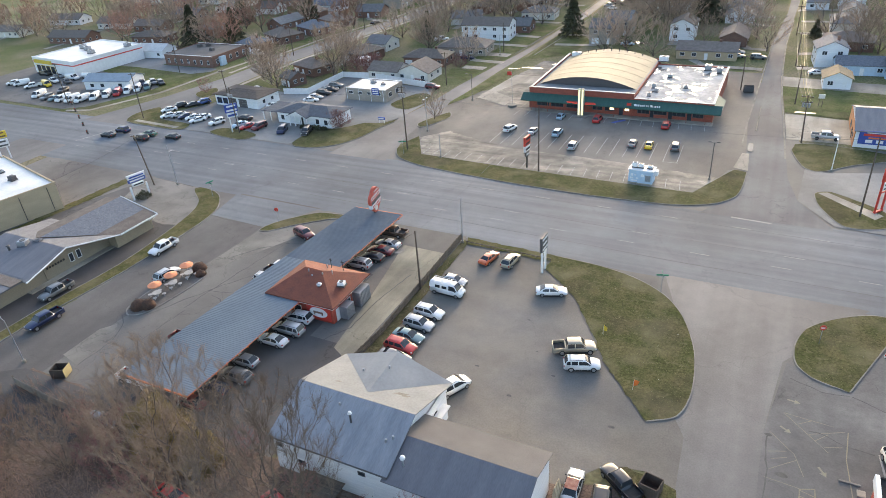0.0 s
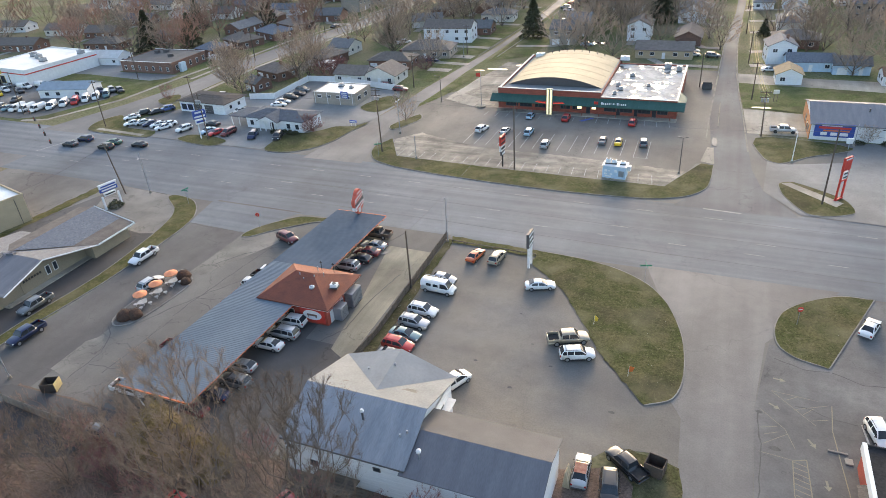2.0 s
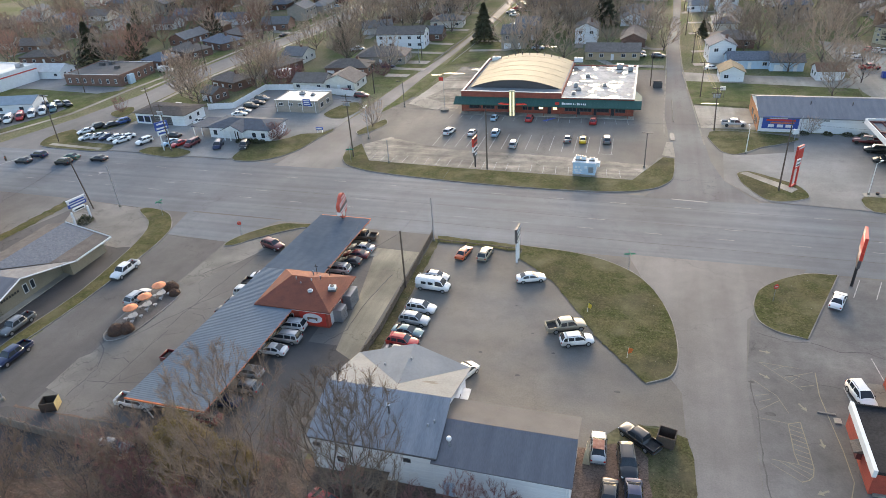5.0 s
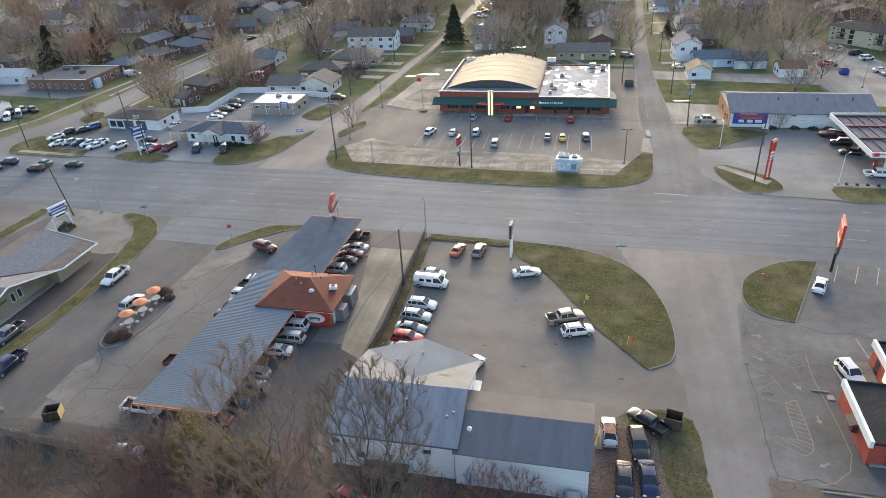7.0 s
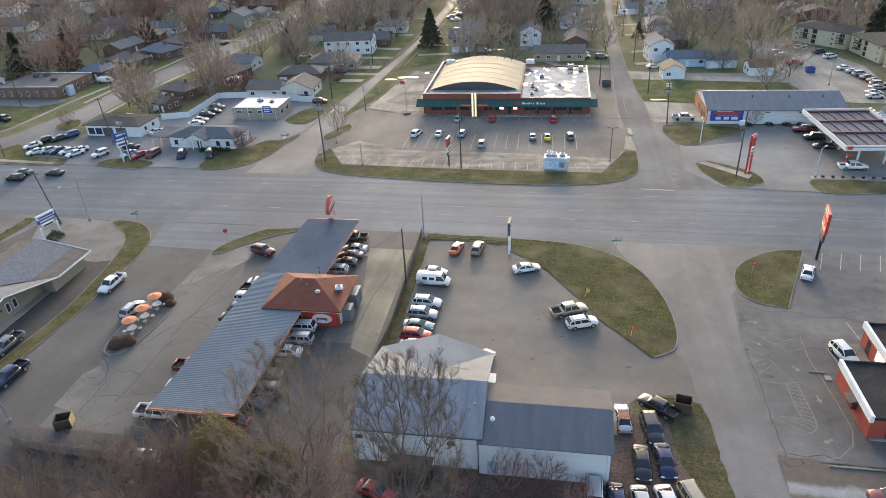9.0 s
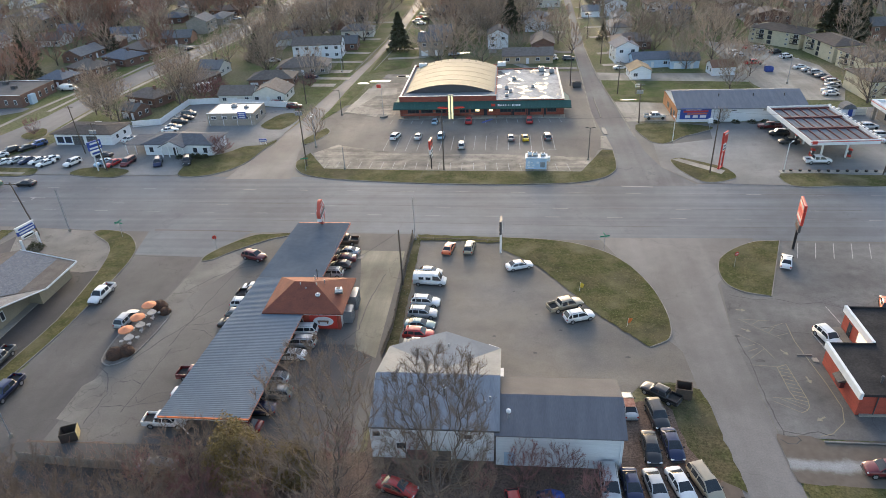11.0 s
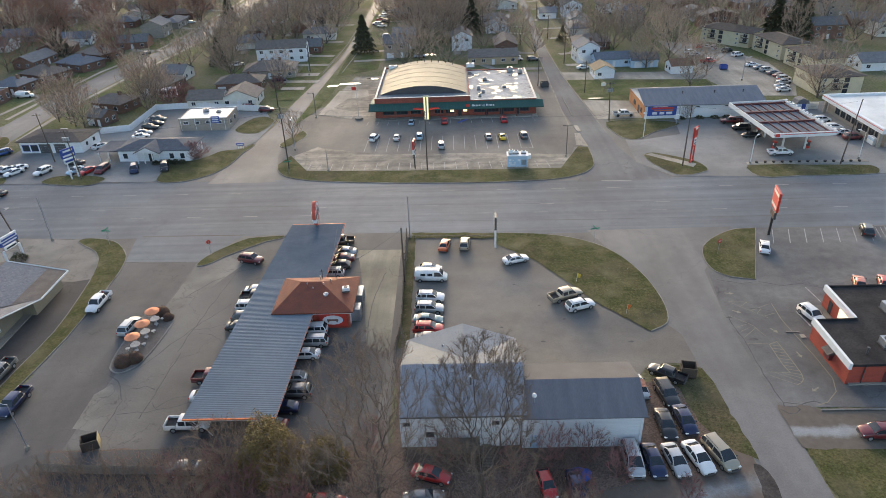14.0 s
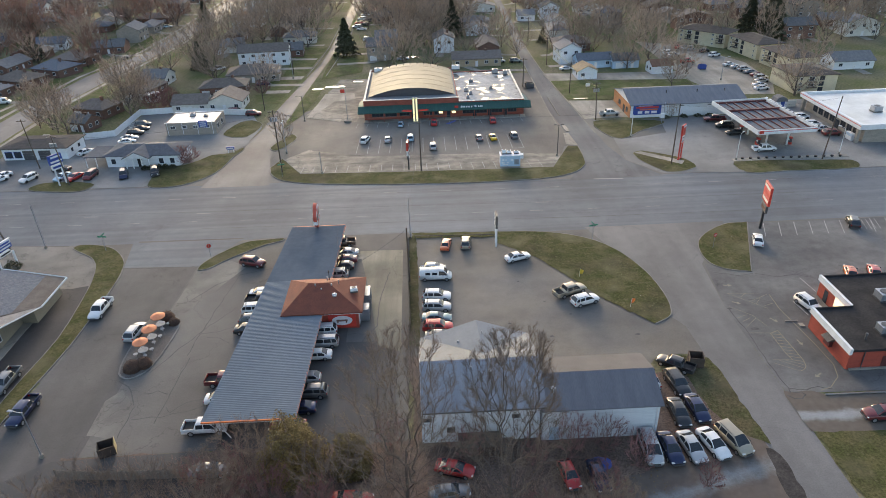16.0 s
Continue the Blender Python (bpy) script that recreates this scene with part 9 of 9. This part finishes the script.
def wooden_fence(name, pts, h, label, slat=.3, m=None):
    m = m or WOOD
    e = thing(name, *pts[0], 0, 0, label, "fence")
    for (ax, ay), (bx, by) in zip(pts, pts[1:]):
        L, a = math.hypot(bx - ax, by - ay), math.degrees(math.atan2(by - ay, bx - ax))
        n = int(L / slat)
        for i in range(n):
            q = (i + .5) / n
            wob = .06 * math.sin(i * 2.7)
            piece("slat", ("fence_slat", h, slat, m.name), lambda: (B(-slat * .44, -.02, .04, slat * .44, .02, h), [m]), pose(ax + (bx - ax) * q - pts[0][0], ay + (by - ay) * q - pts[0][1], wob - .04, 0, 0, a), e)
        for i in range(int(L / 2.4) + 1):
            q = min(1, i * 2.4 / L)
            piece("post", ("fence_post", h), lambda: (B(-.07, -.07, 0, .07, .07, h + .12), [WOOD]), pose(ax + (bx - ax) * q - pts[0][0], ay + (by - ay) * q - pts[0][1] + .08, 0, 0, 0, a), e)
        for z in (.45, h - .4):
            r = part("rail", B(0, .02, z, L, .07, z + .09), WOOD, e)
            r.matrix_basis = pose(ax - pts[0][0], ay - pts[0][1], 0, 0, 0, a)


wooden_fence("wooden_fence", [(-47.4, 96.0), (-47.0, 79), (-46.6, 66), (-47.2, 59)], 1.35, "grey weathered wooden fence along the drive-in")
wooden_fence("yard_fence", [(-88.9, 37.6), (-80.6, 37.0), (-72.7, 36.8)], 1.6, "old grey wooden fence behind the drive-in", m=GREYBOARD)
pavement("fence_verge", [(-46.9, 95.5), (-45.6, 95), (-45.3, 80), (-45.1, 60), (-46.8, 60)], WORNGRASS, "littered strip of earth along the fence", category="ground")
pavement("front_verge", [(-46.5, 96.6), (-29.5, 95.6), (-29.5, 93.6), (-46.4, 94.4)], GRASS, "brown-green strip of turf at the lot's edge", category="ground")

# low guard rail at the head of the car lot
e = thing("low_guard_rail", -38, 94.2, 0, -3, "low weathered rail at the front of the car lot", "rail")
part("rail", B(-8, -.05, .45, 8, .05, .6), WOOD, e)
for i in range(7):
    part("post", B(-7.8 + i * 2.6 - .07, -.07, 0, -7.8 + i * 2.6 + .07, .07, .62), WOOD, e)


# patio: umbrellas and round tables
TABLECONC = mat("pale_cast_concrete", (.46, .45, .43), (.37, .36, .345), scale=1.5, rough=.85, fine=12, grain=.12)


def patio_set(x, y):
    z = level(x, y)
    t = thing("picnic_table", x + .2, y - .2, z, 0, "round pale grey concrete picnic table with four seats", "table", "picnic tables")
    part("tabletop", T((0, 0, .68), (0, 0, .76), .75, None, 20), TABLECONC, t)
    part("pedestal", T((0, 0, 0), (0, 0, .68), .2, .16, 10), TABLECONC, t)
    for i in range(4):
        a = i * math.pi / 2 + .5
        part("seat", T((math.cos(a) * 1.15, math.sin(a) * 1.15, .38), (math.cos(a) * 1.15, math.sin(a) * 1.15, .46), .33, None, 12), TABLECONC, t)
        part("leg", T((math.cos(a) * 1.15, math.sin(a) * 1.15, 0), (math.cos(a) * 1.15, math.sin(a) * 1.15, .38), .08), TABLECONC, t)
    u = thing("patio_umbrella", x, y, z, 0, "faded orange umbrella over a picnic table", "umbrella", "patio umbrellas")
    part("pole", T((0, 0, 0), (0, 0, 2.5), .03), STEEL, u)
    n = 10
    v = [(0, 0, 2.55)] + [(math.cos(i * 2 * math.pi / n) * 1.15, math.sin(i * 2 * math.pi / n) * 1.15, 2.12) for i in range(n)] + [(math.cos(i * 2 * math.pi / n) * 1.15, math.sin(i * 2 * math.pi / n) * 1.15, 1.98) for i in range(n)]
    part("canopy", faces(v, [(0, 1 + i, 1 + (i + 1) % n) for i in range(n)] + [(1 + i, 11 + i, 11 + (i + 1) % n, 1 + (i + 1) % n) for i in range(n)]), PEACH, u)
    part("finial", T((0, 0, 2.5), (0, 0, 2.7), .04, .01, 6), WHITE, u)


for x, y in ((-86.8, 68.4), (-87.0, 65.0), (-87.2, 61.7)):
    patio_set(x, y)


def dumpster(x, y, rz, m, label, w=2.2, d=1.6, h=1.5, tilt=0.0):
    e = thing("dumpster", x, y, level(x, y), rz, label, "dumpster", "dumpsters")
    bm = bmesh.new()
    for a, b, c, f in ((-w / 2, -d / 2, w / 2, -d / 2 + .08), (-w / 2, d / 2 - .08, w / 2, d / 2), (-w / 2, -d / 2 + .08, -w / 2 + .08, d / 2 - .08), (w / 2 - .08, -d / 2 + .08, w / 2, d / 2 - .08)):
        box(bm, a, b, .1, c, f, h)
    box(bm, -w / 2, -d / 2, .1, w / 2, d / 2, .18)
    part("bin", bm, m, e)
    for s in (-1, 1):
        part("skid", B(s * w * .35 - .08, -d / 2, 0, s * w * .35 + .08, d / 2, .1), DARKGREY, e)
        part("side_rib", B(s * w * .5 - .04, -.05, .2, s * w * .5 + .04, .05, h), m, e)
    return e


dumpster(-6.0, 52.8, -12, mat("dark_rusty_steel", (.06, .045, .036), (.09, .06, .045), scale=1, rough=.8), "rusty dark brown open dumpster at the lot's corner", 2.0, 1.8, 1.7)
dumpster(55.6, 210.4, 0, BLUEPAINT, "blue dumpster in the apartment lot", 2.4, 1.8, 1.6)
dumpster(-7.6, 196, 5, DARKGREY, "dark dumpster behind the plaza", 2.6, 1.8, 1.6)
sh = dumpster(-84.5, 41.6, 24, mat("brown_steel", (.06, .048, .04), (.045, .037, .032), scale=1, rough=.75), "brown open dumpster with a faded yellow end", 2.0, 1.7, 1.5)
part("end_panel", B(1.0, -.86, .12, 1.05, .86, 1.55), mat("faded_yellow_steel", (.42, .35, .17), (.34, .28, .15), scale=1, rough=.8), sh, "faded yellow end panel")
tb = thing("tarp_heap", -23.9, 35.6, 0, 0, "blue tarpaulin over a low heap", "tarpaulin")
bm = bmesh.new()
bmesh.ops.create_uvsphere(bm, u_segments=14, v_segments=8, radius=1, matrix=Matrix.Diagonal((1.5, 1.1, .7, 1)))
for v in bm.verts:
    v.co.z = max(-.02, v.co.z + .12 * math.sin(v.co.x * 5 + v.co.y * 3))
part("sheet", bm, BLUEPAINT, tb)
pg = thing("grey_cover", -56.4, 88.2, level(-56.4, 88.2), 0, "pale puddle-like slab by the drive", "slab")
part("slab", prism(bmesh.new(), rounded([(-.9, -.9), (.7, -.7), (1.1, .5), (.2, 1.1), (-.8, .6)], 2), 0, .05), CONC, pg)

# planters and tyres on the gas station kerb
for i in range(13):
    x = 33.5 + i * 1.95
    e = thing("dark_planter", x, 127.2 - i * .08, level(x, 127.2 - i * .08), 0, "small dark planter on the forecourt edge", "planter", "planters")
    part("pot", T((0, 0, 0), (0, 0, .45), .3, .36, 10), BLACK, e)
    part("soil", T((0, 0, .42), (0, 0, .47), .3, .3, 10), EARTH, e)
for i, x in enumerate((25.8, 31, 35.2, 38.6)):
    e = thing("dark_shrub_bed", x, 160.2, level(x, 160.2), 0, "low dark shrub bed against the shop wall", "shrub", "shop shrubs")
    o = new("foliage", leafy_mesh(300 + i, .6, 1.1, 420, .2, NEEDLE, "dome", "foliage"))
    o.parent = e
kf = part("kerb_strip", B(31, 125.9, 0, 59, 127.6, .15), CONC)
tagged(kf, "concrete kerb strip before the forecourt", "kerb", kind="structure")
sw = part("sidewalk", faces([(9.3, 134.3, .155), (11.0, 135.0, .155), (19.6, 127.6, .155), (18.2, 125.6, .155)], [(0, 1, 2, 3)]), CONC)
tagged(sw, "concrete sidewalk across the corner lawn", "sidewalk", kind="structure")

# traffic signals on a span wire near the far crossing
for f in (.3, .38, .46, .54, .62):
    x, y, z = -205 + 80.5 * f, 134.5 - 48.5 * f, 9 - 1.8 * f - .8 * f * (1 - f) - 1.74
    e = thing("traffic_signal", x, y, 0, 20, "black hanging traffic signal over the crossing", "traffic signal", "traffic signals")
    part("housing", B(-.2, -.18, z, .2, .18, z + 1.1, .03), BLACK, e)
    for k in range(3):
        part("lens", T((0, -.2, z + .2 + k * .34), (0, -.17, z + .2 + k * .34), .12, None, 10), REDPAINT if k == 2 else DARKGREY, e)
    part("hanger", T((0, 0, z + 1.1), (0, 0, z + 1.75), .03), DARKGREY, e)
wire((-205, 134.5, 9), (-124.5, 86, 7.2), .2, .03)

# ---- road and lot markings ----
def marking(parent, x0, y0, x1, y1, w, m, z):
    dx, dy = x1 - x0, y1 - y0
    L, a = math.hypot(dx, dy), math.degrees(math.atan2(dy, dx))
    return piece("line", ("line", round(L, 1), w, m.name), lambda: (faces([(-L / 2, -w / 2, 0), (L / 2, -w / 2, 0), (L / 2, w / 2, 0), (-L / 2, w / 2, 0)], [(0, 1, 2, 3)]), [m]), pose((x0 + x1) / 2, (y0 + y1) / 2, z, 0, 0, a), parent)


mk = thing("road_markings", 0, 0, 0, 0, "worn white lane lines on the highway", "road marking", kind="structure")
Z = LEVEL[0] + .006
mk_z = .012
LANE = mat("faded_lane_line", (0.3, 0.305, 0.305), (0.175, 0.18, 0.184), scale=0.4, rough=0.8, grain=0.2)
for base, step, n in ((105.0, 12.2, 19), (108.9, 24.4, 10), (116.7, 12.2, 19)):
    for i in range(n):
        x = -168 + i * step + (base % 3) * 2
        y = base - .028 * (x + 44) if x < -44 else base - (.02 if base < 110 else .025) * (x + 44)
        marking(mk, x, y, x + 3.0, y - .08, .13, LANE, .032)
for x, y in ((-137, 113.6),):
    a = thing("turn_arrow", x, y, .034, 178, "worn white turn arrow on the highway", "road marking", kind="structure")
    part("arrow", faces([(-2, -.12, 0), (.8, -.12, 0), (.8, .12, 0), (-2, .12, 0), (.7, -.5, 0), (2.0, 0, 0), (.7, .5, 0), (.4, .12, 0), (.6, 1.2, 0), (.9, 1.2, 0)], [(0, 1, 2, 3), (4, 5, 6), (7, 2, 9, 8)]), LANE, a)
for x0, y0, x1, y1 in ((-4.5, 119.4, 2.2, 118.9), (-171.3, 111, -166.6, 124)):
    marking(mk, x0, y0, x1, y1, .4, LANE, .05)
pm = thing("plaza_stall_lines", 0, 0, 0, 0, "white parking stall lines on the plaza lot", "parking lines", kind="structure")
zp = level(-40, 150) + .006
zw = level(-40, 131) + .006
for i in range(16):
    x = -61 + i * 2.9
    marking(pm, x, 141.4, x + .25 - i * .03, 151.9, .14, LINE, zp)
marking(pm, -17.2, 141.4, -20.4, 141.3, .14, LINE, zp)
for i in range(17):
    x = -62.5 + i * 3.0
    marking(pm, x, 162.0, x + .3 - i * .05, 165.6, .13, LINE, zp)
for i in range(22):
    x = -73.6 + i * 2.8
    marking(pm, x, 129.9 - i * .09, x + .3 - i * .04, 134.1 - i * .08, .13, LINE, zw + .004)
marking(pm, -36.5, 162.6, -33.8, 165.4, .9, BLUEPAINT, zp + .002)
rm_ = thing("restaurant_lot_lines", 0, 0, 0, 0, "white and yellow lines on the restaurant lot", "parking lines", kind="structure")
zr = level(25, 85) + .006
for i in range(9):
    marking(rm_, 23.2 + i * 3.05, 94.2, 21.2 + i * 3.05, 88.8, .13, LINE, zr)
for i in range(5):
    marking(rm_, 41.8 + i * .9, 94, 40.6 + i * .9, 90, .1, LINE, zr)
yl = [(6.0, 70.3, 11.2, 69.9), (6.0, 70.3, 10.6, 65.5), (8.7, 67.7, 12.3, 69.5), (10.2, 66.2, 12.0, 66.9), (9.3, 66.9, 10.6, 68.4), (7.6, 69.0, 9.0, 70.1),
      (4.7, 66.6, 7.3, 63.9), (7.3, 63.9, 8.25, 61.0), (4.7, 63.4, 6.5, 64.1), (4.9, 60.8, 7.6, 63.2), (4.5, 59.5, 7.9, 59.2), (5.1, 62.4, 6.6, 63.2)]
for q in yl:
    marking(rm_, *q, .08, YLINE, zr)
YSOLID = mat("yellow_kerb_line", (0.235, 0.2, 0.12), (0.16, 0.148, 0.12), scale=0.6, rough=0.8, grain=0.25)
for i in range(9):
    f = i / 8
    marking(rm_, 7.88 + .1 * f, 59.0 - f * 6.2, 9.35 + .2 * f, 58.6 - f * 6.3, .09, YSOLID, zr)
for q in ((5.2, 52.3, 8.0, 50.3), (5.3, 53.0, 8.05, 52.8), (6.1, 52.9, 8.8, 50.9), (7.0, 52.85, 9.3, 51.5)):
    marking(rm_, *q, .09, YLINE, zr)
for line in ([(7.9, 59.1), (7.86, 54.3), (8.1, 52.8)], [(7.9, 59.1), (9.3, 59.7), (9.5, 55.4), (9.55, 52.6), (9.3, 51.4), (8.75, 50.7), (8.0, 50.3)], [(12.6, 69.5), (12.3, 65.1), (12.7, 60.4), (13.1, 56), (13.25, 51.4), (12.4, 48.8), (10.3, 46.8), (8.7, 46.3)]):
    for p, q in zip(line, line[1:]):
        marking(rm_, *p, *q, .11, YSOLID, zr + .004)
for x, y, a in ((6.3, 67.5, -35), (10.0, 62.4, -60), (11.1, 56.6, -85), (7, 72.7, -10), (9.9, 49.3, -150)):
    ar = part("arrow", faces([(-.7, -.12, 0), (.1, -.12, 0), (.1, .12, 0), (-.7, .12, 0), (.1, -.4, 0), (.75, 0, 0), (.1, .4, 0)], [(0, 1, 2, 3), (4, 5, 6)]), mat("ghost_yellow_arrow", (.22, .2, .14), (.16, .155, .135), scale=1.5, rough=.8, grain=.2), rm_)
    ar.matrix_basis = pose(x, y, zr + .004, 0, 0, a)
marking(rm_, 15.5, 67.2, 15.9, 63.3, .22, LINE, zr)
# tar-filled seams and oil stains
TAR = mat("tar_seam", (0.04, 0.039, 0.039), (0.072, 0.07, 0.068), scale=1.2, rough=0.7, grain=0.3)
ts = thing("tar_seams", 0, 0, 0, 0, "dark wandering tar seams across the paving", "tar seam", kind="structure")
for seam in ([(4.5, 66), (4.6, 62), (4.5, 57), (4.4, 53.8), (4.5, 46)], [(8.6, 68.2), (10.6, 68.0), (12.6, 67.2), (15, 66.9)], [(13.2, 76), (16.6, 74.6), (19.8, 75.2), (24, 73)], [(6.5, 77), (10, 75.6), (13, 76)],
             [(-79.7, 60.1), (-80.5, 46.3)], [(-83.8, 47.3), (-80, 47.6), (-76.8, 48.3), (-75, 49.2), (-73.4, 51)], [(-83.8, 52.4), (-82, 52.8), (-80.4, 52.1)], [(-88.8, 55.6), (-86.4, 54), (-84.4, 50.1)], [(-84.2, 50), (-84.4, 44)], [(-84.6, 57), (-82, 62.4), (-79, 68), (-75.6, 73)], [(-80, 66), (-77, 66.4), (-73, 68.2)], [(3.7, 45.6), (4.4, 44.9), (5.4, 44.8), (6.1, 45.3), (5.8, 46.0), (4.9, 46.1)], [(4.6, 47), (6.8, 46.5), (8.6, 47.1), (10.4, 46.3)], [(-78.5, 65), (-76.5, 64.6), (-74.3, 63.1)], [(-79.8, 49.4), (-79, 48.3), (-77, 50.1), (-74.5, 50.9)], [(-80.3, 60.6), (-79.2, 72), (-77.6, 84)], [(-84, 76), (-81, 80.5), (-77, 84), (-72, 85.4)], [(-54, 62), (-52, 66), (-51.8, 74), (-50.4, 82)], [(-101, 88), (-94, 87.4), (-87, 87.6)],
             [(-60, 117), (-30, 116), (10, 115.2), (40, 115)], [(-90, 103), (-50, 102), (-10, 100.6), (30, 100.2)], [(-120, 112), (-70, 110.4), (-20, 108.6), (40, 107.6)]):
    road = seam[-1][1] > 99 and len(seam) > 3 or seam[0][1] > 99
    pts = [seam[0]]
    for (ax, ay), (bx, by) in zip(seam, seam[1:]):
        n = max(2, int(math.hypot(bx - ax, by - ay) / (6 if road else 1.1)))
        for k in range(1, n + 1):
            x, y = ax + (bx - ax) * k / n, ay + (by - ay) * k / n
            w = .06 if road else .3
            pts.append((x + w * noise.noise((x, y, 1.5)), y + w * noise.noise((x, y, 7.5))))
    wd = .05 if road else .075
    bm = bmesh.new()
    rows = []
    for k, p in enumerate(pts):
        a, b = pts[max(k - 1, 0)], pts[min(k + 1, len(pts) - 1)]
        d = Vector((b[0] - a[0], b[1] - a[1])).normalized()
        z = level(*p) + .007
        t = wd * (1 + .6 * noise.noise((p[0] * 3, p[1] * 3, 0)))
        rows.append((bm.verts.new((p[0] - d.y * t, p[1] + d.x * t, z)), bm.verts.new((p[0] + d.y * t, p[1] - d.x * t, z))))
    for a, b in zip(rows, rows[1:]):
        bm.faces.new((a[0], a[1], b[1], b[0]))
    part("seam", bm, TAR, ts)
for x, y, r in ((4.5, 66, .35), (6, 60.4, .55), (-31, 64.8, .25), (-24.5, 70.5, .18), (-28, 77, .2), (-21, 66.6, .25), (-25, 61, .3), (-12, 60.5, .35)):
    part("stain", poly(rounded([(x - r, y), (x, y - r * .6), (x + r * 1.4, y - r * .2), (x + r * .5, y + r * .7)], 2), level(x, y) + .006), TAR, ts, "dark oil stain")
marking(rm_, 20.1, 74.0, 20.5, 69.6, .14, LINE, zr)
# parking blocks and kerb lines
for x, y, rz in ((9.7, 45.3, -1), (-3.55, 170.2, 90), (-3.6, 179.4, 90)):
    e = thing("parking_kerb", x, y, level(x, y), rz, "long pale concrete parking kerb", "kerb", "parking kerbs")
    part("block", B(-4.5 if rz > 0 else -1, -.12, 0, 4.5 if rz > 0 else 14, .12, .16, .03), KERB, e)

# puddles
WATER = mat("still_puddle_water", (0.02, 0.02, 0.021), (0.03, 0.03, 0.03), rough=0.03, bump=0, grain=0.02)
for x, y, a, b in ((-78.6, 205, 2.0, .6), (-73.0, 207, 3.6, .8), (-66, 212.5, 2.2, .5), (-49.5, 234, 3.0, 1.3), (-46.8, 246, 3.4, 1.6), (6.4, 181.6, 2.4, .55), (-60, 207.5, 2.4, .7)):
    pts = rounded([(-a, -b * .4), (-a * .3, -b), (a * .5, -b * .7), (a, .1 * b), (a * .4, b * .8), (-a * .5, b)], 2)
    e = thing("puddle", x, y, level(x, y) + .006, 0, "shallow puddle reflecting the bright sky", "puddle", "puddles", "structure")
    part("water", poly(pts, 0), WATER, e)


# ---- turf: tufts, dead leaves and litter lying on the lawns ----
def sprinkle(name, pts, count, size, m, label, category, lie, seed):
    rng = random.Random(seed)
    xs, ys = [p[0] for p in pts], [p[1] for p in pts]
    v, f = [], []
    while len(f) < count:
        x, y = rng.uniform(min(xs), max(xs)), rng.uniform(min(ys), max(ys))
        inside = False
        for (ax, ay), (bx, by) in zip(pts, pts[1:] + pts[:1]):
            if (ay > y) != (by > y) and x < (bx - ax) * (y - ay) / (by - ay) + ax:
                inside = not inside
        if not inside:
            continue
        a, s = rng.random() * 6.283, size * rng.uniform(.5, 1.5)
        u = Vector((math.cos(a), math.sin(a), 0)) * s
        w = Vector((rng.uniform(-1, 1), rng.uniform(-1, 1), lie)).normalized() * s
        p = Vector((x, y, max(.03, level(x, y) * .9 - .01)))
        n = len(v)
        v += [p - u * .5, p + u * .5, p + u * .2 + w, p - u * .3 + w * .8]
        f.append((n, n + 1, n + 2, n + 3))
    me = bpy.data.meshes.new(name)
    me.from_pydata([tuple(q) for q in v], [], f)
    me.materials.append(m)
    return tagged(new(name, me), label, category, kind="stuff")


TUFT = mat("grass_blades", (0.1, 0.11, 0.034), (0.17, 0.15, 0.07), scale=0.9, rough=1.0, fine=6, bump=0, grain=0.4)
DEADLEAF = mat("dead_leaves", (0.19, 0.13, 0.07), (0.12, 0.085, 0.05), scale=2, rough=1.0, fine=8, bump=0, grain=0.4)
PAPER = mat("pale_litter", (0.5, 0.49, 0.46), (0.4, 0.39, 0.36), scale=2, rough=0.9, bump=0)
TEAR = [(-29, 95), (-22, 94.2), (-16, 92.6), (-11.4, 89.4), (-8.2, 84.5), (-5.6, 78), (-4.8, 70), (-6, 65.4), (-8.4, 64), (-11.4, 67), (-15.6, 72), (-19, 78), (-23.8, 85.4), (-29.8, 91.8)]
CORNER = [(19.4, 94.4), (16, 94.2), (11.6, 91.4), (8.4, 88), (7.2, 84), (7.5, 80.4), (9.3, 78.2), (12.8, 77.2)]
SIDE = [(-10.5, 53.8), (-6, 54.2), (-4.4, 52), (-4.6, 40), (-6.8, 37), (-8.3, 44), (-8.2, 50)]
BRUSH = [(-90, 38), (-50, 39.5), (-16, 38), (-16, 20), (-60, 12), (-90, 14)]
sprinkle("grass_tufts", TEAR, 5000, .1, TUFT, "tufts of olive green spring grass", "grass", .5, 1)
sprinkle("grass_tufts", CORNER, 1600, .1, TUFT, "tufts of olive green spring grass", "grass", .5, 2)
sprinkle("dead_leaves", SIDE, 1500, .1, DEADLEAF, "fallen brown leaves on worn grass", "leaves", .3, 3)
sprinkle("dead_leaves", BRUSH, 9000, .16, DEADLEAF, "fallen brown leaves on the earth", "leaves", .3, 4)
sprinkle("litter", TEAR + [(-29, 95)], 70, .1, PAPER, "scraps of pale litter on the grass", "litter", .2, 5)
sprinkle("litter", CORNER, 22, .1, PAPER, "scraps of pale litter on the grass", "litter", .2, 6)
FENCELINE = [(-46.8, 95), (-45.6, 94.6), (-45.3, 80), (-45.2, 61), (-46.7, 61)]
sprinkle("litter", FENCELINE, 90, .12, PAPER, "scraps of pale litter along the fence", "litter", .2, 7)
sprinkle("dead_leaves", FENCELINE, 900, .1, DEADLEAF, "fallen brown leaves along the fence", "leaves", .3, 8)
